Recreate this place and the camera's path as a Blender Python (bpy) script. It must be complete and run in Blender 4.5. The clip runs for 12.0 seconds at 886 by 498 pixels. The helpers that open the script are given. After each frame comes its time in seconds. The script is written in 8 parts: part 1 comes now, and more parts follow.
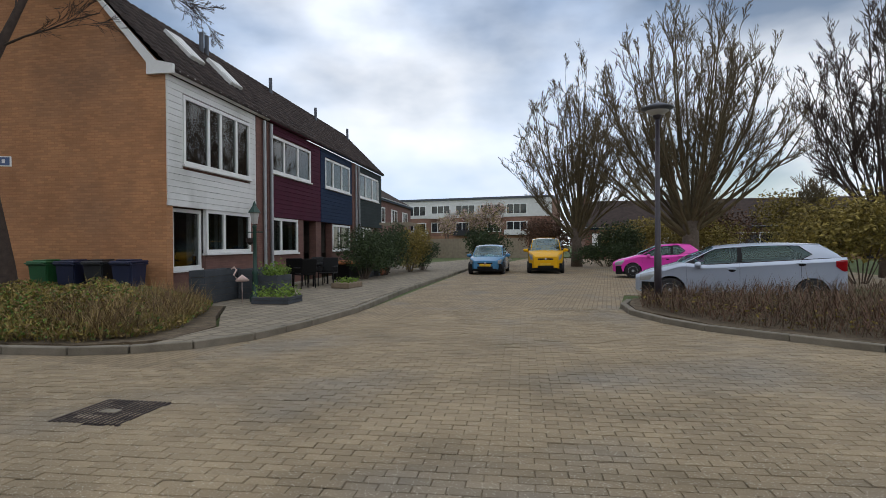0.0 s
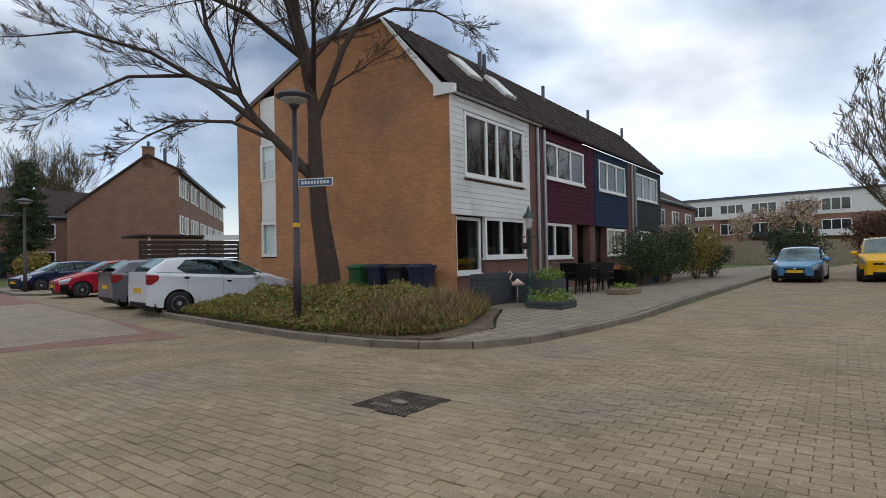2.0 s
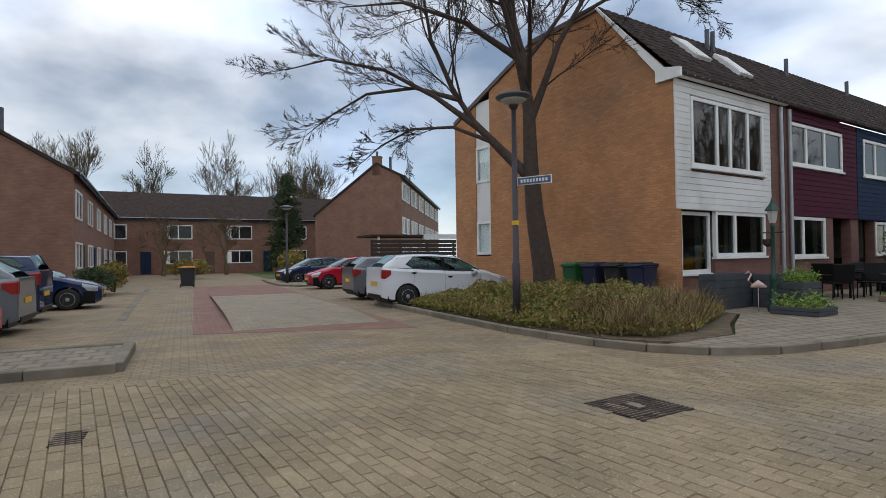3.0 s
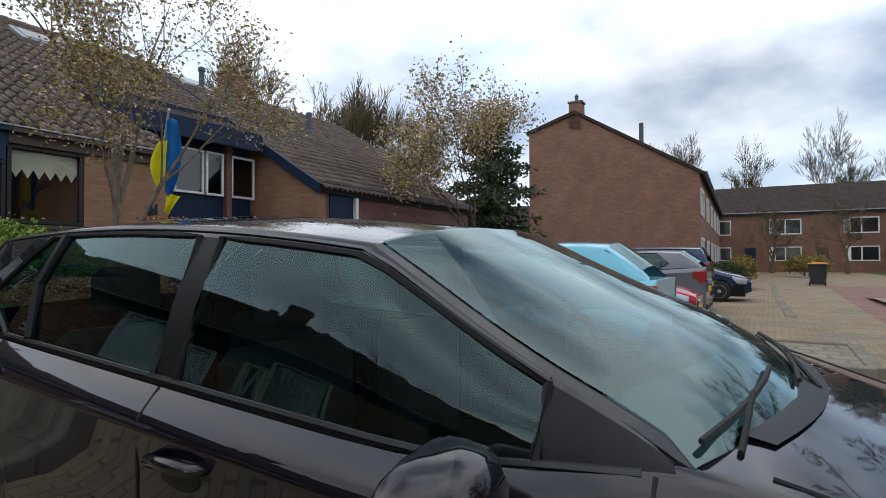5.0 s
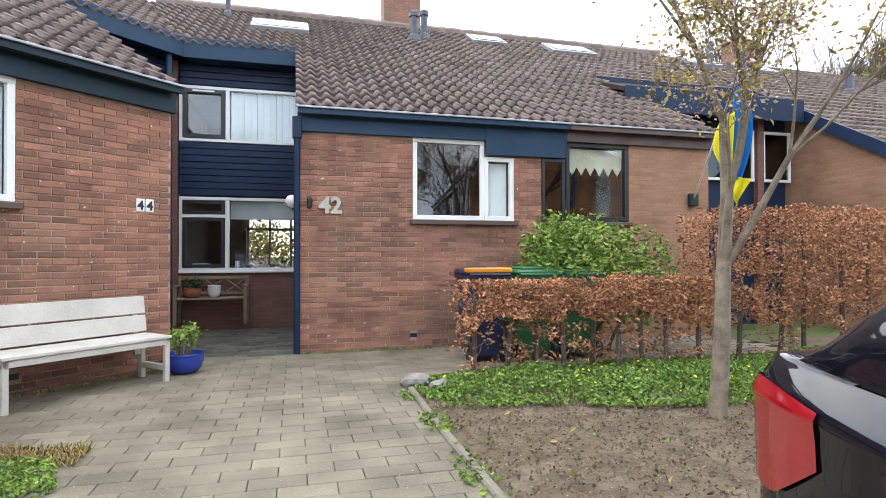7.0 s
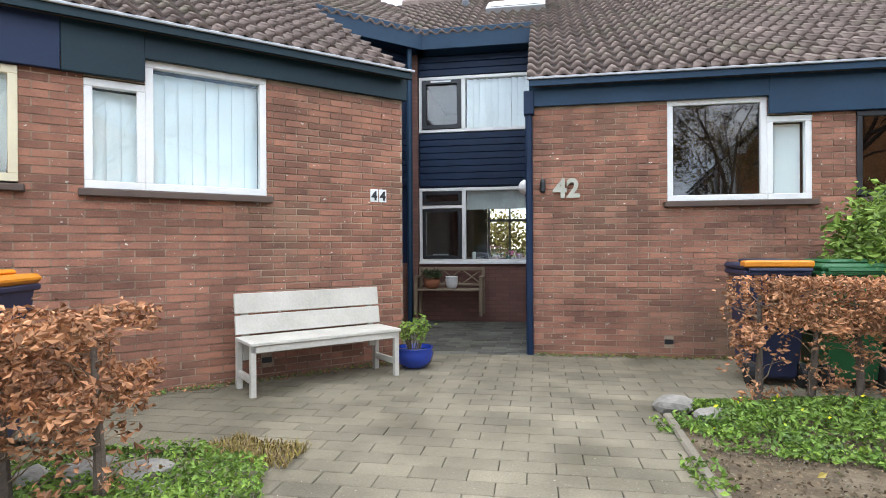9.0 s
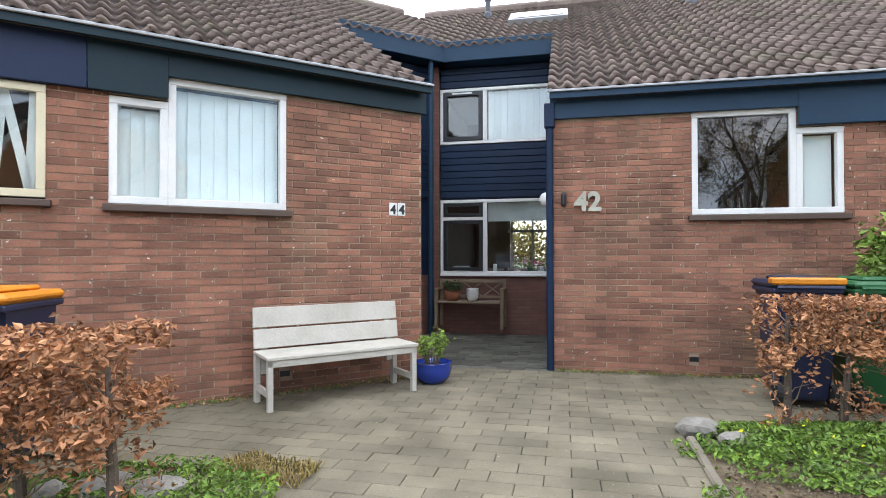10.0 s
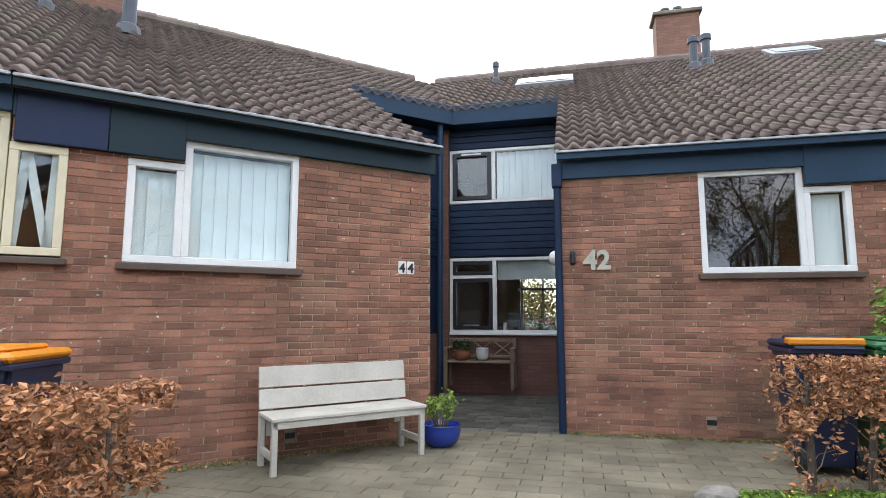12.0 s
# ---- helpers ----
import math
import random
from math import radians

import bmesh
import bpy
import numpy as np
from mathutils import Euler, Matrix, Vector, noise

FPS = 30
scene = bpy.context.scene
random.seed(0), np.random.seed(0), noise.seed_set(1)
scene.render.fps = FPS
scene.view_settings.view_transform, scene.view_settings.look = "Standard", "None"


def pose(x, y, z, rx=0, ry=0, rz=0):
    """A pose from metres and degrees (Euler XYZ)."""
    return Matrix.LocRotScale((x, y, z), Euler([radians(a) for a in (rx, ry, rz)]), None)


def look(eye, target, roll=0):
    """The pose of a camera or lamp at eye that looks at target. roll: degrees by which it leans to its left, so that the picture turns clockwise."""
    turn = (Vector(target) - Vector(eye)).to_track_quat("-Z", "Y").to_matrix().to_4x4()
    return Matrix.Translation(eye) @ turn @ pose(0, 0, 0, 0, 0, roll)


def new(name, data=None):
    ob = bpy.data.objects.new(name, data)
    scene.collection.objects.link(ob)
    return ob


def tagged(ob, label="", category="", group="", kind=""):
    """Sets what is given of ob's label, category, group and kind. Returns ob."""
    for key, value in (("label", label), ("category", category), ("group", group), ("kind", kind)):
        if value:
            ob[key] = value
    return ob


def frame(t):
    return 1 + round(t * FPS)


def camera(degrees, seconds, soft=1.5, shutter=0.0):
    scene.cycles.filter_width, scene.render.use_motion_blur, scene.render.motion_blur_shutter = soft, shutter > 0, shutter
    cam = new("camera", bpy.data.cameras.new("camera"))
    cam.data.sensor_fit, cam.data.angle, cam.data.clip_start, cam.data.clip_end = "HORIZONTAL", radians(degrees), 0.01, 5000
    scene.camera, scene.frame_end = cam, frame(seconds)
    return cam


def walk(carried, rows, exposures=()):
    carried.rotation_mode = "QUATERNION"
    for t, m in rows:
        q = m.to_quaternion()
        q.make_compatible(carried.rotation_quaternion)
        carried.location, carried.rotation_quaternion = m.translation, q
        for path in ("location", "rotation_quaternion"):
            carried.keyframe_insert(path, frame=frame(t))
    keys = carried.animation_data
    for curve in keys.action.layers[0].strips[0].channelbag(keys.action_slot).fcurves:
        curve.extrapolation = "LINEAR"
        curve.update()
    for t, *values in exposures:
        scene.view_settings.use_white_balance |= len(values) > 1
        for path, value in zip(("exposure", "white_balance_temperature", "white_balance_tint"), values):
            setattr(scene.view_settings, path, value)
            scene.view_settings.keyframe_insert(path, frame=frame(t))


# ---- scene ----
cam = camera(77.0, 12.0, soft=0.85)
PATH = [
    (0, (-0.983, -10.367, 1.34), (-0.414, -12.285, 1.323), -0.4),
    (0.5, (-0.91, -10.57, 1.339), (-0.25, -12.457, 1.319), -0.6),
    (1, (-0.855, -10.672, 1.314), (0.062, -12.449, 1.314), -0.9),
    (1.5, (-0.87, -10.686, 1.302), (0.286, -12.318, 1.317), -1.0),
    (2, (-0.772, -10.733, 1.278), (0.621, -12.168, 1.297), -1.1),
    (2.5, (-0.686, -10.765, 1.246), (0.94, -11.929, 1.274), -1.1),
    (2.7, (-0.679, -10.711, 1.258), (1.026, -11.755, 1.285), -1.0),
    (4.3, (0.072, -9.429, 1.145), (2.048, -9.123, 1.191), -0.2),
    (4.5, (0.113, -9.238, 1.138), (2.045, -8.724, 1.184), -0.2),
    (5, (0.074, -8.864, 1.142), (1.799, -7.853, 1.18), -0.2),
    (5.2, (-0.016, -8.727, 1.156), (1.598, -7.546, 1.19), -0.1),
    (5.5, (0.006, -8.468, 1.167), (1.45, -7.085, 1.197), -0.1),
    (6, (-0.057, -7.881, 1.172), (1.11, -6.257, 1.207), 0.2),
    (6.5, (-0.074, -7.412, 1.197), (0.76, -5.595, 1.217), -0.1),
    (7, (-0.069, -6.99, 1.183), (0.448, -5.058, 1.205), -0.1),
    (7.4, (0.029, -6.698, 1.183), (0.289, -4.715, 1.205), -0.2),
    (7.5, (0.038, -6.618, 1.162), (0.238, -4.628, 1.184), -0.4),
    (7.7, (0.056, -6.515, 1.159), (0.141, -4.517, 1.18), -0.5),
    (9.3, (0.072, -6.158, 1.172), (-0.307, -4.194, 1.16), -0.2),
    (9.5, (0.081, -6.149, 1.186), (-0.317, -4.189, 1.171), -0.1),
    (10, (0.114, -6.138, 1.22), (-0.311, -4.184, 1.246), -0.1),
    (10.5, (0.125, -6.136, 1.234), (-0.309, -4.188, 1.367), -0.1),
    (11, (0.129, -6.138, 1.226), (-0.314, -4.198, 1.425), -0.0),
    (11.5, (0.131, -6.138, 1.225), (-0.321, -4.202, 1.446), -0.0),
    (12, (0.129, -6.137, 1.226), (-0.329, -4.204, 1.459), -0.0),
]
EXPOSURES = [(0, -0.36), (2.7, -0.25), (4.5, -0.2), (5.0, 0.05), (5.5, 0.85), (6.0, 1.4), (7.0, 1.62), (9.5, 1.58), (10.2, 1.47), (12, 1.28)]
walk(cam, [(t, look(eye, target, roll)) for t, eye, target, roll in PATH], EXPOSURES)

# ---- light ----
world = bpy.data.worlds.new("sky")
scene.world = world
world.use_nodes = True
wn, wl = world.node_tree.nodes, world.node_tree.links
wn.clear()
SUN_AZ, SUN_EL = radians(-25), radians(42)      # azimuth from +Y towards +X
sky = wn.new("ShaderNodeTexSky")
sky.sky_type, sky.sun_disc = "NISHITA", False
sky.sun_elevation, sky.sun_rotation = SUN_EL, SUN_AZ
sky.dust_density = 0.4
tc = wn.new("ShaderNodeTexCoord")
stretch = wn.new("ShaderNodeMapping")
stretch.inputs["Scale"].default_value = (1.0, 1.0, 2.0)
stretch.inputs["Location"].default_value = (2.3, 0.4, 0.0)
cl = wn.new("ShaderNodeTexNoise")
cl.inputs["Scale"].default_value, cl.inputs["Detail"].default_value, cl.inputs["Roughness"].default_value = 1.7, 6, 0.48
cover = wn.new("ShaderNodeValToRGB")
cover.color_ramp.elements[0].position, cover.color_ramp.elements[1].position = 0.35, 0.55
cover.color_ramp.elements[0].color = (0.10, 0.10, 0.10, 1)
shade = wn.new("ShaderNodeTexNoise")
shade.inputs["Scale"].default_value, shade.inputs["Detail"].default_value = 2.3, 4
cc = wn.new("ShaderNodeValToRGB")
cc.color_ramp.elements[0].position, cc.color_ramp.elements[0].color = 0.34, (9.4, 11.4, 14.8, 1)
cc.color_ramp.elements[1].position, cc.color_ramp.elements[1].color = 0.60, (13.9, 14.3, 15.0, 1)
mixc = wn.new("ShaderNodeMixRGB")
bg = wn.new("ShaderNodeBackground")
bg.inputs["Strength"].default_value = 0.10
out = wn.new("ShaderNodeOutputWorld")
wl.new(tc.outputs["Generated"], stretch.inputs["Vector"])
wl.new(stretch.outputs["Vector"], cl.inputs["Vector"])
wl.new(stretch.outputs["Vector"], shade.inputs["Vector"])
wl.new(cl.outputs["Fac"], cover.inputs["Fac"])
wl.new(shade.outputs["Fac"], cc.inputs["Fac"])
wl.new(cover.outputs["Color"], mixc.inputs["Fac"])
veil = wn.new("ShaderNodeMixRGB")               # thin cloud dims the glow round the sun
veil.blend_type = "DARKEN"
veil.inputs["Fac"].default_value = 1.0
veil.inputs["Color2"].default_value = (14, 14.2, 14.5, 1)
wl.new(sky.outputs["Color"], veil.inputs["Color1"])
wl.new(veil.outputs["Color"], mixc.inputs["Color1"])
wl.new(cc.outputs["Color"], mixc.inputs["Color2"])
wl.new(mixc.outputs["Color"], bg.inputs["Color"])
wl.new(bg.outputs["Background"], out.inputs["Surface"])
sun = new("sun", bpy.data.lights.new("sun", "SUN"))
sun.data.energy, sun.data.angle, sun.data.color = 0.85, radians(140), (1.0, 0.95, 0.87)
sun.matrix_world = look((0, 0, 30), (-math.sin(SUN_AZ) * math.cos(SUN_EL), -math.cos(SUN_AZ) * math.cos(SUN_EL), 30 - math.sin(SUN_EL)))

# ---- materials ----
def mat(name, c1, c2=None, rough=0.7, metal=0.0, scale=4.0, fine=60.0, bump=0.15, vary=0.0, island=False, spec=0.5, coat=0.0, stain=None, stain_scale=0.7, speck=None, speck_scale=17, speck_from=0.70):
    m = bpy.data.materials.new(name)
    m.use_nodes = True
    n, l = m.node_tree.nodes, m.node_tree.links
    b = n["Principled BSDF"]
    c2 = c2 or tuple(v * 0.75 for v in c1)
    co = n.new("ShaderNodeTexCoord")
    geo = n.new("ShaderNodeNewGeometry")
    big = n.new("ShaderNodeTexNoise")
    big.inputs["Scale"].default_value, big.inputs["Detail"].default_value = scale, 6
    l.new(geo.outputs["Position"], big.inputs["Vector"])
    small = n.new("ShaderNodeTexNoise")
    small.inputs["Scale"].default_value, small.inputs["Detail"].default_value = fine, 3
    l.new(geo.outputs["Position"], small.inputs["Vector"])
    av = n.new("ShaderNodeMath")
    av.operation = "MULTIPLY_ADD"
    l.new(small.outputs["Fac"], av.inputs[0])
    av.inputs[1].default_value = 0.45
    l.new(big.outputs["Fac"], av.inputs[2])
    rp = n.new("ShaderNodeValToRGB")
    rp.color_ramp.elements[0].position, rp.color_ramp.elements[1].position = 0.5, 0.95
    rp.color_ramp.elements[0].color, rp.color_ramp.elements[1].color = (*c2, 1), (*c1, 1)
    l.new(av.outputs[0], rp.inputs["Fac"])
    col = rp.outputs["Color"]
    if stain:
        sn = n.new("ShaderNodeTexNoise")
        sn.inputs["Scale"].default_value, sn.inputs["Detail"].default_value = stain_scale, 8
        l.new(geo.outputs["Position"], sn.inputs["Vector"])
        sr = n.new("ShaderNodeValToRGB")
        sr.color_ramp.elements[0].position, sr.color_ramp.elements[1].position = 0.5, 0.72
        sr.color_ramp.elements[1].color = (0.8, 0.8, 0.8, 1)
        l.new(sn.outputs["Fac"], sr.inputs["Fac"])
        mx = n.new("ShaderNodeMixRGB")
        mx.inputs["Color2"].default_value = (*stain, 1)
        l.new(sr.outputs["Color"], mx.inputs["Fac"])
        l.new(col, mx.inputs["Color1"])
        col = mx.outputs["Color"]
    if speck:
        kn = n.new("ShaderNodeTexNoise")
        kn.inputs["Scale"].default_value, kn.inputs["Detail"].default_value = speck_scale, 2
        l.new(geo.outputs["Position"], kn.inputs["Vector"])
        kr = n.new("ShaderNodeValToRGB")
        kr.color_ramp.elements[0].position, kr.color_ramp.elements[1].position = speck_from, speck_from + 0.05
        l.new(kn.outputs["Fac"], kr.inputs["Fac"])
        km = n.new("ShaderNodeMixRGB")
        km.inputs["Color2"].default_value = (*speck, 1)
        l.new(kr.outputs["Color"], km.inputs["Fac"])
        l.new(col, km.inputs["Color1"])
        col = km.outputs["Color"]
    if vary:
        hs = n.new("ShaderNodeHueSaturation")
        mr = n.new("ShaderNodeMapRange")
        mr.inputs["To Min"].default_value, mr.inputs["To Max"].default_value = 1 - vary, 1 + vary
        if island:
            l.new(geo.outputs["Random Per Island"], mr.inputs["Value"])
        else:
            oi = n.new("ShaderNodeObjectInfo")
            l.new(oi.outputs["Random"], mr.inputs["Value"])
        l.new(mr.outputs["Result"], hs.inputs["Value"])
        l.new(col, hs.inputs["Color"])
        col = hs.outputs["Color"]
    l.new(col, b.inputs["Base Color"])
    b.inputs["Roughness"].default_value, b.inputs["Metallic"].default_value = rough, metal
    b.inputs["Specular IOR Level"].default_value = spec
    b.inputs["Coat Weight"].default_value = coat
    b.inputs["Coat Roughness"].default_value = 0.03
    if bump:
        bp = n.new("ShaderNodeBump")
        bp.inputs["Strength"].default_value, bp.inputs["Distance"].default_value = bump, 0.01
        l.new(small.outputs["Fac"], bp.inputs["Height"])
        l.new(bp.outputs["Normal"], b.inputs["Normal"])
    return m


def brick_mat(name, c1, c2, mortar, course=0.0625, length=0.22, stain=None, facing="wall", bump=0.6, stain_scale=0.7):
    """Bricks by material for walls that stay far off; facing: 'wall' uses x+y along and z up, 'floor' uses x, y."""
    m = mat(name, c1, c2, rough=0.85, scale=1.3, fine=45, stain=stain, stain_scale=stain_scale)
    n, l = m.node_tree.nodes, m.node_tree.links
    b = n["Principled BSDF"]
    geo = n.new("ShaderNodeNewGeometry")
    sep, comb = n.new("ShaderNodeSeparateXYZ"), n.new("ShaderNodeCombineXYZ")
    l.new(geo.outputs["Position"], sep.inputs[0])
    if facing == "wall":
        ad = n.new("ShaderNodeMath")
        l.new(sep.outputs["X"], ad.inputs[0])
        l.new(sep.outputs["Y"], ad.inputs[1])
        l.new(ad.outputs[0], comb.inputs["X"])
        l.new(sep.outputs["Z"], comb.inputs["Y"])
    else:
        l.new(sep.outputs["X"], comb.inputs["Y"])
        l.new(sep.outputs["Y"], comb.inputs["X"])
    bt = n.new("ShaderNodeTexBrick")
    bt.inputs["Scale"].default_value = 1.0
    bt.inputs["Brick Width"].default_value, bt.inputs["Row Height"].default_value = length, course
    bt.inputs["Mortar Size"].default_value = course * 0.09
    bt.inputs["Color1"].default_value, bt.inputs["Color2"].default_value = (1.10, 1.08, 1.06, 1), (0.84, 0.84, 0.86, 1)
    bt.inputs["Mortar"].default_value = (*mortar, 1)
    l.new(comb.outputs[0], bt.inputs["Vector"])
    src = b.inputs["Base Color"].links[0].from_socket
    mx = n.new("ShaderNodeMixRGB")
    mx.blend_type = "MULTIPLY"
    mx.inputs["Fac"].default_value = 1
    l.new(src, mx.inputs["Color1"])
    l.new(bt.outputs["Color"], mx.inputs["Color2"])
    l.new(mx.outputs["Color"], b.inputs["Base Color"])
    bp = n.new("ShaderNodeBump")
    bp.invert = True
    bp.inputs["Strength"].default_value, bp.inputs["Distance"].default_value = bump, 0.006
    l.new(bt.outputs["Fac"], bp.inputs["Height"])
    l.new(bp.outputs["Normal"], b.inputs["Normal"])
    return m


def glass_mat(name, tint=(0.9, 0.95, 0.95), see=0.5, rough=0.02, ior=1.75, sheen=(1, 1, 1)):
    m = bpy.data.materials.new(name)
    m.use_nodes = True
    n, l = m.node_tree.nodes, m.node_tree.links
    o = n["Material Output"]
    n.remove(n["Principled BSDF"])
    tr, gl, mx, fr = n.new("ShaderNodeBsdfTransparent"), n.new("ShaderNodeBsdfGlossy"), n.new("ShaderNodeMixShader"), n.new("ShaderNodeLayerWeight")
    tr.inputs["Color"].default_value = (*[v * see for v in tint], 1)
    gl.inputs["Roughness"].default_value = rough
    gl.inputs["Color"].default_value = (*sheen, 1)
    fr.inputs["Blend"].default_value = 0.5
    f0 = ((ior - 1) / (ior + 1)) ** 2
    pw, ma = n.new("ShaderNodeMath"), n.new("ShaderNodeMath")
    pw.operation, ma.operation = "POWER", "MULTIPLY_ADD"
    pw.inputs[1].default_value = 5.0
    ma.inputs[1].default_value, ma.inputs[2].default_value = 1 - f0, f0
    l.new(fr.outputs["Facing"], pw.inputs[0])
    l.new(pw.outputs[0], ma.inputs[0])
    l.new(ma.outputs[0], mx.inputs["Fac"])
    l.new(tr.outputs[0], mx.inputs[1])
    l.new(gl.outputs[0], mx.inputs[2])
    l.new(mx.outputs[0], o.inputs["Surface"])
    return m


M_BRICK = mat("red brick", (0.335, 0.148, 0.092), (0.160, 0.073, 0.049), rough=0.88, speck=(0.60, 0.56, 0.49), speck_scale=28, speck_from=0.69, scale=3.2, fine=60, bump=0.4, vary=0.36, stain=(0.135, 0.095, 0.058), stain_scale=0.75)
M_BRICK_I = mat("red brick rest", (0.335, 0.148, 0.092), (0.160, 0.073, 0.049), rough=0.88, speck=(0.60, 0.56, 0.49), speck_scale=28, speck_from=0.69, scale=3.2, fine=60, bump=0.4, vary=0.36, island=True, stain=(0.135, 0.095, 0.058), stain_scale=0.75)
M_MORTAR = mat("grey brown mortar", (0.47, 0.355, 0.255), (0.165, 0.115, 0.080), rough=0.95, scale=3, fine=60)
M_BRICK40 = brick_mat("sandy brown brickwork", (0.36, 0.205, 0.125), (0.235, 0.125, 0.075), (0.92, 0.88, 0.82))
M_GABLE = brick_mat("orange brown brickwork", (0.49, 0.245, 0.112), (0.37, 0.175, 0.078), (0.82, 0.76, 0.68), stain=(0.24, 0.14, 0.085), stain_scale=0.35)
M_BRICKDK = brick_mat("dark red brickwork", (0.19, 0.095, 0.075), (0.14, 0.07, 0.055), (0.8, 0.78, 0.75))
M_BRICKFAR = brick_mat("brown brickwork of far houses", (0.25, 0.135, 0.095), (0.19, 0.10, 0.07), (0.8, 0.78, 0.75))
M_TILE = mat("brown grey roof tile", (0.25, 0.195, 0.17), (0.135, 0.105, 0.093), rough=0.9, spec=0.12, scale=3, fine=40, bump=0.3, vary=0.16, stain=(0.15, 0.14, 0.10), stain_scale=1.5)
M_TILE_I = mat("brown grey roof tile rest", (0.25, 0.195, 0.17), (0.135, 0.105, 0.093), rough=0.9, spec=0.12, scale=3, fine=40, bump=0.3, vary=0.16, island=True, stain=(0.15, 0.14, 0.10), stain_scale=1.5)
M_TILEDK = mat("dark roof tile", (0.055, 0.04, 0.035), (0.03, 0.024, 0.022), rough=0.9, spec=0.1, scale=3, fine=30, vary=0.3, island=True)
M_BLUE = mat("petrol blue fascia paint", (0.012, 0.042, 0.083), (0.008, 0.030, 0.060), rough=0.5, scale=1.2, fine=30, bump=0.06, spec=0.3)
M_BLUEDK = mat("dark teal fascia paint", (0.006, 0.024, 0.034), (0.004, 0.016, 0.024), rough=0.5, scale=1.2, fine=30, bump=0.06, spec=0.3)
M_BLUENV = mat("deep navy panel paint", (0.010, 0.022, 0.062), (0.007, 0.016, 0.046), rough=0.5, scale=1.2, fine=30, bump=0.06, spec=0.3)
M_NAVY = mat("navy board paint", (0.009, 0.024, 0.060), (0.006, 0.017, 0.042), rough=0.5, scale=3, fine=40, bump=0.08, spec=0.25)
M_WHITE = mat("white window paint", (0.78, 0.78, 0.76), (0.68, 0.68, 0.66), rough=0.4, scale=3, fine=40, bump=0.05)
M_CREAM = mat("yellowed cream paint", (0.66, 0.60, 0.42), (0.58, 0.52, 0.36), rough=0.45, scale=3, fine=40)
M_BROWNP = mat("dark brown fascia paint", (0.10, 0.066, 0.046), (0.07, 0.044, 0.034), rough=0.5)
M_BLACKP = mat("black frame paint", (0.012, 0.014, 0.016), (0.008, 0.009, 0.011), rough=0.4, bump=0.03)
M_WCLAD = mat("white cladding paint", (0.74, 0.74, 0.72), (0.62, 0.62, 0.60), rough=0.5, scale=0.8, fine=30, stain=(0.5, 0.5, 0.47), stain_scale=0.9)
M_PURPLE = mat("wine red cladding paint", (0.075, 0.012, 0.03), (0.055, 0.009, 0.022), rough=0.75, spec=0.2, scale=1.5)
M_NAVYC = mat("night blue cladding paint", (0.015, 0.033, 0.075), (0.011, 0.025, 0.06), rough=0.75, spec=0.2, scale=1.5)
M_GREENC = mat("dark green grey cladding paint", (0.03, 0.043, 0.043), (0.02, 0.03, 0.031), rough=0.75, spec=0.2, scale=1.5)
M_GLASS = glass_mat("window glass", tint=(0.96, 1.0, 1.0), see=0.97, ior=1.6)
# the dark tint dims the view inside, in place of unlit rooms
M_GLASSDK = glass_mat("window glass tinted for a dark room", tint=(0.5, 0.5, 0.5), see=0.45)
M_GLASSFAR = glass_mat("terrace window glass", tint=(0.8, 0.85, 0.85), see=0.6, ior=1.5)
# indoor dimness is put into the wall colour of the rooms
M_ROOM = mat("room plaster darkened for dimness", (0.10, 0.085, 0.07), (0.06, 0.05, 0.045), rough=0.9)
M_BLIND = mat("white fabric blind", (0.88, 0.88, 0.87), (0.80, 0.80, 0.79), rough=0.8, bump=0.1)
M_NET = mat("grey net curtain", (0.36, 0.36, 0.35), (0.22, 0.22, 0.22), rough=0.9, scale=6, fine=30)
M_LACE = mat("cream lace curtain", (0.62, 0.56, 0.42), (0.52, 0.46, 0.34), rough=0.85)
M_PAVE = mat("grey concrete paver", (0.222, 0.192, 0.134), (0.098, 0.084, 0.056), rough=0.9, scale=1.6, fine=90, bump=0.4, vary=0.15, stain=(0.082, 0.070, 0.042), stain_scale=1.3, speck=(0.46, 0.42, 0.33), speck_scale=70, speck_from=0.70)
M_PAVE_I = mat("grey concrete paver rest", (0.222, 0.192, 0.134), (0.098, 0.084, 0.056), rough=0.9, scale=1.6, fine=90, bump=0.4, vary=0.15, island=True, stain=(0.082, 0.070, 0.042), stain_scale=1.3, speck=(0.46, 0.42, 0.33), speck_scale=70, speck_from=0.70)
M_PAVEDK = mat("dark grey recess paver", (0.10, 0.096, 0.082), (0.055, 0.053, 0.042), rough=0.9, scale=2.5, fine=80, bump=0.4, vary=0.45, island=True, stain=(0.05, 0.05, 0.03), stain_scale=1.2)
M_ROADP = mat("brown grey road paver", (0.310, 0.236, 0.142), (0.182, 0.138, 0.082), rough=0.9, scale=0.9, fine=110, bump=0.6, vary=0.13, speck=(0.46, 0.42, 0.33), speck_scale=75, speck_from=0.63, stain=(0.19, 0.17, 0.14), stain_scale=0.5)
M_ROADP_I = mat("brown grey road paver rest", (0.310, 0.236, 0.142), (0.182, 0.138, 0.082), rough=0.9, scale=0.9, fine=110, bump=0.6, vary=0.13, speck=(0.46, 0.42, 0.33), speck_scale=75, speck_from=0.63, island=True, stain=(0.19, 0.17, 0.14), stain_scale=0.5)
M_ROAD = brick_mat("brown grey road pavers", (0.310, 0.236, 0.142), (0.190, 0.144, 0.086), (0.62, 0.6, 0.55), course=0.105, length=0.21, facing="floor", stain=(0.19, 0.17, 0.14))
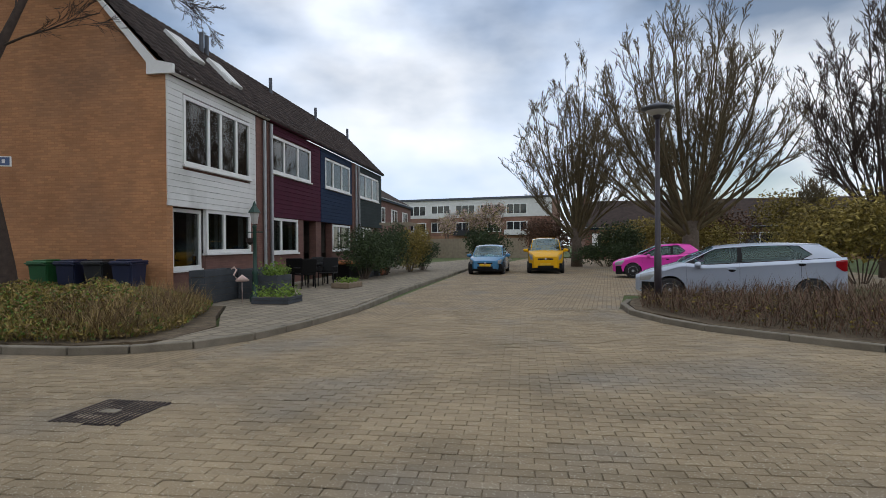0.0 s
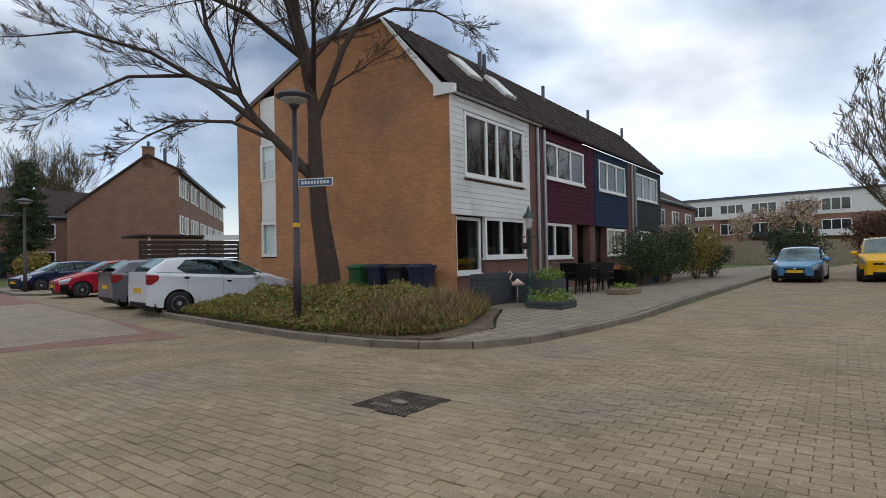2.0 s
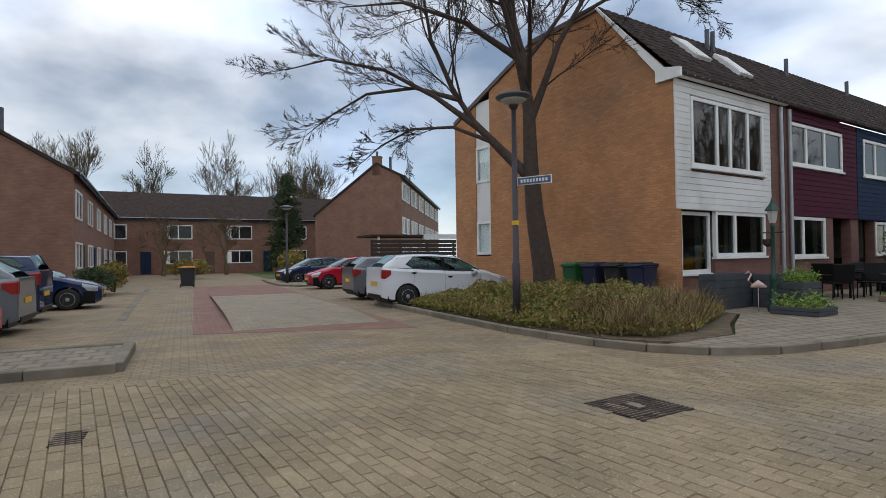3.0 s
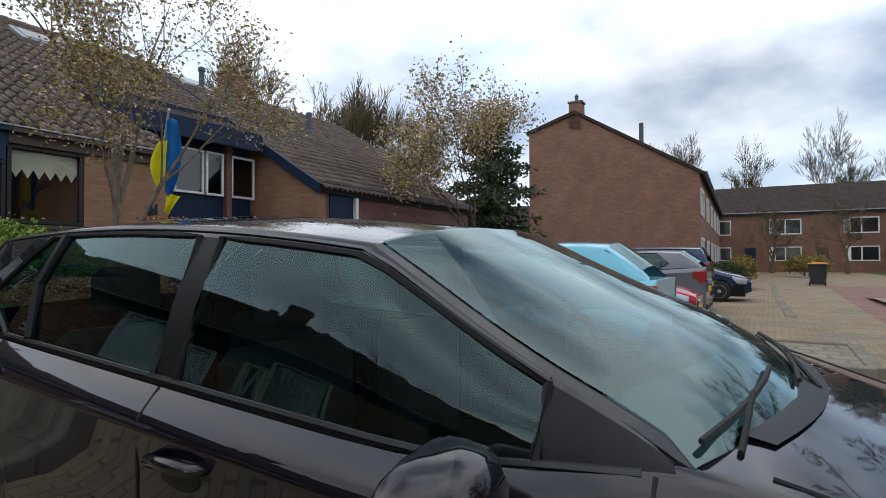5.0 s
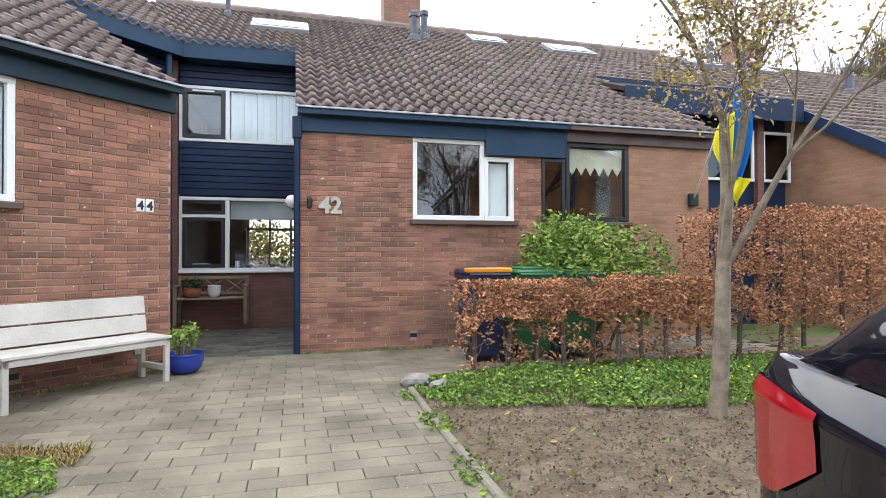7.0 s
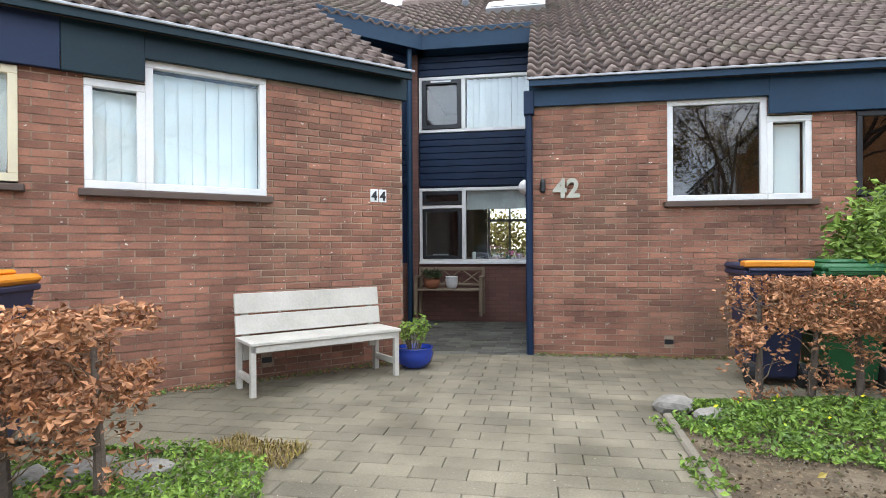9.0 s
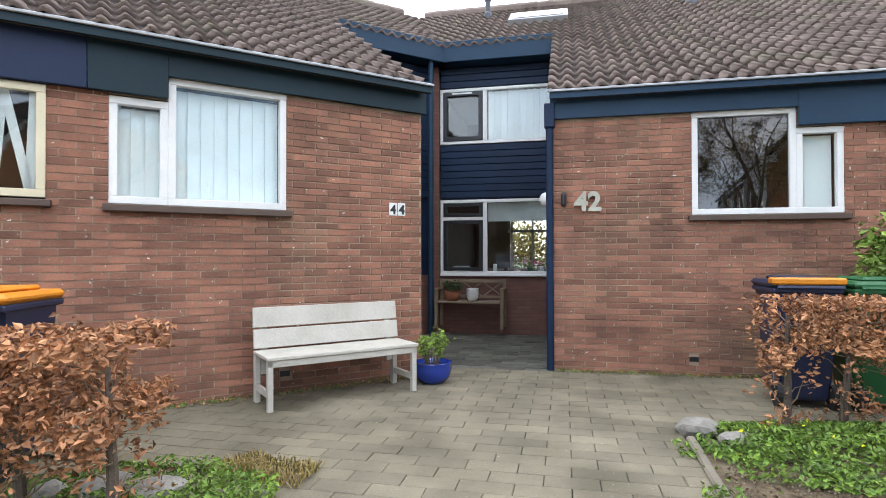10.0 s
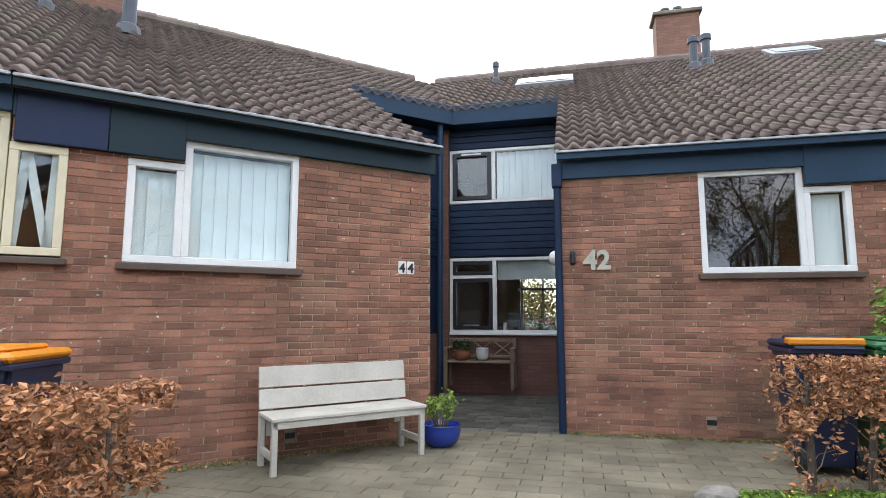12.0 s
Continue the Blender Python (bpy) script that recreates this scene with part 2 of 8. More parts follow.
M_REDROAD = brick_mat("red road pavers", (0.25, 0.135, 0.10), (0.19, 0.10, 0.08), (0.7, 0.68, 0.62), course=0.105, length=0.21, facing="floor")
M_LIGHTROAD = brick_mat("sand coloured hump pavers", (0.30, 0.255, 0.185), (0.235, 0.20, 0.145), (0.7, 0.68, 0.62), course=0.105, length=0.21, facing="floor")
M_WALKWAY = brick_mat("grey pavement tiles", (0.265, 0.225, 0.165), (0.185, 0.155, 0.112), (0.6, 0.6, 0.55), course=0.3, length=0.3, facing="floor", bump=0.3)
M_JOINT = mat("sandy joint", (0.215, 0.185, 0.125), (0.14, 0.125, 0.075), rough=0.97, scale=5, fine=120, bump=0.5)
M_KERB = mat("grey concrete kerb", (0.22, 0.19, 0.145), (0.125, 0.108, 0.08), rough=0.92, scale=3, fine=70, bump=0.4, vary=0.12)
M_SOIL = mat("dry grey brown soil", (0.132, 0.095, 0.053), (0.058, 0.041, 0.024), rough=0.98, scale=7, fine=24, bump=2.2, stain=(0.16, 0.125, 0.082), stain_scale=4, speck=(0.34, 0.29, 0.22), speck_scale=60, speck_from=0.68)
M_GRASS = mat("short grass", (0.09, 0.12, 0.03), (0.055, 0.075, 0.02), rough=0.95, scale=2, fine=40, bump=1.0)
M_BARK = mat("grey brown bark", (0.13, 0.10, 0.075), (0.07, 0.052, 0.04), rough=0.95, scale=9, fine=45, bump=0.9)
M_BARKDK = mat("dark brown bark", (0.07, 0.048, 0.037), (0.04, 0.028, 0.022), rough=0.95, scale=9, fine=45, bump=0.9)
M_BARKLT = mat("pale grey brown young bark", (0.27, 0.215, 0.15), (0.12, 0.095, 0.07), rough=0.92, scale=9, fine=40, bump=0.8)
M_TWIGLT = mat("tan hedge twigs", (0.24, 0.17, 0.10), (0.13, 0.09, 0.06), rough=0.9, scale=6, fine=30, bump=0)
M_TWIG = mat("olive brown twigs", (0.15, 0.115, 0.06), (0.085, 0.066, 0.037), rough=0.95, scale=3, fine=30, bump=0)
M_STRAW = mat("straw coloured twigs", (0.30, 0.215, 0.09), (0.19, 0.13, 0.055), rough=0.9, scale=3, fine=30, bump=0, vary=0.4, island=True)
M_BEECH = mat("dry copper beech leaves", (0.46, 0.225, 0.105), (0.24, 0.105, 0.05), rough=0.8, scale=4, fine=20, bump=0, vary=0.55, island=True)
M_LEAF = mat("fresh green leaves", (0.19, 0.28, 0.035), (0.10, 0.17, 0.022), rough=0.7, scale=4, fine=20, bump=0, vary=0.45, island=True)
M_IVY = mat("ground cover leaves", (0.15, 0.25, 0.03), (0.06, 0.115, 0.016), rough=0.6, scale=5, fine=20, bump=0, vary=0.5, island=True)
M_SHRUB = mat("dark evergreen leaves", (0.045, 0.07, 0.02), (0.022, 0.038, 0.012), rough=0.75, scale=2, fine=15, bump=0, vary=0.5, island=True)
M_OLIVE = mat("olive yellow shrub leaves", (0.27, 0.205, 0.045), (0.15, 0.115, 0.026), rough=0.8, scale=2, fine=15, bump=0, vary=0.5, island=True)
M_BROWNSH = mat("red brown shrub twigs", (0.14, 0.075, 0.045), (0.085, 0.048, 0.03), rough=0.85, scale=2, fine=15, bump=0, vary=0.5, island=True)
M_BLOSSOM = mat("pale bronze spring leaves", (0.37, 0.30, 0.10), (0.25, 0.20, 0.06), rough=0.75, scale=3, fine=20, bump=0, vary=0.45, island=True)
M_PINK = mat("pale pink blossom", (0.62, 0.46, 0.42), (0.46, 0.33, 0.29), rough=0.8, scale=3, fine=20, bump=0, vary=0.3, island=True)
M_BENCH = mat("weathered white bench wood", (0.54, 0.51, 0.45), (0.41, 0.385, 0.33), rough=0.7, scale=4, fine=50, bump=0.25)
M_TEAK = mat("grey brown teak", (0.24, 0.18, 0.12), (0.16, 0.12, 0.08), rough=0.8, scale=5, fine=50, bump=0.3)
M_POTBLUE = mat("cobalt glazed ceramic", (0.01, 0.04, 0.30), (0.008, 0.03, 0.22), rough=0.12, coat=0.5, bump=0.05)
M_POTWHITE = mat("white plastic pot", (0.74, 0.74, 0.72), rough=0.4)
M_TERRA = mat("terracotta", (0.32, 0.12, 0.06), rough=0.85)
M_BINBLUE = mat("dark blue bin plastic", (0.014, 0.02, 0.055), rough=0.5, bump=0.08)
M_BINGREEN = mat("green bin plastic", (0.022, 0.125, 0.042), rough=0.5, bump=0.08)
M_BINGREY = mat("charcoal bin plastic", (0.02, 0.022, 0.026), rough=0.5, bump=0.08)
M_ORANGE = mat("orange bin lid plastic", (0.72, 0.25, 0.01), rough=0.45, bump=0.05)
M_ZINC = mat("zinc grey metal", (0.38, 0.39, 0.40), (0.30, 0.31, 0.32), rough=0.45, metal=0.6)
M_LEAD = mat("slate grey vent plastic", (0.07, 0.08, 0.10), rough=0.5)
M_POST = mat("dark purple brown post paint", (0.035, 0.027, 0.035), rough=0.5, bump=0.05)
M_DIFF = mat("lamp cover plastic", (0.5, 0.5, 0.48), rough=0.3)
M_NUMBER = mat("pale grey metal digits", (0.50, 0.49, 0.40), rough=0.4, metal=0.3)
M_FBLUE = mat("flag blue cloth", (0.01, 0.22, 0.55), rough=0.75, bump=0.1)
M_FYELLOW = mat("flag yellow cloth", (0.85, 0.78, 0.02), rough=0.75, bump=0.1)
M_IRON = mat("rusty brown iron", (0.055, 0.04, 0.034), (0.035, 0.026, 0.023), rough=0.7, metal=0.4, bump=0.3)
M_STONE = mat("grey garden stone", (0.27, 0.25, 0.22), (0.15, 0.14, 0.12), rough=0.9, scale=8, fine=40, bump=0.8)
M_FENCE = mat("dark stained fence wood", (0.045, 0.032, 0.026), (0.03, 0.022, 0.018), rough=0.85, bump=0.3)
M_LIGHTW = mat("pale garden timber", (0.30, 0.25, 0.18), rough=0.85, bump=0.3)
M_CONCW = mat("white rendered concrete", (0.62, 0.62, 0.60), (0.52, 0.52, 0.50), rough=0.8)
M_BLACK = mat("black rubber", (0.012, 0.012, 0.013), rough=0.8, bump=0.1)
M_TRIM = mat("black plastic trim", (0.006, 0.0062, 0.007), rough=0.4, spec=0.2, bump=0.05)
M_RIM = mat("silver wheel rim", (0.45, 0.46, 0.48), rough=0.35, metal=0.8, bump=0)
M_CARGLASS = glass_mat("tinted car glass", tint=(0.42, 0.66, 0.64), see=0.7, rough=0.005, ior=1.62, sheen=(0.74, 0.98, 0.98))
M_SCREEN = glass_mat("laminated windscreen glass", tint=(0.42, 0.66, 0.64), see=0.75, rough=0.005, ior=2.05, sheen=(0.80, 0.98, 0.98))
M_SEAL = mat("satin dark chrome strip", (0.10, 0.105, 0.11), rough=0.3, metal=0.7, bump=0)
M_CABIN = mat("dark car interior", (0.035, 0.036, 0.038), rough=0.85)
M_TAIL = mat("red lamp lens", (0.30, 0.005, 0.010), rough=0.12, coat=0.6, bump=0)
M_HEAD = mat("clear lamp lens", (0.55, 0.58, 0.60), rough=0.1, metal=0.5, bump=0)
M_PLATE = mat("yellow number plate", (0.75, 0.45, 0.01), rough=0.4, bump=0)
M_CHROME = mat("chrome", (0.7, 0.7, 0.72), rough=0.12, metal=1.0, bump=0)


def paint(name, c, metal=0.35, coat=1.0):
    return mat(name, c, tuple(v * 0.93 for v in c), rough=0.45, metal=metal, scale=1, fine=200, bump=0, coat=coat, spec=0.03)


# ---- building blocks ----
def part(name, bm, material, parent=None, label="", smooth=False, m=None):
    """Links a bmesh as one mesh object, under a thing or a part."""
    me = bpy.data.meshes.new(name)
    bm.normal_update()
    if smooth:
        for f in bm.faces:
            f.smooth = True
    bm.to_mesh(me)
    bm.free()
    for q in (material if isinstance(material, (list, tuple)) else [material]):
        me.materials.append(q)
    ob = new(name, me)
    ob.parent = parent
    if m is not None:
        ob.matrix_basis = m
    if label:
        ob["label"] = label
    return ob


def mesh_of(name, bm, material, smooth=False):
    """Mesh data to be shared between alike pieces."""
    me = bpy.data.meshes.new(name)
    bm.normal_update()
    for f in bm.faces:
        f.smooth = smooth
    bm.to_mesh(me)
    bm.free()
    me.materials.append(material)
    return me


def thing(name, m, label, category, group="", kind=""):
    e = new(name)
    e.matrix_world = m
    return tagged(e, label, category, group, kind)


def bm_box(bm, x0, x1, y0, y1, z0, z1, bevel=0.0, m=None):
    r = bmesh.ops.create_cube(bm, size=1.0)
    vs = r["verts"]
    for v in vs:
        v.co = Vector(((x0 + x1) / 2 + v.co.x * (x1 - x0), (y0 + y1) / 2 + v.co.y * (y1 - y0), (z0 + z1) / 2 + v.co.z * (z1 - z0)))
        if m is not None:
            v.co = m @ v.co
    if bevel:
        es = list({e for v in vs for e in v.link_edges})
        bmesh.ops.bevel(bm, geom=es, offset=bevel, segments=1, affect="EDGES", profile=0.5)
    return bm


def box(*a, **k):
    return bm_box(bmesh.new(), *a, **k)


def bm_prism(bm, pts, a, b, axis="z"):
    """Extrudes the outline pts from a to b along the axis; outline in the two other axes, in order."""
    def put(p, q):
        return (p[0], p[1], q) if axis == "z" else (p[0], q, p[1]) if axis == "y" else (q, p[0], p[1])
    lo, hi = [bm.verts.new(put(p, a)) for p in pts], [bm.verts.new(put(p, b)) for p in pts]
    fs = [bm.faces.new(lo), bm.faces.new(hi)]
    for i in range(len(pts)):
        j = (i + 1) % len(pts)
        fs.append(bm.faces.new((lo[i], lo[j], hi[j], hi[i])))
    bmesh.ops.recalc_face_normals(bm, faces=fs)
    return bm


def prism(pts, a, b, axis="z"):
    return bm_prism(bmesh.new(), pts, a, b, axis)


def bm_tube(bm, pts, radii, n=8, cap=True):
    rings = []
    up = Vector((0.3, 0.2, 1)).normalized()
    for i, p in enumerate(pts):
        p = Vector(p)
        d = (Vector(pts[min(i + 1, len(pts) - 1)]) - Vector(pts[max(i - 1, 0)])).normalized()
        a = d.cross(up if abs(d.dot(up)) < 0.95 else Vector((1, 0, 0))).normalized()
        b = d.cross(a)
        r = radii[i] if isinstance(radii, (list, tuple)) else radii
        rings.append([bm.verts.new(p + (a * math.cos(2 * math.pi * k / n) + b * math.sin(2 * math.pi * k / n)) * r) for k in range(n)])
    for r0, r1 in zip(rings, rings[1:]):
        for k in range(n):
            bm.faces.new((r0[k], r0[(k + 1) % n], r1[(k + 1) % n], r1[k]))
    if cap:
        bm.faces.new(rings[0][::-1])
        bm.faces.new(rings[-1])
    return bm


def tube(pts, radii, n=8):
    return bm_tube(bmesh.new(), pts, radii, n)


def lathe(prof, n=20, bm=None, m=None):
    """Turns (radius, height) pairs round z."""
    bm = bm or bmesh.new()
    rings = []
    for r, z in prof:
        ring = [Vector((r * math.cos(2 * math.pi * k / n), r * math.sin(2 * math.pi * k / n), z)) for k in range(n)]
        rings.append([bm.verts.new(m @ v if m is not None else v) for v in ring])
    for r0, r1 in zip(rings, rings[1:]):
        for k in range(n):
            bm.faces.new((r0[k], r0[(k + 1) % n], r1[(k + 1) % n], r1[k]))
    bm.faces.new(rings[0][::-1])
    bm.faces.new(rings[-1])
    return bm


def from_lists(verts, faces):
    me = bpy.data.meshes.new("tmp")
    me.from_pydata(verts, [], faces)
    bm = bmesh.new()
    bm.from_mesh(me)
    bpy.data.meshes.remove(me)
    return bm


def leaves(spots, size, rnd, flat=0.0, fold=0.25):
    """Many small folded leaves at the given spots, as one bmesh."""
    V, F = [], []
    for p in spots:
        s = size * rnd.uniform(0.6, 1.4)
        e = Euler((rnd.uniform(-1, 1) * 3.1 * (1 - flat), rnd.uniform(-1, 1) * 3.1 * (1 - flat), rnd.uniform(0, 6.28))).to_matrix()
        i = len(V)
        for q in ((0, -s, 0), (s * 0.55, 0, s * fold), (0, s, 0), (-s * 0.55, 0, s * fold)):
            V.append(Vector(p) + e @ Vector(q))
        F += [(i, i + 1, i + 2), (i, i + 2, i + 3)]
    return from_lists(V, F)


def grow(rnd, height, trunk_r, levels=5, spread=0.6, first=0.3, kids=3, ratio=0.72, up=0.25, bend=0.12, min_r=0.004, tips=None):
    """A tapered trunk with limbs that fork down to twigs. Returns the bmesh; tips collects the twig ends."""
    bm = bmesh.new()

    def branch(p, d, length, r, level):
        n = 4 if level < 2 else 3 if level < 4 else 2
        pts, rad = [p.copy()], [r]
        q, dd = p.copy(), d.copy()
        for k in range(n):
            dd = (dd + Vector((rnd.uniform(-bend, bend), rnd.uniform(-bend, bend), rnd.uniform(-bend, bend) + up * 0.12))).normalized()
            q = q + dd * (length / n)
            pts.append(q.copy())
            rad.append(max(min_r * 0.7, r * (1 - 0.42 * (k + 1) / n)))
        bm_tube(bm, pts, rad, 8 if level == 0 else 5 if level < 3 else 3, cap=False)
        if level >= levels:
            if tips is not None:
                tips.extend(pts[1:])
            return
        if tips is not None and level >= levels - 1:
            tips.extend(pts[1:])
        k_here = kids + (1 if level == 0 else 0)
        for k in range(k_here):
            at = rnd.uniform(0.45, 1.0) if k else 1.0
            i = min(n, max(1, int(round(at * n))))
            a = rnd.uniform(0, 6.28)
            side = dd.cross(Vector((math.cos(a), math.sin(a), 0.3))).normalized()
            s = spread * rnd.uniform(0.5, 1.2) * (0.6 if k == 0 else 1)
            nd = (dd + side * s + Vector((0, 0, up))).normalized()
            branch(pts[i], nd, length * ratio * rnd.uniform(0.75, 1.15), max(min_r, rad[i] * (0.78 if k == 0 else 0.6)), level + 1)

    branch(Vector((0, 0, -0.05)), Vector((0, 0, 1)), height * first, trunk_r, 0)
    return bm

# ---- ground, road, pavements ----
ROAD = -0.10
tagged(part("ground", prism([(-400, -400), (400, -400), (400, 400), (-400, 400)], -0.6, ROAD - 0.01), M_GRASS), "short grass and earth stretching to the horizon", "ground", kind="structure")
tagged(part("road", prism([(-60, -13), (-60, -5.2), (75, -5.2), (75, -15.8), (7, -15.8), (4.2, -19), (4.2, -22), (6.6, -42), (6.6, -70), (-7, -70), (-7, -40), (-6.5, -26.5), (-1.4, -26.5), (-1.2, -23), (-2.5, -20.2), (-5, -18.4), (-14, -15.0), (-60, -15)], -0.3, ROAD), M_ROAD), "worn brown grey paver road with sandy joints", "road", kind="structure")
tagged(part("road_bays_north", prism([(13, -15.78), (36, -15.78), (36, -21), (13, -21)], -0.3, ROAD - 0.003), M_ROAD), "paved parking bays beside the street", "road", kind="structure")
tagged(part("road_bays_east", prism([(-12, -30), (-1.2, -30), (2, -42), (-12, -42)], -0.3, ROAD - 0.004), M_ROAD), "paved parking bays beside the street", "road", kind="structure")
tagged(part("road_band", prism([(9.3, -14.6), (30, -14.8), (30, -11.0), (10.5, -10.7)], -0.2, ROAD + 0.004), M_REDROAD), "faded red paver band across the street", "road", kind="structure")


def hump():
    """The raised crossing: a low sand coloured swell in the street."""
    bm = bmesh.new()
    nx, ny = 24, 2
    rows = []
    for i in range(nx + 1):
        u = i / nx
        z = ROAD + 0.006 + 0.10 * min(1, math.sin(math.pi * u) * 1.8)
        rows.append([bm.verts.new((10.6 + 11 * u, -11.4 - 2.9 * j / ny, z)) for j in range(ny + 1)])
    for a, b in zip(rows, rows[1:]):
        for j in range(ny):
            bm.faces.new((a[j], b[j], b[j + 1], a[j + 1]))
    bmesh.ops.recalc_face_normals(bm, faces=bm.faces[:])
    tagged(part("road_hump", bm, M_LIGHTROAD), "sand coloured paver speed hump in the street", "speed hump", kind="structure")


hump()

# the court in front of the two houses, and the garden beside it
tagged(part("pavement_court", prism([(-1.7, -5.1), (0.86, -5.1), (0.9, -2.1), (1.6, -1.75), (6, -1.6), (6, 3.0), (-8, 3.0), (-8, -5.1)], -0.3, -0.035), M_JOINT), "sandy bed between the court pavers", "pavement", kind="structure")
tagged(part("garden_soil", prism([(0.9, -5.1), (14, -5.1), (14, -0.5), (6.1, -0.5), (6.1, -1.55), (1.6, -1.7), (0.95, -2.1)], -0.3, -0.012), M_SOIL), "dry grey brown garden soil with twigs", "soil", kind="structure")
tagged(part("garden_soil_east", prism([(-9, -5.1), (-1.72, -5.1), (-2.45, -3.9), (-5.5, -4.3), (-9, -4.5)], -0.3, -0.011), M_SOIL), "earth under the beech hedge", "soil", kind="structure")
tagged(part("verge", prism([(14, -5.1), (75, -5.1), (75, 60), (14, 60)], -0.3, -0.02), M_GRASS), "grass verge behind the parking bays", "grass", kind="structure")
# northern corner with the low planting
tagged(part("planting_soil", prism([(13.0, -15.95), (8, -15.95), (5.9, -16.25), (5.1, -16.9), (5.3, -18.2), (6.2, -19.3), (7.2, -20.8), (8.9, -20.9), (18.3, -19.5), (18.3, -21), (13.1, -21)], -0.3, 0.0), M_SOIL), "dark earth of the corner planting", "soil", kind="structure")
tagged(part("pavement_north", prism([(5.1, -16.6), (4.6, -17.0), (4.32, -17.7), (4.28, -19.2), (4.34, -21.3), (5.15, -26.6), (6.5, -39.2), (7.6, -60), (10.6, -60), (12.2, -42), (8.9, -20.95), (7.15, -20.85), (6.1, -19.3), (5.25, -18.2)], -0.3, -0.004), M_WALKWAY), "grey tiled pavement along the front gardens", "pavement", kind="structure")
tagged(part("island_soil", prism([(-1.52, -22.2), (-2.6, -20.35), (-3.55, -19.6), (-4.45, -18.98), (-14, -15.4), (-30, -15.2), (-30, -24.2), (-1.55, -24.6), (-1.42, -23.3)], -0.3, -0.0), M_SOIL), "earth of the street corner planting", "soil", kind="structure")
tagged(part("verge_north", prism([(-60, -70), (60, -70), (60, -66), (-60, -66)], -0.3, 0.0), M_GRASS), "grass strip at the end of the street", "grass", kind="structure")


def kerb_line(name, pts, width, top, label, step=0.9):
    """A row of kerb stones along a line; the gap between two is a narrow joint."""
    e = thing(name, Matrix(), label, "kerb", kind="structure")
    me = {}
    carry = []
    for a, b in zip(pts, pts[1:]):
        a, b = Vector((*a, 0)), Vector((*b, 0))
        n = max(1, round((b - a).length / step))
        for i in range(n):
            carry.append((a.lerp(b, i / n), a.lerp(b, (i + 1) / n)))
    for p, q in carry:
        length = round((q - p).length, 2)
        if length not in me:
            me[length] = mesh_of("kerb_stone", box(0.004, length - 0.004, -width / 2, width / 2, -0.35, top, bevel=0.012), M_KERB)
        o = new("kerb_stone", me[length])
        o.parent = e
        o.matrix_basis = Matrix.Translation(p) @ Matrix.Rotation(math.atan2(q.y - p.y, q.x - p.x), 4, "Z")
    return e


K = "grey concrete kerb stones, worn and dusty"
kerb_line("kerb", [(15.2, -15.72), (12.9, -15.68), (10.0, -15.7), (7.8, -15.75), (5.9, -16.05), (5.2, -16.35), (4.62, -16.85), (4.24, -17.7), (4.14, -19.2), (4.2, -21.3), (5.02, -26.6), (6.37, -39.2), (7.4, -60)], 0.13, 0.01, K)
kerb_line("kerb", [(-30, -15.1), (-14, -15.25), (-8.5, -16.9), (-4.4, -18.83), (-3.5, -19.46), (-2.5, -20.2), (-1.95, -20.95), (-1.45, -22.06), (-1.3, -23.3), (-1.45, -24.3)], 0.13, 0.01, K)
kerb_line("kerb", [(-30, -5.1), (-1.7, -5.1), (0.9, -5.1), (14, -5.1), (40, -5.1)], 0.14, 0.012, K)
kerb_line("kerb", [(7.25, -5.2), (7.25, -9.8), (9.1, -9.8), (9.1, -5.2)], 0.16, 0.02, K)
kerb_line("edging", [(0.9, -5.0), (0.9, -3.1), (0.93, -2.15)], 0.06, 0.025, "thin concrete garden edging with moss")
tagged(part("pavement_bay_island", prism([(7.33, -9.72), (9.02, -9.72), (9.02, -5.2), (7.33, -5.2)], -0.3, -0.0), M_WALKWAY), "paved strip between the parking bays", "pavement", kind="structure")
kerb_line("kerb", [(13.9, -9.25), (22, -9.05), (30, -9.0)], 0.2, -0.085, "flush pale kerb line of the parking bays")

# iron grate and drain
GRATE = pose(3.13, -14.16, ROAD + 0.006, 0, 0, 6)


def grate():
    e = thing("drain_grate", GRATE, "rusty brown cast iron square grate in the road", "drain grate")
    part("frame", prism([(-0.34, -0.34), (0.34, -0.34), (0.34, 0.34), (-0.34, 0.34)], -0.02, 0.004), M_IRON, e)
    for i in range(14):
        x = -0.31 + i * 0.0477
        part("bar", box(x - 0.013, x + 0.013, -0.33, 0.33, 0.0, 0.014, bevel=0.003), M_IRON, e)
    part("cover_plate", box(-0.06, 0.1, -0.04, 0.05, 0.0, 0.018, bevel=0.004), M_KERB, e, "small concrete plate in the middle")


grate()
d2 = thing("gully_grate", pose(4.45, -9.75, ROAD + 0.004), "small dark iron gully grate by the bays", "drain grate")
part("frame", box(-0.2, 0.2, -0.13, 0.13, -0.02, 0.004), M_IRON, d2)
for i in range(7):
    part("bar", box(-0.17 + i * 0.055, -0.145 + i * 0.055, -0.11, 0.11, 0.0, 0.012), M_IRON, d2)


# ---- windows ----
def pane_mesh(w, h):
    return box(-w / 2, w / 2, -0.006, 0.006, -h / 2, h / 2)


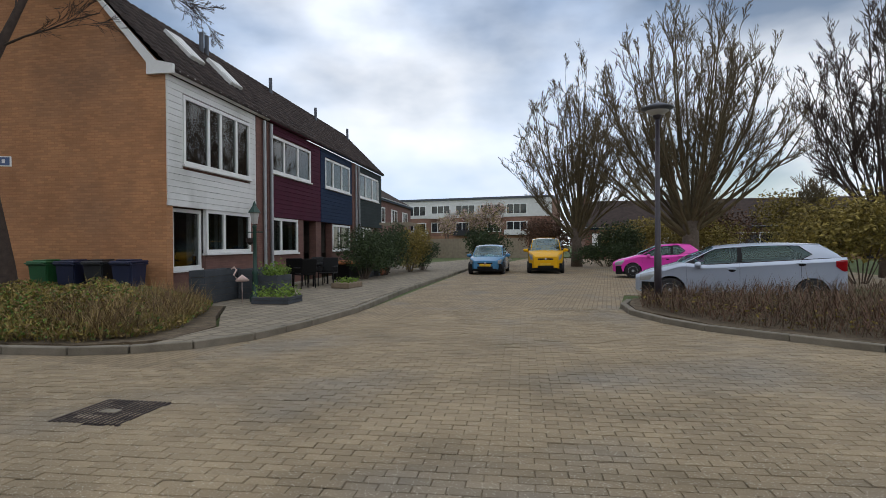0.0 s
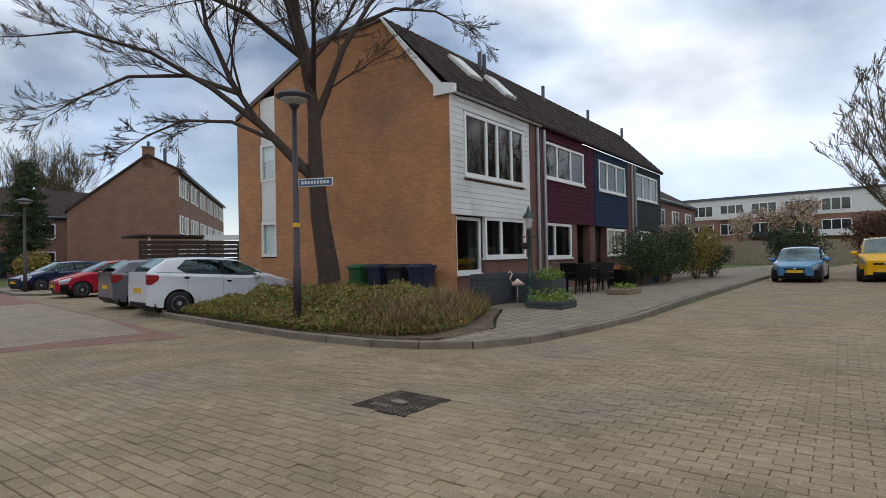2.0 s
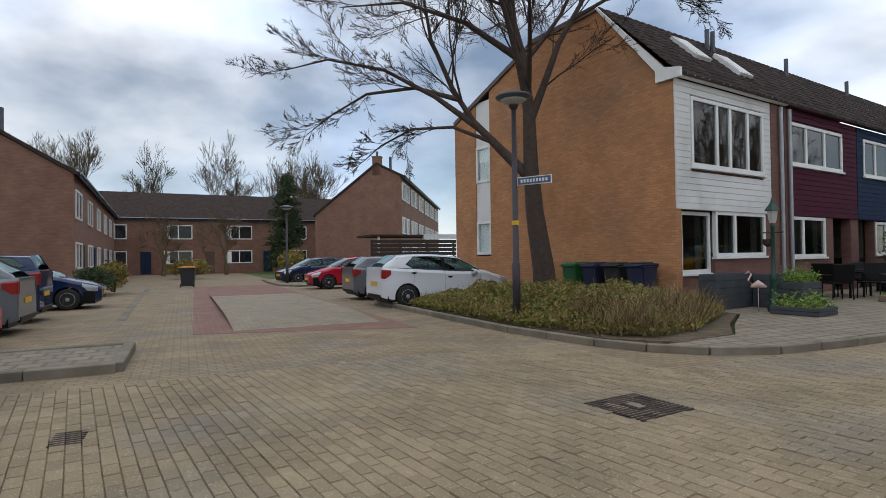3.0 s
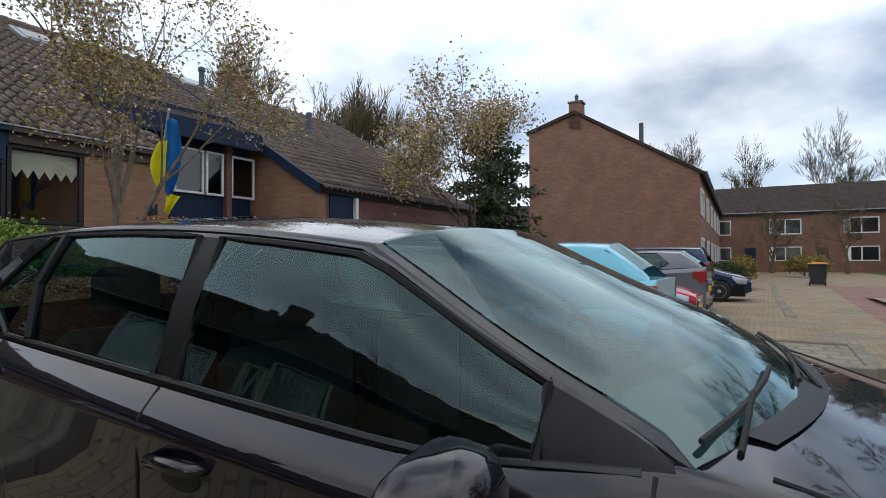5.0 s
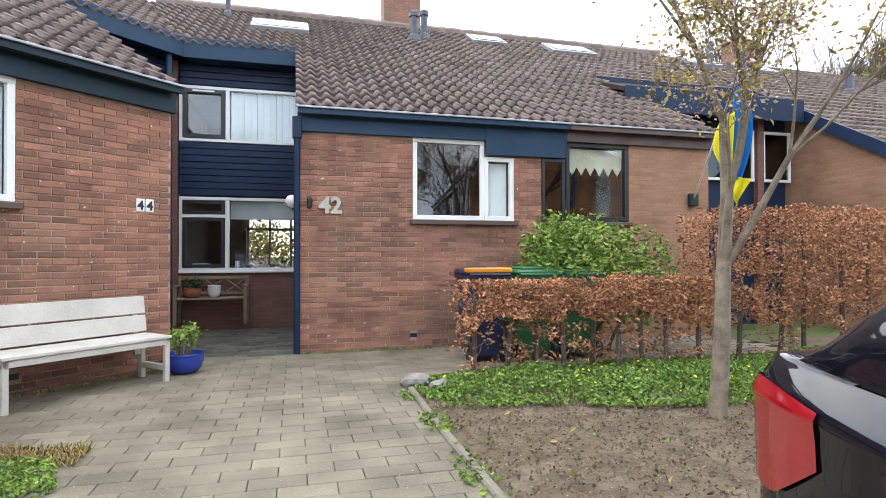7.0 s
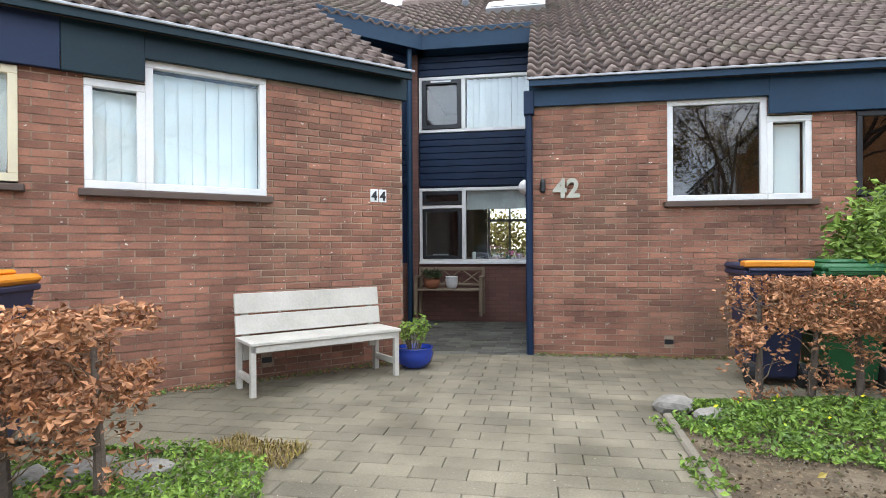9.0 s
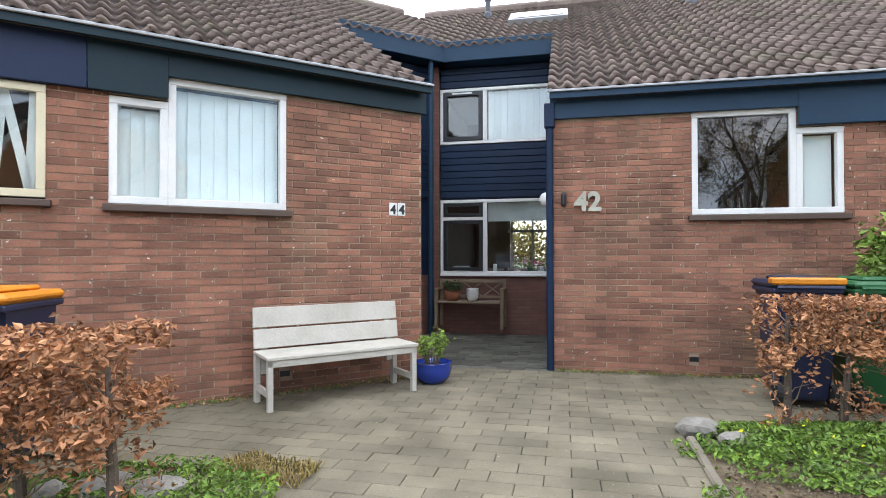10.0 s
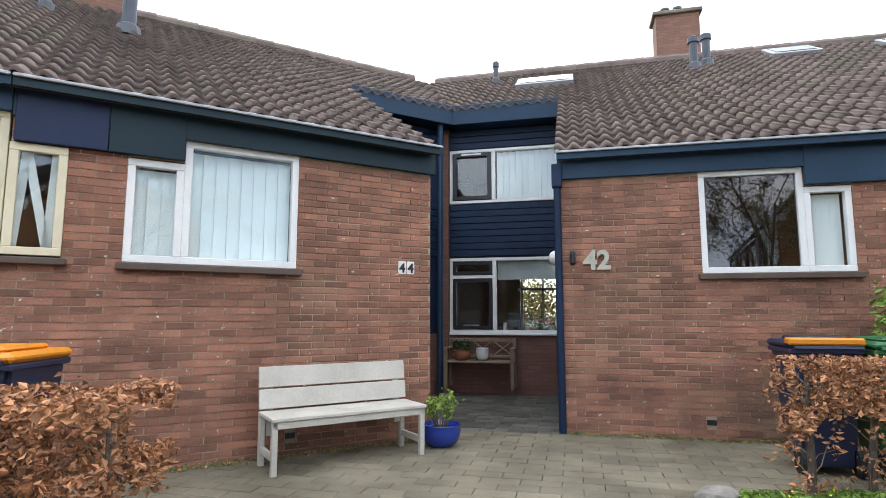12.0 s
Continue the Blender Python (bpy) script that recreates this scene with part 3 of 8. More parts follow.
def framed(parent, x0, x1, z0, z1, y, fw, material, glass, depth=0.07, label=""):
    """A frame of four members round one pane, in the plane y."""
    bm = bmesh.new()
    bm_box(bm, x0, x1, y - depth / 2, y + depth / 2, z0, z0 + fw, bevel=0.004)
    bm_box(bm, x0, x1, y - depth / 2, y + depth / 2, z1 - fw, z1, bevel=0.004)
    bm_box(bm, x0, x0 + fw, y - depth / 2 + 0.002, y + depth / 2 - 0.002, z0 + fw, z1 - fw, bevel=0.004)
    bm_box(bm, x1 - fw, x1, y - depth / 2 + 0.002, y + depth / 2 - 0.002, z0 + fw, z1 - fw, bevel=0.004)
    fr = part("window_frame", bm, material, parent, label)
    p = part("pane", box(x0 + fw, x1 - fw, y + 0.0, y + 0.01, z0 + fw, z1 - fw), glass, parent)
    p.visible_shadow = False
    return fr


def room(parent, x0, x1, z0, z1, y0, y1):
    """A box behind a window, open to the front; its dark colour stands for indoor dimness."""
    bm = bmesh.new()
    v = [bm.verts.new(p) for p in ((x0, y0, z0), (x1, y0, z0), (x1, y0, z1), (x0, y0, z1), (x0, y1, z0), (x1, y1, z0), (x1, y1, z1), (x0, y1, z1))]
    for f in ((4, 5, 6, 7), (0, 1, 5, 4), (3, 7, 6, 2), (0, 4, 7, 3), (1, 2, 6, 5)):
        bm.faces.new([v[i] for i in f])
    return part("room", bm, M_ROOM, parent, "room box behind the glass, dimness put in its colour")


def blind(parent, x0, x1, z0, z1, y, n, skew=0.0, material=None):
    for i in range(n):
        w = (x1 - x0) / n
        x = x0 + w * (i + 0.5)
        part("blind_slat", box(-w * 0.55, w * 0.55, -0.003, 0.003, z0, z1), material or M_BLIND, parent,
             m=Matrix.Translation((x, y, 0)) @ Matrix.Rotation(radians(8 + 4 * math.sin(i * 2.1) + skew), 4, "Z"))


# ---- brickwork and roof tiles laid piece by piece ----
BRICK_L, COURSE, JOINT = 0.21, 0.0625, 0.011


def lay_bricks(wall, x0, x1, z0, z1, y, holes, near, seed, budget=300):
    """Running bond on the plane y, left out where a hole is; near(x, z) picks the single pieces."""
    rnd = random.Random(seed)
    cache = {}
    V, F = [], []
    done = 0
    pitch = BRICK_L + JOINT
    for r in range(int((z1 - z0) / COURSE)):
        za = z0 + r * COURSE
        zb = za + COURSE - JOINT
        x = x0 - (pitch / 2 if r % 2 else 0)
        while x < x1 - 0.02:
            spans = [(max(x, x0), min(x + BRICK_L, x1))]
            for hx0, hx1, hz0, hz1 in holes:
                if zb > hz0 + 0.01 and za < hz1 - 0.01:
                    spans = [s for a, b in spans for s in ((a, min(b, hx0)), (max(a, hx1), b)) if s[1] - s[0] > 0.02]
            for a, b in spans:
                if b - a < 0.02:
                    continue
                dy = rnd.uniform(-0.002, 0.003)
                if done < budget and near((a + b) / 2, za):
                    key = round(b - a, 2)
                    if key not in cache:
                        cache[key] = mesh_of("brick", box(0, b - a, -0.008, 0.03, 0, COURSE - JOINT, bevel=0.003), M_BRICK)
                    o = new("brick", cache[key])
                    o.parent = wall
                    o.matrix_basis = Matrix.Translation((a, y + dy, za)) @ Matrix.Rotation(rnd.uniform(-0.004, 0.004), 4, "Y")
                    done += 1
                else:
                    i = len(V)
                    t = y - 0.008 + dy
                    V += [(a, t, za), (b, t, za), (b, t, zb), (a, t, zb), (a, t + 0.02, za), (b, t + 0.02, za), (b, t + 0.02, zb), (a, t + 0.02, zb)]
                    F += [(i, i + 1, i + 2, i + 3), (i + 1, i, i + 4, i + 5), (i + 2, i + 1, i + 5, i + 6), (i + 3, i + 2, i + 6, i + 7), (i, i + 3, i + 7, i + 4)]
            x += pitch
    ob = part("brickwork", from_lists(V, F), M_BRICK_I, wall)
    ob["kind"] = "stuff"


TILE_W, TILE_L, SLOPE = 0.175, 0.30, 0.60
SEC = math.sqrt(1 + SLOPE * SLOPE)


def tile_shape(cols=6):
    """One pantile: an S in section, thick at its lower edge."""
    V, F = [], []
    for j, (yy, lift) in enumerate(((0.0, 0.046), (TILE_L * 1.12, 0.0))):
        for i in range(cols + 1):
            u = i / cols
            V.append((u * TILE_W * 1.06, yy, lift + 0.027 * math.sin(u * 2 * math.pi + 0.6)))
    for i in range(cols):
        F.append((i, i + 1, cols + 2 + i, cols + 1 + i))
    k = len(V)
    for i in range(cols + 1):
        x, y, z = V[i]
        V.append((x, y + 0.012, z - 0.040))
    for i in range(cols):
        F.append((i + 1, i, k + i, k + i + 1))
    return V, F


TV, TF = tile_shape()


def lay_tiles(roof, inside, x0, x1, y0, y1, near, seed, budget=300, material=None, rest=None):
    """Tiles in the roof's own plane: x along the eave, y up the slope (metres on plan). inside(x, y) says where the roof is."""
    rnd = random.Random(seed)
    me = mesh_of("roof_tile", from_lists(TV, TF), material or M_TILE, smooth=True)
    V, F = [], []
    done = 0
    tilt = Matrix.Rotation(math.atan(SLOPE), 4, "X")
    rows = int((y1 - y0) * SEC / TILE_L)
    for r in range(rows):
        y = y0 + r * TILE_L / SEC
        for c in range(int((x1 - x0) / TILE_W)):
            x = x0 + c * TILE_W
            if not inside(x + TILE_W / 2, y + 0.12):
                continue
            m = Matrix.Translation((x, y, y * SLOPE + rnd.uniform(-0.002, 0.002))) @ tilt @ Matrix.Rotation(rnd.uniform(-0.006, 0.006), 4, "Z")
            if done < budget and near(x, y):
                o = new("roof_tile", me)
                o.parent = roof
                o.matrix_basis = m
                done += 1
            else:
                i = len(V)
                V += [m @ Vector(v) for v in TV]
                F += [tuple(i + k for k in f) for f in TF]
    bm = from_lists(V, F)
    ob = part("tiling", bm, rest or M_TILE_I, roof, smooth=True)
    ob["kind"] = "stuff"


# ---- the two houses round the court ----
WALL_TOP, EAVE = 2.70, 3.0
RIDGE_Y = 5.55
THETA = 43.3
TH_S, TH_C = math.sin(radians(THETA)), math.cos(radians(THETA))
C44 = (-1.85 + 2.71 * TH_S - 1.85 * TH_C, 2.71 - 2.71 * TH_C - 1.85 * TH_S)
M42 = Matrix()
# the other house is a mirror image, so its x runs away from the corner towards the east
M44 = Matrix.Translation((C44[0], C44[1], 0)) @ Matrix.Rotation(radians(THETA), 4, "Z")


def house_front(h, sgn, width, seed, frame_mat, glass, name_plate):
    """The low front: sgn +1 runs to +x from the corner, -1 to -x."""
    def X(a, b):
        return (a, b) if sgn > 0 else (-b, -a)
    w0, w1, ws = 1.40, 2.79, 2.37
    hole_a, hole_b = X(w0, ws), X(ws, w1)
    wall = new("wall")
    wall.parent = h
    wall["label"] = "weathered red brick front wall with pale mortar specks"
    for a, b, z0, z1 in ((0, w0, -0.3, 2.94), (w1, 3.19, -0.3, 2.94), (3.19, width, -0.3, 1.64), (3.19, width, 2.5, 2.94), (w0, w1, -0.3, 1.62), (w0, ws, 2.71, 2.94), (ws, w1, 2.50, 2.94)):
        xa, xb = X(a, b)
        part("wall_core", box(xa, xb, 0.0, 0.24, z0, z1), M_MORTAR, wall)
    xs, xe = X(0, width)
    lay_bricks(wall, xs, xe, -0.02, 2.72, 0.0, [(hole_a[0] , hole_a[1], 1.60, 2.75), (hole_b[0], hole_b[1], 1.60, 2.52), (*X(1.36, 1.46), 0.13, 0.19), (*X(3.19, 3.56), 1.62, 2.52)],
               (lambda x, z: abs(x) < 1.5 and 0.5 < z < 2.3), seed)
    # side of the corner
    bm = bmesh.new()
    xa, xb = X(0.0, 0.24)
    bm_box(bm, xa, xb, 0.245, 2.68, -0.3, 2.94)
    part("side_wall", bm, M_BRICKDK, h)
    part("air_vent", box(*X(1.365, 1.455), -0.004, 0.02, 0.135, 0.185), M_BLACKP, h, "black air vent low in the wall")
    # stepped window
    win = new("window")
    win.parent = h
    win["label"] = "stepped window with a tall and a small pane"
    for (a, b), z1 in ((hole_a, 2.70), (hole_b, 2.49)):
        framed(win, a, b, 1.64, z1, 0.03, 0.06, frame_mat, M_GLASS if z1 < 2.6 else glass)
    part("window_sill", box(*X(w0 - 0.04, w1 + 0.04), -0.07, 0.1, 1.575, 1.635, bevel=0.008), M_BROWNP, win, "dark glazed sill")
    room(win, *X(w0 + 0.02, w1 - 0.02), 1.5, 2.69, 0.12, 2.4)
    # eave board, lower over the small pane
    fb = bmesh.new()
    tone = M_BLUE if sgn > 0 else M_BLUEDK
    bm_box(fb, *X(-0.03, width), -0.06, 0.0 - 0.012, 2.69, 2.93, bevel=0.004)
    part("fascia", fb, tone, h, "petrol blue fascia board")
    if sgn > 0:
        part("fascia_panel", box(*X(ws + 0.003, ws + 1.16), -0.066, -0.012, 2.505, 2.93, bevel=0.005), M_BLUE, h, "deep blue fascia panel")
    else:
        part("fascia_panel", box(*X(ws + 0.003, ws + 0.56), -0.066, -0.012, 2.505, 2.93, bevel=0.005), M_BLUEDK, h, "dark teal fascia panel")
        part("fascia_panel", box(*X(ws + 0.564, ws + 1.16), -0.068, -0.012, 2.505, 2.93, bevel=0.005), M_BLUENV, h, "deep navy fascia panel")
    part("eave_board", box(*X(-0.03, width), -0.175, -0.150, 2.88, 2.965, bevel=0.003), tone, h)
    part("gutter", box(*X(-0.05, width), -0.20, -0.178, 2.945, 2.972, bevel=0.006), M_ZINC, h, "slim pale gutter edge")
    return win


def number_text(parent, s, size, m, material, name="house_number", extrude=0.012):
    cu = bpy.data.curves.new("text", "FONT")
    cu.body, cu.size, cu.extrude, cu.offset = s, size, extrude, size * 0.035
    o = bpy.data.objects.new("text", cu)
    me = bpy.data.meshes.new_from_object(o)
    bpy.data.objects.remove(o)
    me.materials.append(material)
    ob = new(name, me)
    ob.parent = parent
    ob.matrix_basis = m
    return ob


def flue(parent, x, y, h=0.45, r=0.075):
    z = EAVE + SLOPE * (y + 0.15)
    bm = lathe([(r * 1.9, -0.1), (r * 1.6, 0.05), (r, 0.09), (r, h), (r * 1.35, h + 0.01), (r * 1.35, h + 0.1), (r * 0.8, h + 0.13)], 14)
    return part("roof_vent", bm, M_LEAD, parent, "slate grey roof vent pipe", smooth=False, m=Matrix.Translation((x, y, z)))


def skylight(parent, x0, x1, y0, y1):
    sky_m = Matrix.Translation(((x0 + x1) / 2, (y0 + y1) / 2, EAVE + SLOPE * ((y0 + y1) / 2 + 0.15) + 0.06)) @ Matrix.Rotation(math.atan(SLOPE), 4, "X")
    w, l = (x1 - x0) / 2, (y1 - y0) / 2 * SEC
    s = part("skylight", box(-w, w, -l, l, -0.08, 0.03, bevel=0.01), M_ZINC, parent, "white roof window, closed", m=sky_m)
    part("pane", box(-w + 0.08, w - 0.08, -l + 0.08, l - 0.08, 0.03, 0.042), M_GLASSDK, s)


def chimney(parent, x, y, zt, w=0.5, l=0.75):
    c = part("chimney", box(x - l / 2, x + l / 2, y - w / 2, y + w / 2, 4.5, zt, bevel=0.01), M_BRICKFAR, parent, "brick chimney stack")
    part("chimney_cap", box(x - l / 2 - 0.06, x + l / 2 + 0.06, y - w / 2 - 0.06, y + w / 2 + 0.06, zt, zt + 0.08, bevel=0.015), M_KERB, c)
    for k in (-0.2, 0.05):
        part("chimney_pot", lathe([(0.08, 0), (0.08, 0.12), (0.1, 0.13), (0.1, 0.17)], 10), M_LEAD, c, m=Matrix.Translation((x + k, y, zt + 0.08)))


def roof_sheet(parent, pts, material):
    """The boarding under the tiles: outline on plan, raised along the slope."""
    bm = bmesh.new()
    top = [bm.verts.new((x, y, EAVE + SLOPE * (y + 0.15) - 0.03)) for x, y in pts]
    low = [bm.verts.new((x, y, EAVE + SLOPE * (y + 0.15) - 0.13)) for x, y in pts]
    fs = [bm.faces.new(top), bm.faces.new(low[::-1])]
    for i in range(len(pts)):
        j = (i + 1) % len(pts)
        fs.append(bm.faces.new((top[i], low[i], low[j], top[j])))
    bmesh.ops.recalc_face_normals(bm, faces=fs)
    return part("roof_deck", bm, material, parent)


h42 = thing("terraced_house", M42, "red brick terraced house with petrol blue boards and stepped window", "house", group="houses round the court")
h44 = thing("terraced_house", M44, "red brick terraced house with white blinds and petrol blue boards", "house", group="houses round the court")
win42 = house_front(h42, 1, 3.55, 3, M_WHITE, M_GLASSDK, "42")
win44 = house_front(h44, -1, 3.55, 4, M_WHITE, M_GLASS, "44")
part("curtain", box(2.47, 2.72, 0.1, 0.115, 1.7, 2.42), M_BLIND, win42, "white curtain")
blind(win44, -2.32, -1.46, 1.70, 2.62, 0.1, 8)
blind(win44, -2.74, -2.42, 1.70, 2.42, 0.1, 3)

# roofs of both houses meet in a valley over the corner
def valley_x(y):
    """x of the valley in the frame of the western house at depth y."""
    return -1.85 - (y - 2.71) * math.tan(radians(THETA / 2))


def in42(x, y):
    if y > RIDGE_Y or y < -0.2:
        return False
    if x < 0.0 and y < 2.45:
        return False
    if y < 2.4:
        return x < 5.95 - 0.2 * (y + 0.15)
    return valley_x(y) < x < 9.15


def in44(x, y):
    if y > RIDGE_Y or y < -0.2:
        return False
    if x > 0.0 and y < 2.45:
        return False
    return -9 < x < -valley_x(y)


def roof_for(h, sgn, x_far, inside, near, seed):
    r = new("roof")
    r.parent = h
    r["label"] = "brown grey pantile roof with moss along the ridge"
    vy = RIDGE_Y
    notch_far = [(5.95, -0.15), (5.45, 2.4), (x_far, 2.4)] if sgn > 0 else [(x_far, -0.15)]
    pts = [(0.0, -0.15), *notch_far, (x_far, vy), (valley_x(vy) , vy), (valley_x(2.45), 2.45), (0.0, 2.45)]
    if sgn < 0:
        pts = [(-x, y) for x, y in pts]
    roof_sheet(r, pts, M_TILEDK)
    return r


r42 = roof_for(h42, 1, 9.2, in42, None, 1)
r44 = roof_for(h44, -1, 9.0, in44, None, 2)

# back slopes, out of sight, close the roofs
for h, x0, x1 in ((h42, -2.8, 9.2), (h44, -9.0, 2.8)):
    zr = EAVE + SLOPE * (RIDGE_Y + 0.15)
    bm = bmesh.new()
    v = [bm.verts.new(p) for p in ((x0, RIDGE_Y, zr), (x1, RIDGE_Y, zr), (x1, RIDGE_Y + 4.5, zr - 2.9), (x0, RIDGE_Y + 4.5, zr - 2.9))]
    bm.faces.new(v)
    bmesh.ops.solidify(bm, geom=bm.faces[:], thickness=0.1)
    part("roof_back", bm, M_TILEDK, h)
    n_r = int((x1 - x0) / 0.34)
    for i in range(n_r):
        part("ridge_tile", lathe([(0.11, 0), (0.125, 0.36)], 10), M_TILE, h,
             m=Matrix.Translation((x0 + i * 0.34, RIDGE_Y, zr - 0.02)) @ Matrix.Rotation(radians(90), 4, "Y"))


def notch(h, sgn, width, with_windows):
    """The recess beside a front: tall board clad wall with two windows under the raised eave."""
    def X(a, b):
        return (a, b) if sgn > 0 else (-b, -a)
    y = 2.71
    xa, xb = X(-width, 0.0)
    n = new("recess_wall")
    n.parent = h
    n["label"] = "navy board clad recess wall"
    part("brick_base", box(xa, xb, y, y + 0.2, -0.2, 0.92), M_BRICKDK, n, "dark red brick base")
    bm = bmesh.new()
    if with_windows:
        bm_box(bm, xa, xb, y + 0.06, y + 0.2, 2.14, 3.02)
        bm_box(bm, xa, xb, y + 0.06, y + 0.2, 3.93, 4.62)
    else:
        bm_box(bm, xa, xb, y + 0.06, y + 0.2, 0.92, 4.62)
    part("backing", bm, M_NAVY, n)
    for i in range(16):
        for z0 in (2.16, 3.95):
            z = z0 + i * 0.108
            if (z0 < 3 and z > 2.94) or z > 4.2:
                continue
            part("cladding_board", box(xa, xb, y, y + 0.05, z, z + 0.103, bevel=0.008), M_NAVY, n)
    part("fascia", box(*X(-width, 0.0), y - 0.30, y - 0.26, 4.28, 4.60, bevel=0.006), M_BLUE, h, "petrol blue fascia board")
    part("soffit", box(*X(-width, 0.0), y - 0.26, y + 0.06, 4.28, 4.31), M_BLUE, h)
    if with_windows:
        w = new("window")
        w.parent = h
        w["label"] = "white framed upper window, blind half drawn"
        framed(w, xa, xb, 3.03, 3.93, y + 0.02, 0.05, M_WHITE, M_GLASS)
        mid = xa + 0.73
        part("mullion", box(mid - 0.03, mid + 0.03, y - 0.02, y + 0.06, 3.08, 3.88), M_WHITE, w)
        bm = bmesh.new()
        for q in ((xa + 0.055, xa + 0.12, 3.09, 3.87), (mid - 0.1, mid - 0.035, 3.09, 3.87), (xa + 0.12, mid - 0.1, 3.09, 3.15), (xa + 0.12, mid - 0.1, 3.81, 3.87)):
            bm_box(bm, q[0], q[1], y - 0.03, y + 0.01, q[2], q[3])
        part("sash", bm, M_BLACKP, w, "black opening sash")
        part("trickle_vent", box(xa + 0.2, mid - 0.2, y - 0.034, y - 0.01, 3.835, 3.86), M_WHITE, w)
        blind(w, mid + 0.05, xb - 0.05, 3.09, 3.88, y + 0.08, 10, skew=24)
        room(w, xa + 0.02, xb - 0.02, 3.05, 3.92, y + 0.12, y + 2.5)
        w = new("window")
        w.parent = h
        w["label"] = "white framed kitchen window with things on the sill"
        framed(w, xa, xb, 0.93, 2.13, y + 0.02, 0.05, M_WHITE, M_GLASS)
        part("mullion", box(mid - 0.03, mid + 0.03, y - 0.02, y + 0.06, 0.98, 2.08), M_WHITE, w)
        part("transom", box(xa + 0.05, mid - 0.03, y - 0.02, y + 0.06, 1.80, 1.85), M_WHITE, w)
        bm = bmesh.new()
        for za, zb in ((0.99, 1.79), (1.86, 2.07)):
            for q in ((xa + 0.055, xa + 0.11, za, zb), (mid - 0.09, mid - 0.035, za, zb), (xa + 0.11, mid - 0.09, za, za + 0.05), (xa + 0.11, mid - 0.09, zb - 0.05, zb)):
                bm_box(bm, q[0], q[1], y - 0.03, y + 0.01, q[2], q[3])
        part("sash", bm, M_BLACKP, w, "black opening sashes")
        part("roller_blind", box(mid + 0.04, xb - 0.05, y + 0.08, y + 0.086, 1.78, 2.08), M_DIFF, w, "pale roller blind pulled part way")
        part("window_sill", box(xa, xb, y - 0.05, y + 0.03, 0.90, 0.935, bevel=0.005), M_WHITE, w)
        part("inner_sill", box(xa, xb, y + 0.06, y + 0.24, 0.90, 0.935), M_WHITE, w)
        # through room: a far window lets garden light in
        bm = bmesh.new()
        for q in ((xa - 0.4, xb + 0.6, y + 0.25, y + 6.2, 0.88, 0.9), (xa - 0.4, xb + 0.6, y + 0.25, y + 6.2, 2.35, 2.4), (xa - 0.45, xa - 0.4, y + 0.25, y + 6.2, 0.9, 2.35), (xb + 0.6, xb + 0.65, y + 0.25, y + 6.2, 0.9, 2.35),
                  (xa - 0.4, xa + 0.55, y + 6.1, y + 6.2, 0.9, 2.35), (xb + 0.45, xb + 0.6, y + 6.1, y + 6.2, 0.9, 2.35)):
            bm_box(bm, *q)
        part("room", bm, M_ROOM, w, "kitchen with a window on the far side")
        fb = bmesh.new()
        for k in range(4):
            xk = xa + 0.6 + k * 0.55
            bm_box(fb, xk - 0.03, xk + 0.03, y + 6.05, y + 6.09, 0.9, 2.35)
        bm_box(fb, xa + 0.5, xb + 0.5, y + 6.05, y + 6.09, 1.85, 1.92)
        part("far_window_bars", fb, M_WHITE, w)


notch(h42, 1, 1.85, True)
notch(h44, -1, 1.85, False)
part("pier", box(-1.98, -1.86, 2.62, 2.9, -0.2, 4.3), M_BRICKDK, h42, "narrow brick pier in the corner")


def downpipe(parent, x, y, z0, z1, r, material):
    return part("downpipe", tube([(x, y, z0), (x, y, z1)], r, 10), material, parent, "dark blue downpipe", smooth=False)


downpipe(h42, -0.035, -0.03, -0.03, 2.75, 0.04, M_NAVY)
downpipe(h42, -1.93, 2.36, 0.0, 4.5, 0.045, M_BLUE)
part("hopper", box(-0.09, 0.02, -0.09, 0.03, 2.6, 2.86, bevel=0.01), M_NAVY, h42)
number_text(h42, "42", 0.275, Matrix.Translation((0.225, -0.03, 1.705)) @ Matrix.Rotation(radians(90), 4, "X"), M_NUMBER, extrude=0.02)
nm = part("number_plate", box(-0.37, -0.285, -0.014, -0.002, 1.63, 1.76, bevel=0.003), M_WHITE, h44, "white enamel number tile")
nn = part("number_plate", box(-0.275, -0.19, -0.014, -0.002, 1.63, 1.76, bevel=0.003), M_WHITE, h44, "white enamel number tile")
for pl, x in ((nm, -0.36), (nn, -0.265)):
    number_text(pl, "4", 0.125, Matrix.Translation((x, -0.017, 1.65)) @ Matrix.Rotation(radians(90), 4, "X"), M_BLACKP, name="digit", extrude=0.002)
bell = part("door_lamp", lathe([(0.02, 0), (0.03, 0.02), (0.03, 0.12), (0.018, 0.15)], 10), M_BLACKP, h42, "small black wall lamp", m=Matrix.Translation((0.11, -0.05, 1.75)))
gl = part("globe_lamp", lathe([(0.02, -0.09), (0.06, -0.07), (0.085, -0.02), (0.085, 0.02), (0.06, 0.07), (0.02, 0.09)], 14), M_WHITE, h42, "white globe lamp on a bracket", smooth=True, m=Matrix.Translation((-0.1, 0.9, 1.92)))
part("bracket", box(-0.1, 0.0, 0.88, 0.92, 1.8, 1.84), M_BLACKP, h42)
flue(h42, 2.35, 4.35)
flue(h42, 2.62, 4.6)
flue(h42, -1.35, 4.85, 0.3, 0.05)
chimney(h42, 2.35, 5.9, 7.45, l=0.85)
skylight(h42, -0.85, 0.2, 3.75, 4.4)
skylight(h42, 3.7, 4.5, 4.5, 5.1)
skylight(h42, 5.5, 6.6, 4.3, 4.95)
flue(h44, -2.9, 3.3, 0.5, 0.09)
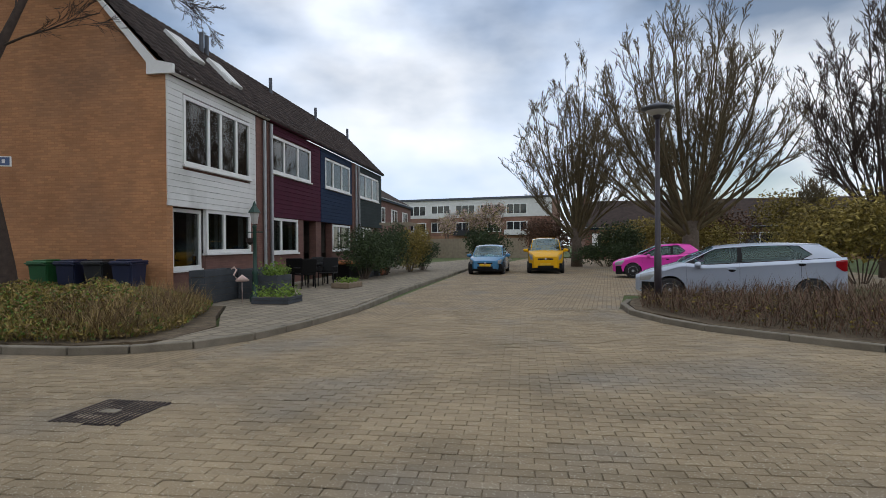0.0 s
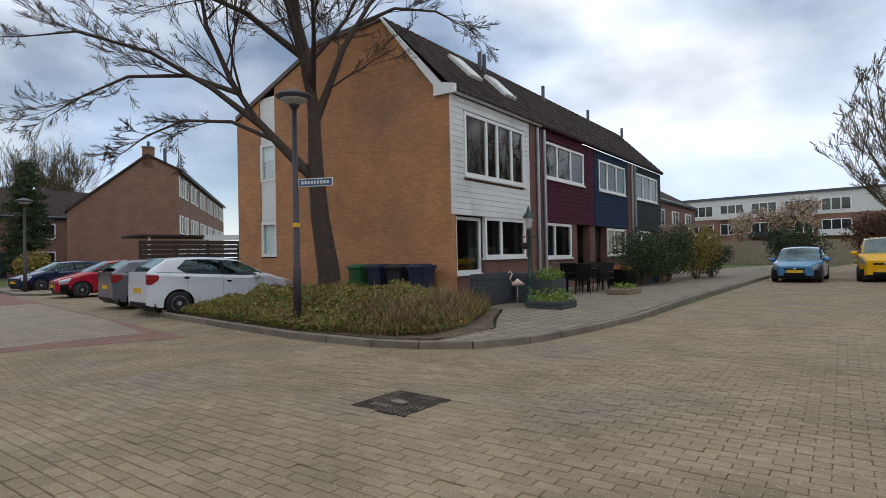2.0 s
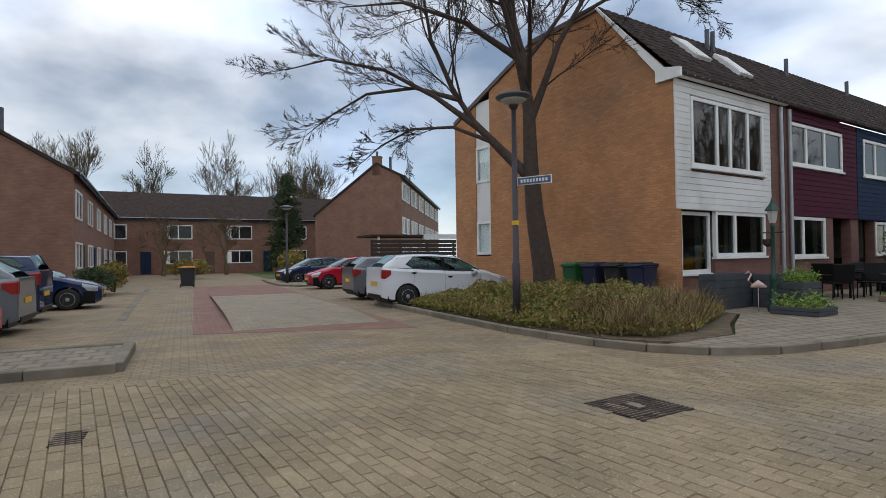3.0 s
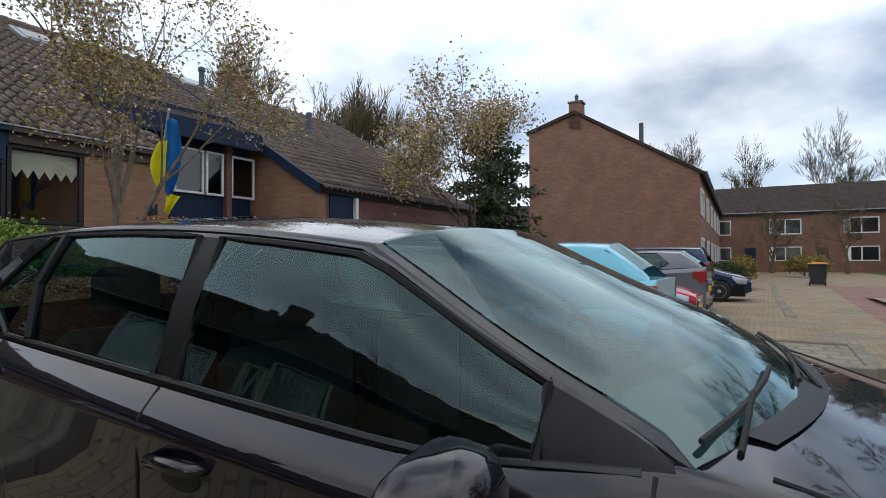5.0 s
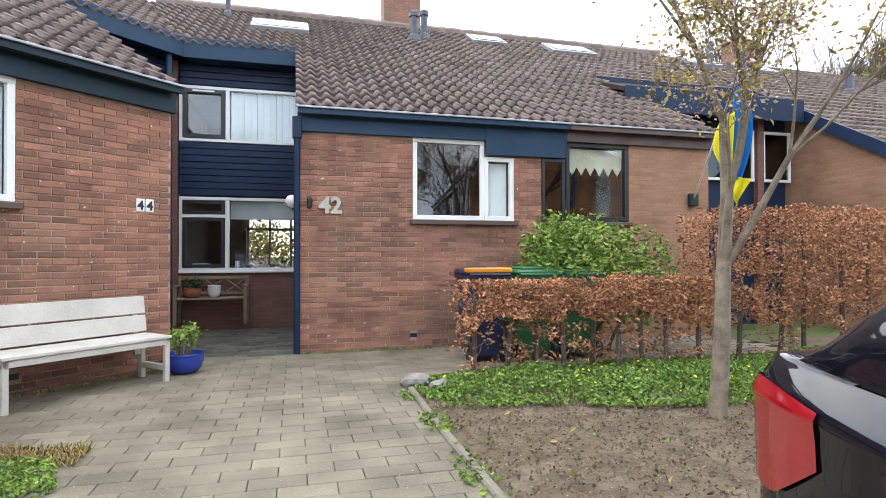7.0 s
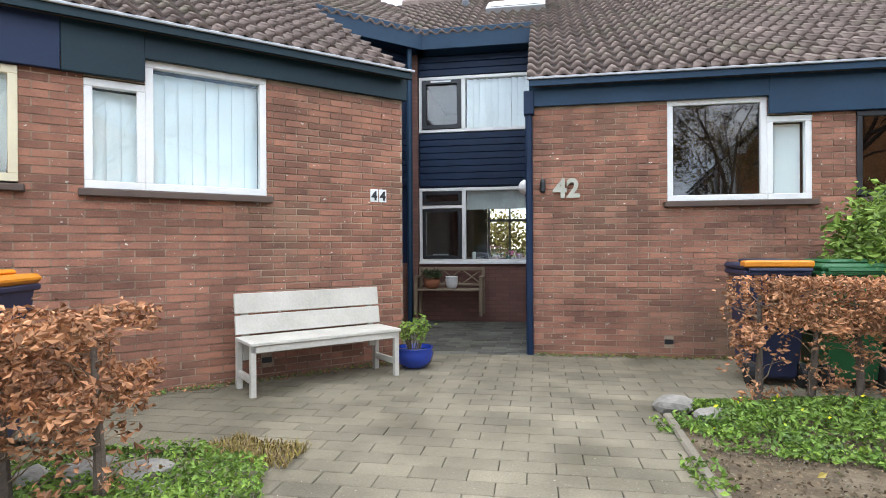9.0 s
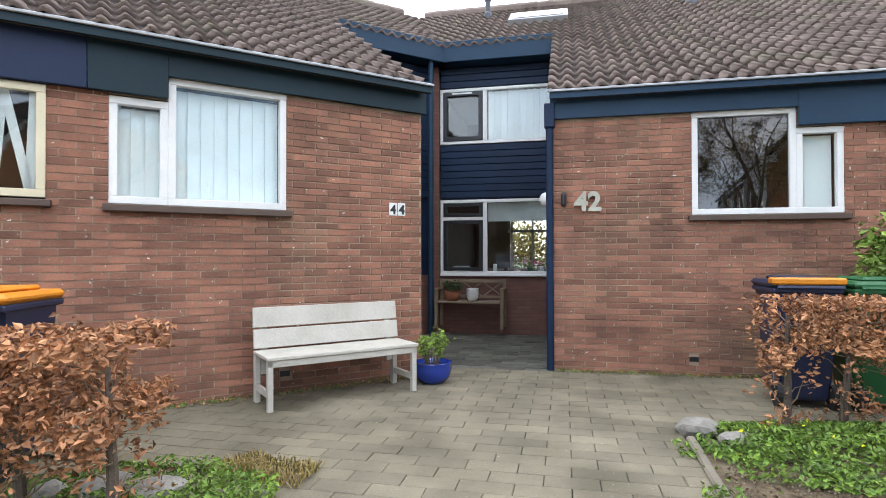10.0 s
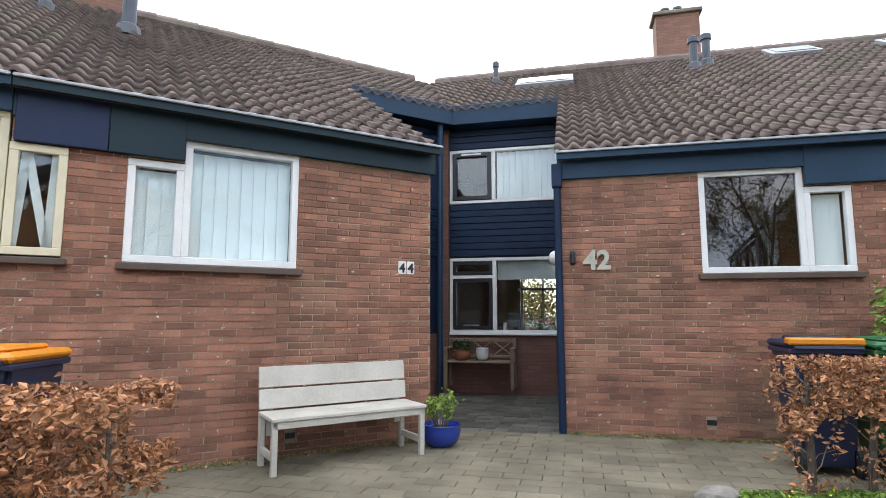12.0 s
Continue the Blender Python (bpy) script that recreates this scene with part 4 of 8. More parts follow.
flue(h44, -3.9, 3.9, 0.3, 0.06)
flue(h44, -4.5, 4.2, 0.3, 0.06)
chimney(h44, -3.4, 5.6, 7.3)

# the neighbour to the west shares the roof; brown fascia and a dark stepped window
h40 = thing("terraced_house", Matrix(), "sandy brick terraced house with dark framed window and lace curtain", "house", group="houses round the court")
w40 = bmesh.new()
for a, b, z0, z1 in ((3.55, 5.9, -0.3, 1.62), (4.55, 5.9, 1.62, 2.95), (3.55, 4.55, 2.75, 2.95)):
    bm_box(w40, a, b, 0.0, 0.24, z0, z1)
part("wall", w40, M_BRICK40, h40, "sandy brown brick front wall")
part("fascia", box(3.553, 5.92, -0.06, -0.012, 2.74, 2.945, bevel=0.006), M_BROWNP, h40, "dark brown fascia board")
part("eave_board", box(3.556, 5.95, -0.175, -0.150, 2.88, 2.965, bevel=0.003), M_BROWNP, h40)
part("gutter", box(3.56, 5.95, -0.20, -0.178, 2.945, 2.972, bevel=0.006), M_ZINC, h40)
win40 = new("window")
win40.parent = h40
win40["label"] = "dark framed stepped window with a scalloped lace curtain"
framed(win40, 3.565, 4.54, 1.66, 2.74, 0.03, 0.055, M_BLACKP, M_GLASS)
part("window_sill", box(3.2, 4.58, -0.07, 0.1, 1.59, 1.645, bevel=0.008), M_BROWNP, win40)
room(win40, 3.2, 4.5, 1.5, 2.72, 0.12, 2.4)
bm = bmesh.new()
for k in range(6):
    x = 3.63 + k * 0.142
    bm_prism(bm, [(x, 2.67), (x + 0.142, 2.67), (x + 0.142, 2.42), (x + 0.071, 2.30), (x, 2.42)], 0.08, 0.086, "y")
part("lace_curtain", bm, M_LACE, win40, "cream lace curtain with pointed hem")
sw = new("window")
sw.parent = h42
sw["label"] = "small dark framed side pane"
framed(sw, 3.19, 3.545, 1.66, 2.50, -0.002, 0.05, M_BLACKP, M_GLASSDK, depth=0.05)

# the neighbour to the east, its mirror image, with cream frames and tilted blinds
h46 = thing("terraced_house", M44, "red brick terraced house with cream window and crooked blinds", "house", group="houses round the court")
w46 = new("wall")
w46.parent = h46
bm = bmesh.new()
for a, b, z0, z1 in ((-5.9, -3.55, -0.3, 1.62), (-5.9, -4.55, 1.62, 2.95), (-4.55, -3.55, 2.75, 2.95)):
    bm_box(bm, a, b, 0.0, 0.24, z0, z1)
part("wall_core", bm, M_MORTAR, w46)
lay_bricks(w46, -5.9, -3.55, -0.02, 2.72, 0.0, [(-4.55, -3.55, 1.60, 2.76)], (lambda x, z: False), 8)
part("fascia", box(-5.92, -3.553, -0.06, -0.012, 2.72, 2.945, bevel=0.006), M_BLUE, h46, "petrol blue fascia board")
part("eave_board", box(-5.95, -3.556, -0.175, -0.150, 2.88, 2.965, bevel=0.003), M_BLUE, h46)
part("gutter", box(-5.95, -3.56, -0.20, -0.178, 2.945, 2.972, bevel=0.006), M_ZINC, h46)
win46 = new("window")
win46.parent = h46
win46["label"] = "yellowed cream stepped window with crooked white blinds"
framed(win46, -4.54, -3.565, 1.66, 2.74, 0.03, 0.06, M_CREAM, M_GLASS)
framed(win46, -3.555, -3.19, 1.66, 2.50, -0.002, 0.06, M_CREAM, M_GLASS, depth=0.05)
part("window_sill", box(-4.58, -3.15, -0.07, 0.1, 1.59, 1.645, bevel=0.008), M_BROWNP, win46)
room(win46, -4.5, -3.2, 1.5, 2.72, 0.14, 2.4)
blind(win46, -4.45, -3.62, 1.72, 2.66, 0.1, 8, skew=35)
for i, tl in enumerate((4, -12, 2)):
    part("blind_slat", box(-0.03, 0.03, -0.003, 0.003, -0.4, 0.36), M_BLIND, win46, m=Matrix.Translation((-3.48 + i * 0.1, 0.07, 2.12)) @ Matrix.Rotation(radians(tl), 4, "Y"))

# the next recess with corner windows, and the block that stands forward
h38 = thing("terraced_house", Matrix(), "brick terraced house standing forward, dark blue boards, pale door", "house", group="houses round the court")
rec = new("recess_wall")
rec.parent = h40
rec["label"] = "recess with dark boards and white windows"
part("board_wall", box(5.9, 9.03, 1.62, 1.82, -0.2, 4.05), M_NAVY, rec)
part("side_wall", prism([(0.25, -0.2), (1.6, -0.2), (1.6, 3.85), (0.25, 3.05)], 5.72, 5.9, "x"), M_BRICKDK, rec)
for a, b in ((7.05, 7.75), (7.8, 8.25), (8.45, 9.1)):
    wv = new("window")
    wv.parent = h40
    wv["label"] = "white framed recess window"
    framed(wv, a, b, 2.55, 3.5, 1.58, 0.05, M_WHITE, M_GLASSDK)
part("post", box(8.28, 8.42, 1.5, 1.61, -0.2, 3.9), M_BRICKDK, rec)
part("fascia", box(5.3, 9.03, 1.19, 1.245, 3.62, 4.03, bevel=0.006), M_NAVY, h40)
part("fascia", box(5.46, 9.03, 2.36, 2.395, 4.36, 4.56, bevel=0.004), M_NAVY, h40)
part("roof_deck", prism([(1.25, 3.952), (2.7, 4.50), (2.7, 4.60), (1.25, 4.02)], 5.3, 9.03, "x"), M_TILEDK, h40)
bm = bmesh.new()
bm_prism(bm, [(-0.35, -0.3), (3.0, -0.3), (3.0, 4.75), (-0.35, 2.72)], 9.2, 9.44, "x")
part("side_wall", bm, M_BRICK40, h38, "sandy brick side wall under the verge")
part("wall", box(9.45, 16.2, -0.35, -0.1, -0.3, 2.75), M_BRICKDK, h38)
part("fascia", box(9.2, 16.4, -0.46, -0.42, 2.62, 2.86, bevel=0.006), M_NAVY, h38)
part("board_panel", box(9.55, 10.35, -0.38, -0.352, 0.0, 2.62), M_NAVY, h38)
d38 = part("door", box(12.0, 12.8, -0.40, -0.352, 0.0, 2.05, bevel=0.01), M_LIGHTW, h38, "pale wooden door")
part("door_frame", box(11.9, 12.0, -0.41, -0.352, 0.0, 2.15), M_WHITE, h38)
part("post", box(10.36, 10.46, -0.46, -0.36, 0.0, 2.6), M_WHITE, h38, "white painted post")
wv = new("window")
wv.parent = h38
framed(wv, 9.6, 10.3, 1.1, 1.55, -0.4, 0.04, M_WHITE, M_GLASSDK)

# roof of the forward block
r38 = new("roof")
r38.parent = h38
r38["label"] = "brown grey pantile roof"
roof_sheet(r38, [(9.1, -0.5), (16.4, -0.5), (16.4, RIDGE_Y), (9.1, RIDGE_Y)], M_TILEDK)
part("verge", bm_prism(bmesh.new(), [(-0.5, EAVE - 0.42), (-0.5, EAVE - 0.18), (RIDGE_Y, EAVE + SLOPE * (RIDGE_Y + 0.15) + 0.03), (RIDGE_Y, EAVE + SLOPE * (RIDGE_Y + 0.15) - 0.2)], 9.04, 9.1, "x"), M_NAVY, h38)
bm = bmesh.new()
bm_prism(bm, [(9.1, RIDGE_Y), (15.2, RIDGE_Y), (15.2, RIDGE_Y + 4), (9.1, RIDGE_Y + 4)], 3.5, 3.6)
part("wall_back", box(9.5, 15.6, 6.5, 6.8, -0.3, 5.2), M_BRICKDK, h38)
part("end_wall", bm_prism(bmesh.new(), [(-0.1, -0.3), (6.5, -0.3), (6.5, 5.6), (5.4, 6.1), (-0.1, 2.75)], 16.0, 16.24, "x"), M_BRICKDK, h38)
flue(h38, 10.6, 4.3, 0.4)
flue(h38, 12.6, 3.2, 0.5)
flue(h38, 9.9, 4.6, 0.5)
skylight(h38, 9.3, 10.2, 4.5, 5.1)
skylight(h38, 10.9, 11.8, 4.4, 5.0)
chimney(h38, 12.1, 6.0, 7.1, l=0.8)


# small things on the kitchen sill
def vase(x, r, h, material, label, plant=False):
    e = thing("vase", pose(x, 2.86, 0.935), label, "vase", group="things on the kitchen sill")
    part("vase_body", lathe([(r * 0.7, 0), (r, h * 0.4), (r * 0.9, h * 0.85), (r, h)], 14), material, e, smooth=True)
    if plant:
        rnd = random.Random(int(abs(x) * 100))
        part("plant_leaves", leaves([Vector((rnd.gauss(0, r * 0.9), rnd.gauss(0, r * 0.5), h + abs(rnd.gauss(0, 0.05)))) for _ in range(60)], 0.018, rnd), M_LEAF, e)


vase(-0.98, 0.035, 0.16, M_POTWHITE, "small white jug on the kitchen sill")
vase(-0.80, 0.045, 0.09, M_BLACKP, "small dark pot on the kitchen sill")
vase(-0.62, 0.05, 0.10, M_PINK, "pale pink pot on the kitchen sill")
vase(-0.42, 0.045, 0.10, M_BINGREEN, "green pot with a plant on the kitchen sill", True)
vase(-0.25, 0.05, 0.12, M_POTWHITE, "white pot with a plant on the kitchen sill", True)
kettle = thing("bread_bin", pose(-1.55, 2.95, 0.9), "small pale metal box behind the kitchen window", "box")
part("box_body", box(-0.14, 0.14, -0.08, 0.1, 0.0, 0.16, bevel=0.03), M_ZINC, kettle)

# ---- the terrace on the corner ----
TD = Vector((0.148, -0.989, 0)).normalized()       # along the fronts
TN = Vector((0.989, 0.148, 0)).normalized()        # into the houses
TM = Matrix(((TD.x, TN.x, 0, 8.93), (TD.y, TN.y, 0, -21.05), (0, 0, 1, 0), (0, 0, 0, 1)))
# local: x along the fronts, y into the house, z up (mirrored, so meshes are flipped on the way in)
DEPTH, EAVE_H, RIDGE_H, RIDGE_D = 9.0, 5.42, 7.9, 2.25
BACK_D, BACK_H = 4.7, 7.82


def tpart(name, bm, material, parent, label=""):
    bmesh.ops.transform(bm, matrix=TM, verts=bm.verts)
    bmesh.ops.reverse_faces(bm, faces=bm.faces[:])
    return part(name, bm, material, parent, label)


def tframe(parent, x0, x1, z0, z1, y, material, splits=(), glass=None, fw=0.09, label=""):
    w = new("window")
    w.parent = parent
    if label:
        w["label"] = label
    bm = bmesh.new()
    for q in ((x0, x1, z0, z0 + fw), (x0, x1, z1 - fw, z1), (x0, x0 + fw, z0 + fw, z1 - fw), (x1 - fw, x1, z0 + fw, z1 - fw)):
        bm_box(bm, q[0], q[1], y - 0.05, y + 0.05, q[2], q[3])
    tpart("window_frame", bm, material, w)
    xs = [x0 + fw, *splits, x1 - fw]
    for s in splits:
        tpart("mullion", box(s - 0.05, s + 0.05, y - 0.045, y + 0.045, z0 + fw, z1 - fw), material, w)
    for a, b in zip(xs, xs[1:]):
        p = tpart("pane", box(a, b, y - 0.006, y + 0.006, z0 + fw, z1 - fw), glass or M_GLASSFAR, w)
        p.visible_shadow = False
        for c0, c1 in ((a + 0.03, a + 0.30 * (b - a)), (b - 0.24 * (b - a), b - 0.03)):
            folds = [(c0 + (c1 - c0) * i / 8, y + 0.14 + 0.025 * (i % 2)) for i in range(9)]
            tpart("curtain", prism(folds + [(q[0], q[1] + 0.01) for q in folds[::-1]], z0 + fw, z1 - fw), M_NET, w)
    for q in ((x0 - 0.1, x1 + 0.1, y + 1.3, y + 1.35, z0 - 0.1, z1 + 0.1), (x0 - 0.1, x0 - 0.05, y + 0.31, y + 1.3, z0 - 0.1, z1 + 0.1), (x1 + 0.05, x1 + 0.1, y + 0.31, y + 1.3, z0 - 0.1, z1 + 0.1), (x0 - 0.05, x1 + 0.05, y + 0.31, y + 1.3, z1 + 0.05, z1 + 0.1), (x0 - 0.05, x1 + 0.05, y + 0.31, y + 1.3, z0 - 0.1, z0 - 0.05)):
        tpart("room_wall", box(*q), M_ROOM, w)
    tpart("window_sill", box(x0 - 0.05, x1 + 0.05, y - 0.1, y + 0.05, z0 - 0.06, z0 - 0.003, bevel=0.006), material, w)
    return w


def clad(parent, x0, x1, z0, z1, material, holes, label):
    c = new("cladding")
    c.parent = parent
    c["label"] = label
    n = int((z1 - z0) / 0.155)
    for i in range(n + 1):
        za, zb = z0 + i * 0.155, min(z1, z0 + i * 0.155 + 0.15)
        if zb - za < 0.02:
            continue
        spans = [(x0, x1)]
        for hx0, hx1, hz0, hz1 in holes:
            if zb > hz0 and za < hz1:
                spans = [s for a, b in spans for s in ((a, min(b, hx0)), (max(a, hx1), b)) if s[1] - s[0] > 0.02]
        for a, b in spans:
            tpart("cladding_board", box(a, b, -0.03, 0.02, za, zb, bevel=0.008), material, c)


TERR = "brick terraced house with {} boards and dark roof"
units = [
    (0.0, 5.15, "white", M_WCLAD, (0.62, 4.0, 3.35, 5.05), (1.75, 2.35, 3.2), (1.66, 4.1, 1.15, 2.30), (0.1, 1.66)),
    (5.15, 10.1, "wine red", M_PURPLE, (5.5, 8.95, 3.78, 5.02), (6.5, 7.7), (5.5, 7.75, 1.08, 2.28), (8.3, 9.6)),
    (10.1, 15.1, "night blue", M_NAVYC, (10.6, 14.0, 3.78, 5.04), (11.6, 12.8), (11.6, 14.1, 1.1, 2.25), (10.2, 11.5)),
    (15.1, 20.2, "dark green grey", M_GREENC, (15.6, 19.4, 3.78, 5.04), (16.8, 18.1), (15.6, 18.0, 1.1, 2.25), (18.3, 19.6)),
]
roof_me = None
for ux0, ux1, word, cm, up, splits, gf, porch in units:
    h = thing("terraced_house", Matrix(), TERR.format(word), "house", group="houses of the corner terrace")
    end = ux1 if ux1 < 20 else ux1 - 0.3
    pier = (ux1 - 0.75, ux1 - 0.1) if word in ("white", "night blue") else (ux0, ux0 + 0.28)
    # front wall: brick at ground level, boards above
    bm = bmesh.new()
    bm_box(bm, ux0, ux1, 0.03, 0.3, 2.3, EAVE_H)
    bm_box(bm, gf[0] - 0.02, gf[1] + 0.02, 0.02, 0.3, -0.3, gf[2] - 0.06)
    lo, hi = sorted([(gf[0] - 0.02, gf[1] + 0.02), porch])
    bm_box(bm, hi[1], ux1, 0.02, 0.3, -0.3, 2.3)
    if lo[0] - ux0 > 0.02:
        bm_box(bm, ux0, lo[0], 0.02, 0.3, -0.3, 2.3)
    if hi[0] - lo[1] > 0.02:
        bm_box(bm, lo[1], hi[0], 0.02, 0.3, -0.3, 2.3)
    bm_box(bm, pier[0], pier[1], -0.05, 0.02, -0.3, EAVE_H - 0.05)
    tpart("wall", bm, M_BRICKDK, h, "dark red brick front wall")
    tpart("porch", box(porch[0], porch[1], 1.3, 1.4, -0.3, 2.3), M_BRICKDK, h)
    tpart("front_door", box(porch[0] + 0.2, porch[0] + 1.1, 1.22, 1.29, 0.02, 2.08, bevel=0.01), M_GREENC, h, "dark front door in the porch")
    px0, px1 = (ux0 + 0.0, ux1 - 0.75) if word in ("white", "night blue") else (ux0 + 0.28, ux1 - 0.05)
    clad(h, px0, px1, 2.3, EAVE_H - 0.03, cm, [up], word + " painted boards")
    tframe(h, *up[:2], *up[2:], 0.0, M_WHITE, splits, label="white framed upper window with curtains")
    tframe(h, *gf[:2], *gf[2:], 0.05, M_WHITE, ((gf[0] + gf[1]) / 2 - 0.3,), label="white framed living room window")
    if word == "white":
        tframe(h, porch[0] + 0.25, porch[1] - 0.04, 0.75, 2.27, 0.18, M_WHITE, (), label="white framed window beside the porch")
        tpart("wall_below_window", box(porch[0] + 0.25, porch[1] - 0.021, 0.14, 0.3, -0.3, 0.745), M_BRICKDK, h)
    for q, d in ((up, 0.25), (gf, 0.4)):
        if d < 0.3:
            for k in (0, 1):
                cx = q[0] + 0.12 if k == 0 else q[1] - 0.75
                tpart("curtain", box(cx, cx + 0.6, 0.12, 0.14, q[2] + 0.12, q[3] - 0.1), M_NET, h, "grey net curtain")
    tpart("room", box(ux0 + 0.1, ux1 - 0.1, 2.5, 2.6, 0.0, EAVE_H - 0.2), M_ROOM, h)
    tpart("floor_slab", box(ux0 + 0.1, ux1 - 0.1, 0.35, 2.5, 2.4, 2.6), M_ROOM, h)
    dp = ux1 - 0.35 if word in ("white", "night blue") else ux0 + 0.14
    tpart("downpipe", tube([(dp, -0.13, -0.2), (dp, -0.13, EAVE_H - 0.1)], 0.055, 8), M_ZINC, h, "zinc downpipe")
    tpart("gutter", box(ux0 - 0.0, ux1, -0.18, -0.05, EAVE_H - 0.02, EAVE_H + 0.1, bevel=0.02), M_WHITE if word == "white" else cm, h, "gutter board")
    # roof slope in tile courses, each course a lapped strip
    V, F = [], []
    rows = 13
    for r in range(rows):
        a, b = r / rows, (r + 1.1) / rows
        n = int((ux1 - ux0) / 0.3)
        for c in range(n):
            xa, xb = ux0 + c * (ux1 - ux0) / n, ux0 + (c + 1) * (ux1 - ux0) / n
            i = len(V)
            ya, yb = -0.2 + a * (RIDGE_D + 0.2), -0.2 + min(b, 1) * (RIDGE_D + 0.2)
            z_a, z_b = EAVE_H + a * (RIDGE_H - EAVE_H), EAVE_H + min(b, 1) * (RIDGE_H - EAVE_H)
            for u, dz in ((0, 0.0), (0.35, 0.045), (0.7, 0.045), (1, 0.0)):
                V += [(xa + (xb - xa) * u, ya, z_a + 0.05 + dz), (xa + (xb - xa) * u, yb, z_b + 0.02 + dz), (xa + (xb - xa) * u, ya, z_a - 0.0)]
            for k in range(3):
                p = i + 3 * k
                F += [(p, p + 3, p + 4, p + 1), (p + 3, p, p + 2, p + 5)]
    tpart("roof", from_lists(V, F), M_TILEDK, h, "dark brown pantile roof")
    bm = bmesh.new()
    bm_prism(bm, [(RIDGE_D, RIDGE_H), (BACK_D, BACK_H), (DEPTH + 0.1, 6.2), (DEPTH + 0.1, 6.05), (BACK_D, BACK_H - 0.15), (RIDGE_D, RIDGE_H - 0.15)], ux0, ux1, "x")
    tpart("roof_back", bm, M_TILEDK, h)
    tpart("wall_back", box(ux0, ux1, DEPTH - 0.25, DEPTH, -0.3, 6.05), M_GABLE, h)
    for k, (sx, sy) in enumerate(((0.52, 1.2), (0.86, 0.95)) if word in ("white",) else ()):
        x = ux0 + sx * 5
        z = EAVE_H + (sy + 0.2) / (RIDGE_D + 0.2) * (RIDGE_H - EAVE_H) + 0.09
        ang = math.atan2(RIDGE_H - EAVE_H, RIDGE_D + 0.2)
        bm = box(-0.35, 0.35, -0.55, 0.55, -0.06, 0.09)
        bmesh.ops.transform(bm, matrix=Matrix.Translation((x, sy, z)) @ Matrix.Rotation(ang, 4, "X"), verts=bm.verts)
        s = tpart("skylight", bm, M_WHITE, h, "white roof window")
        bm = box(-0.26, 0.26, -0.5, 0.5, 0.09, 0.1)
        bmesh.ops.transform(bm, matrix=Matrix.Translation((x, sy, z)) @ Matrix.Rotation(ang, 4, "X"), verts=bm.verts)
        tpart("pane", bm, M_DIFF, s)
    for k in range(2 if word == "white" else 1):
        x = ux1 - 0.6 + k * 0.3
        tpart("roof_vent", tube([(x, RIDGE_D - 0.4, RIDGE_H - 0.5), (x, RIDGE_D - 0.4, RIDGE_H + 0.25)], 0.07, 8), M_LEAD, h)
    if word == "white":
        bm = bmesh.new()
        cut = (6.95, 7.75)

        def top(d):
            return BACK_H - 0.05 - (d - BACK_D) / (DEPTH - BACK_D) * (BACK_H - 6.15)

        bm_prism(bm, [(0.0, -0.3), (cut[0], -0.3), (cut[0], top(cut[0])), (BACK_D, BACK_H - 0.05), (RIDGE_D, RIDGE_H - 0.05), (0.0, EAVE_H)], -0.02, 0.22, "x")
        bm_prism(bm, [(cut[1], -0.3), (DEPTH, -0.3), (DEPTH, 6.05), (cut[1], top(cut[1]))], -0.02, 0.22, "x")
        tpart("gable_wall", bm, M_GABLE, h, "orange brown brick gable wall with weather stains")
        st = new("window")
        st.parent = h
        st["label"] = "tall strip of white panels and narrow windows in the gable"
        tpart("panel", box(0.02, 0.08, cut[0], cut[1], 2.45, 3.8), M_WCLAD, st)
        tpart("panel", box(0.02, 0.08, cut[0], cut[1], 5.05, 6.6), M_WCLAD, st)
        tpart("panel", box(0.0, 0.1, cut[0], cut[1], -0.3, 1.25), M_GABLE, st)
        for z0, z1 in ((1.3, 2.45), (3.8, 5.05)):
            bm = bmesh.new()
            for q in ((cut[0], cut[0] + 0.09, z0, z1), (cut[1] - 0.09, cut[1], z0, z1), (cut[0] + 0.09, cut[1] - 0.09, z0, z0 + 0.09), (cut[0] + 0.09, cut[1] - 0.09, z1 - 0.09, z1)):
                bm_box(bm, -0.01, 0.08, q[0], q[1], q[2], q[3])
            tpart("window_frame", bm, M_WHITE, st)
            tpart("pane", box(0.02, 0.03, cut[0] + 0.09, cut[1] - 0.09, z0 + 0.09, z1 - 0.09), M_GLASS, st)
            tpart("blind", box(0.1, 0.11, cut[0] + 0.05, cut[1] - 0.05, z0 + 0.05, z1 - 0.02), M_BLIND, st)
        # pale verge board stepping down to the eave
        bm = bmesh.new()
        bm_prism(bm, [(-0.25, EAVE_H - 0.06), (0.42, EAVE_H - 0.06), (0.42, EAVE_H + 0.22), (RIDGE_D, RIDGE_H - 0.02), (RIDGE_D, RIDGE_H + 0.05), (0.2, EAVE_H + 0.26), (-0.25, EAVE_H + 0.16)], -0.1, -0.02, "x")
        tpart("verge_board", bm, M_WHITE, h, "white verge board")
        bm = bmesh.new()
        bm_prism(bm, [(RIDGE_D, RIDGE_H - 0.1), (RIDGE_D, RIDGE_H + 0.05), (BACK_D, BACK_H + 0.05), (DEPTH, 6.2), (DEPTH, 6.05), (BACK_D, BACK_H - 0.1)], -0.08, -0.02, "x")
        tpart("verge_trim", bm, M_BROWNP, h)


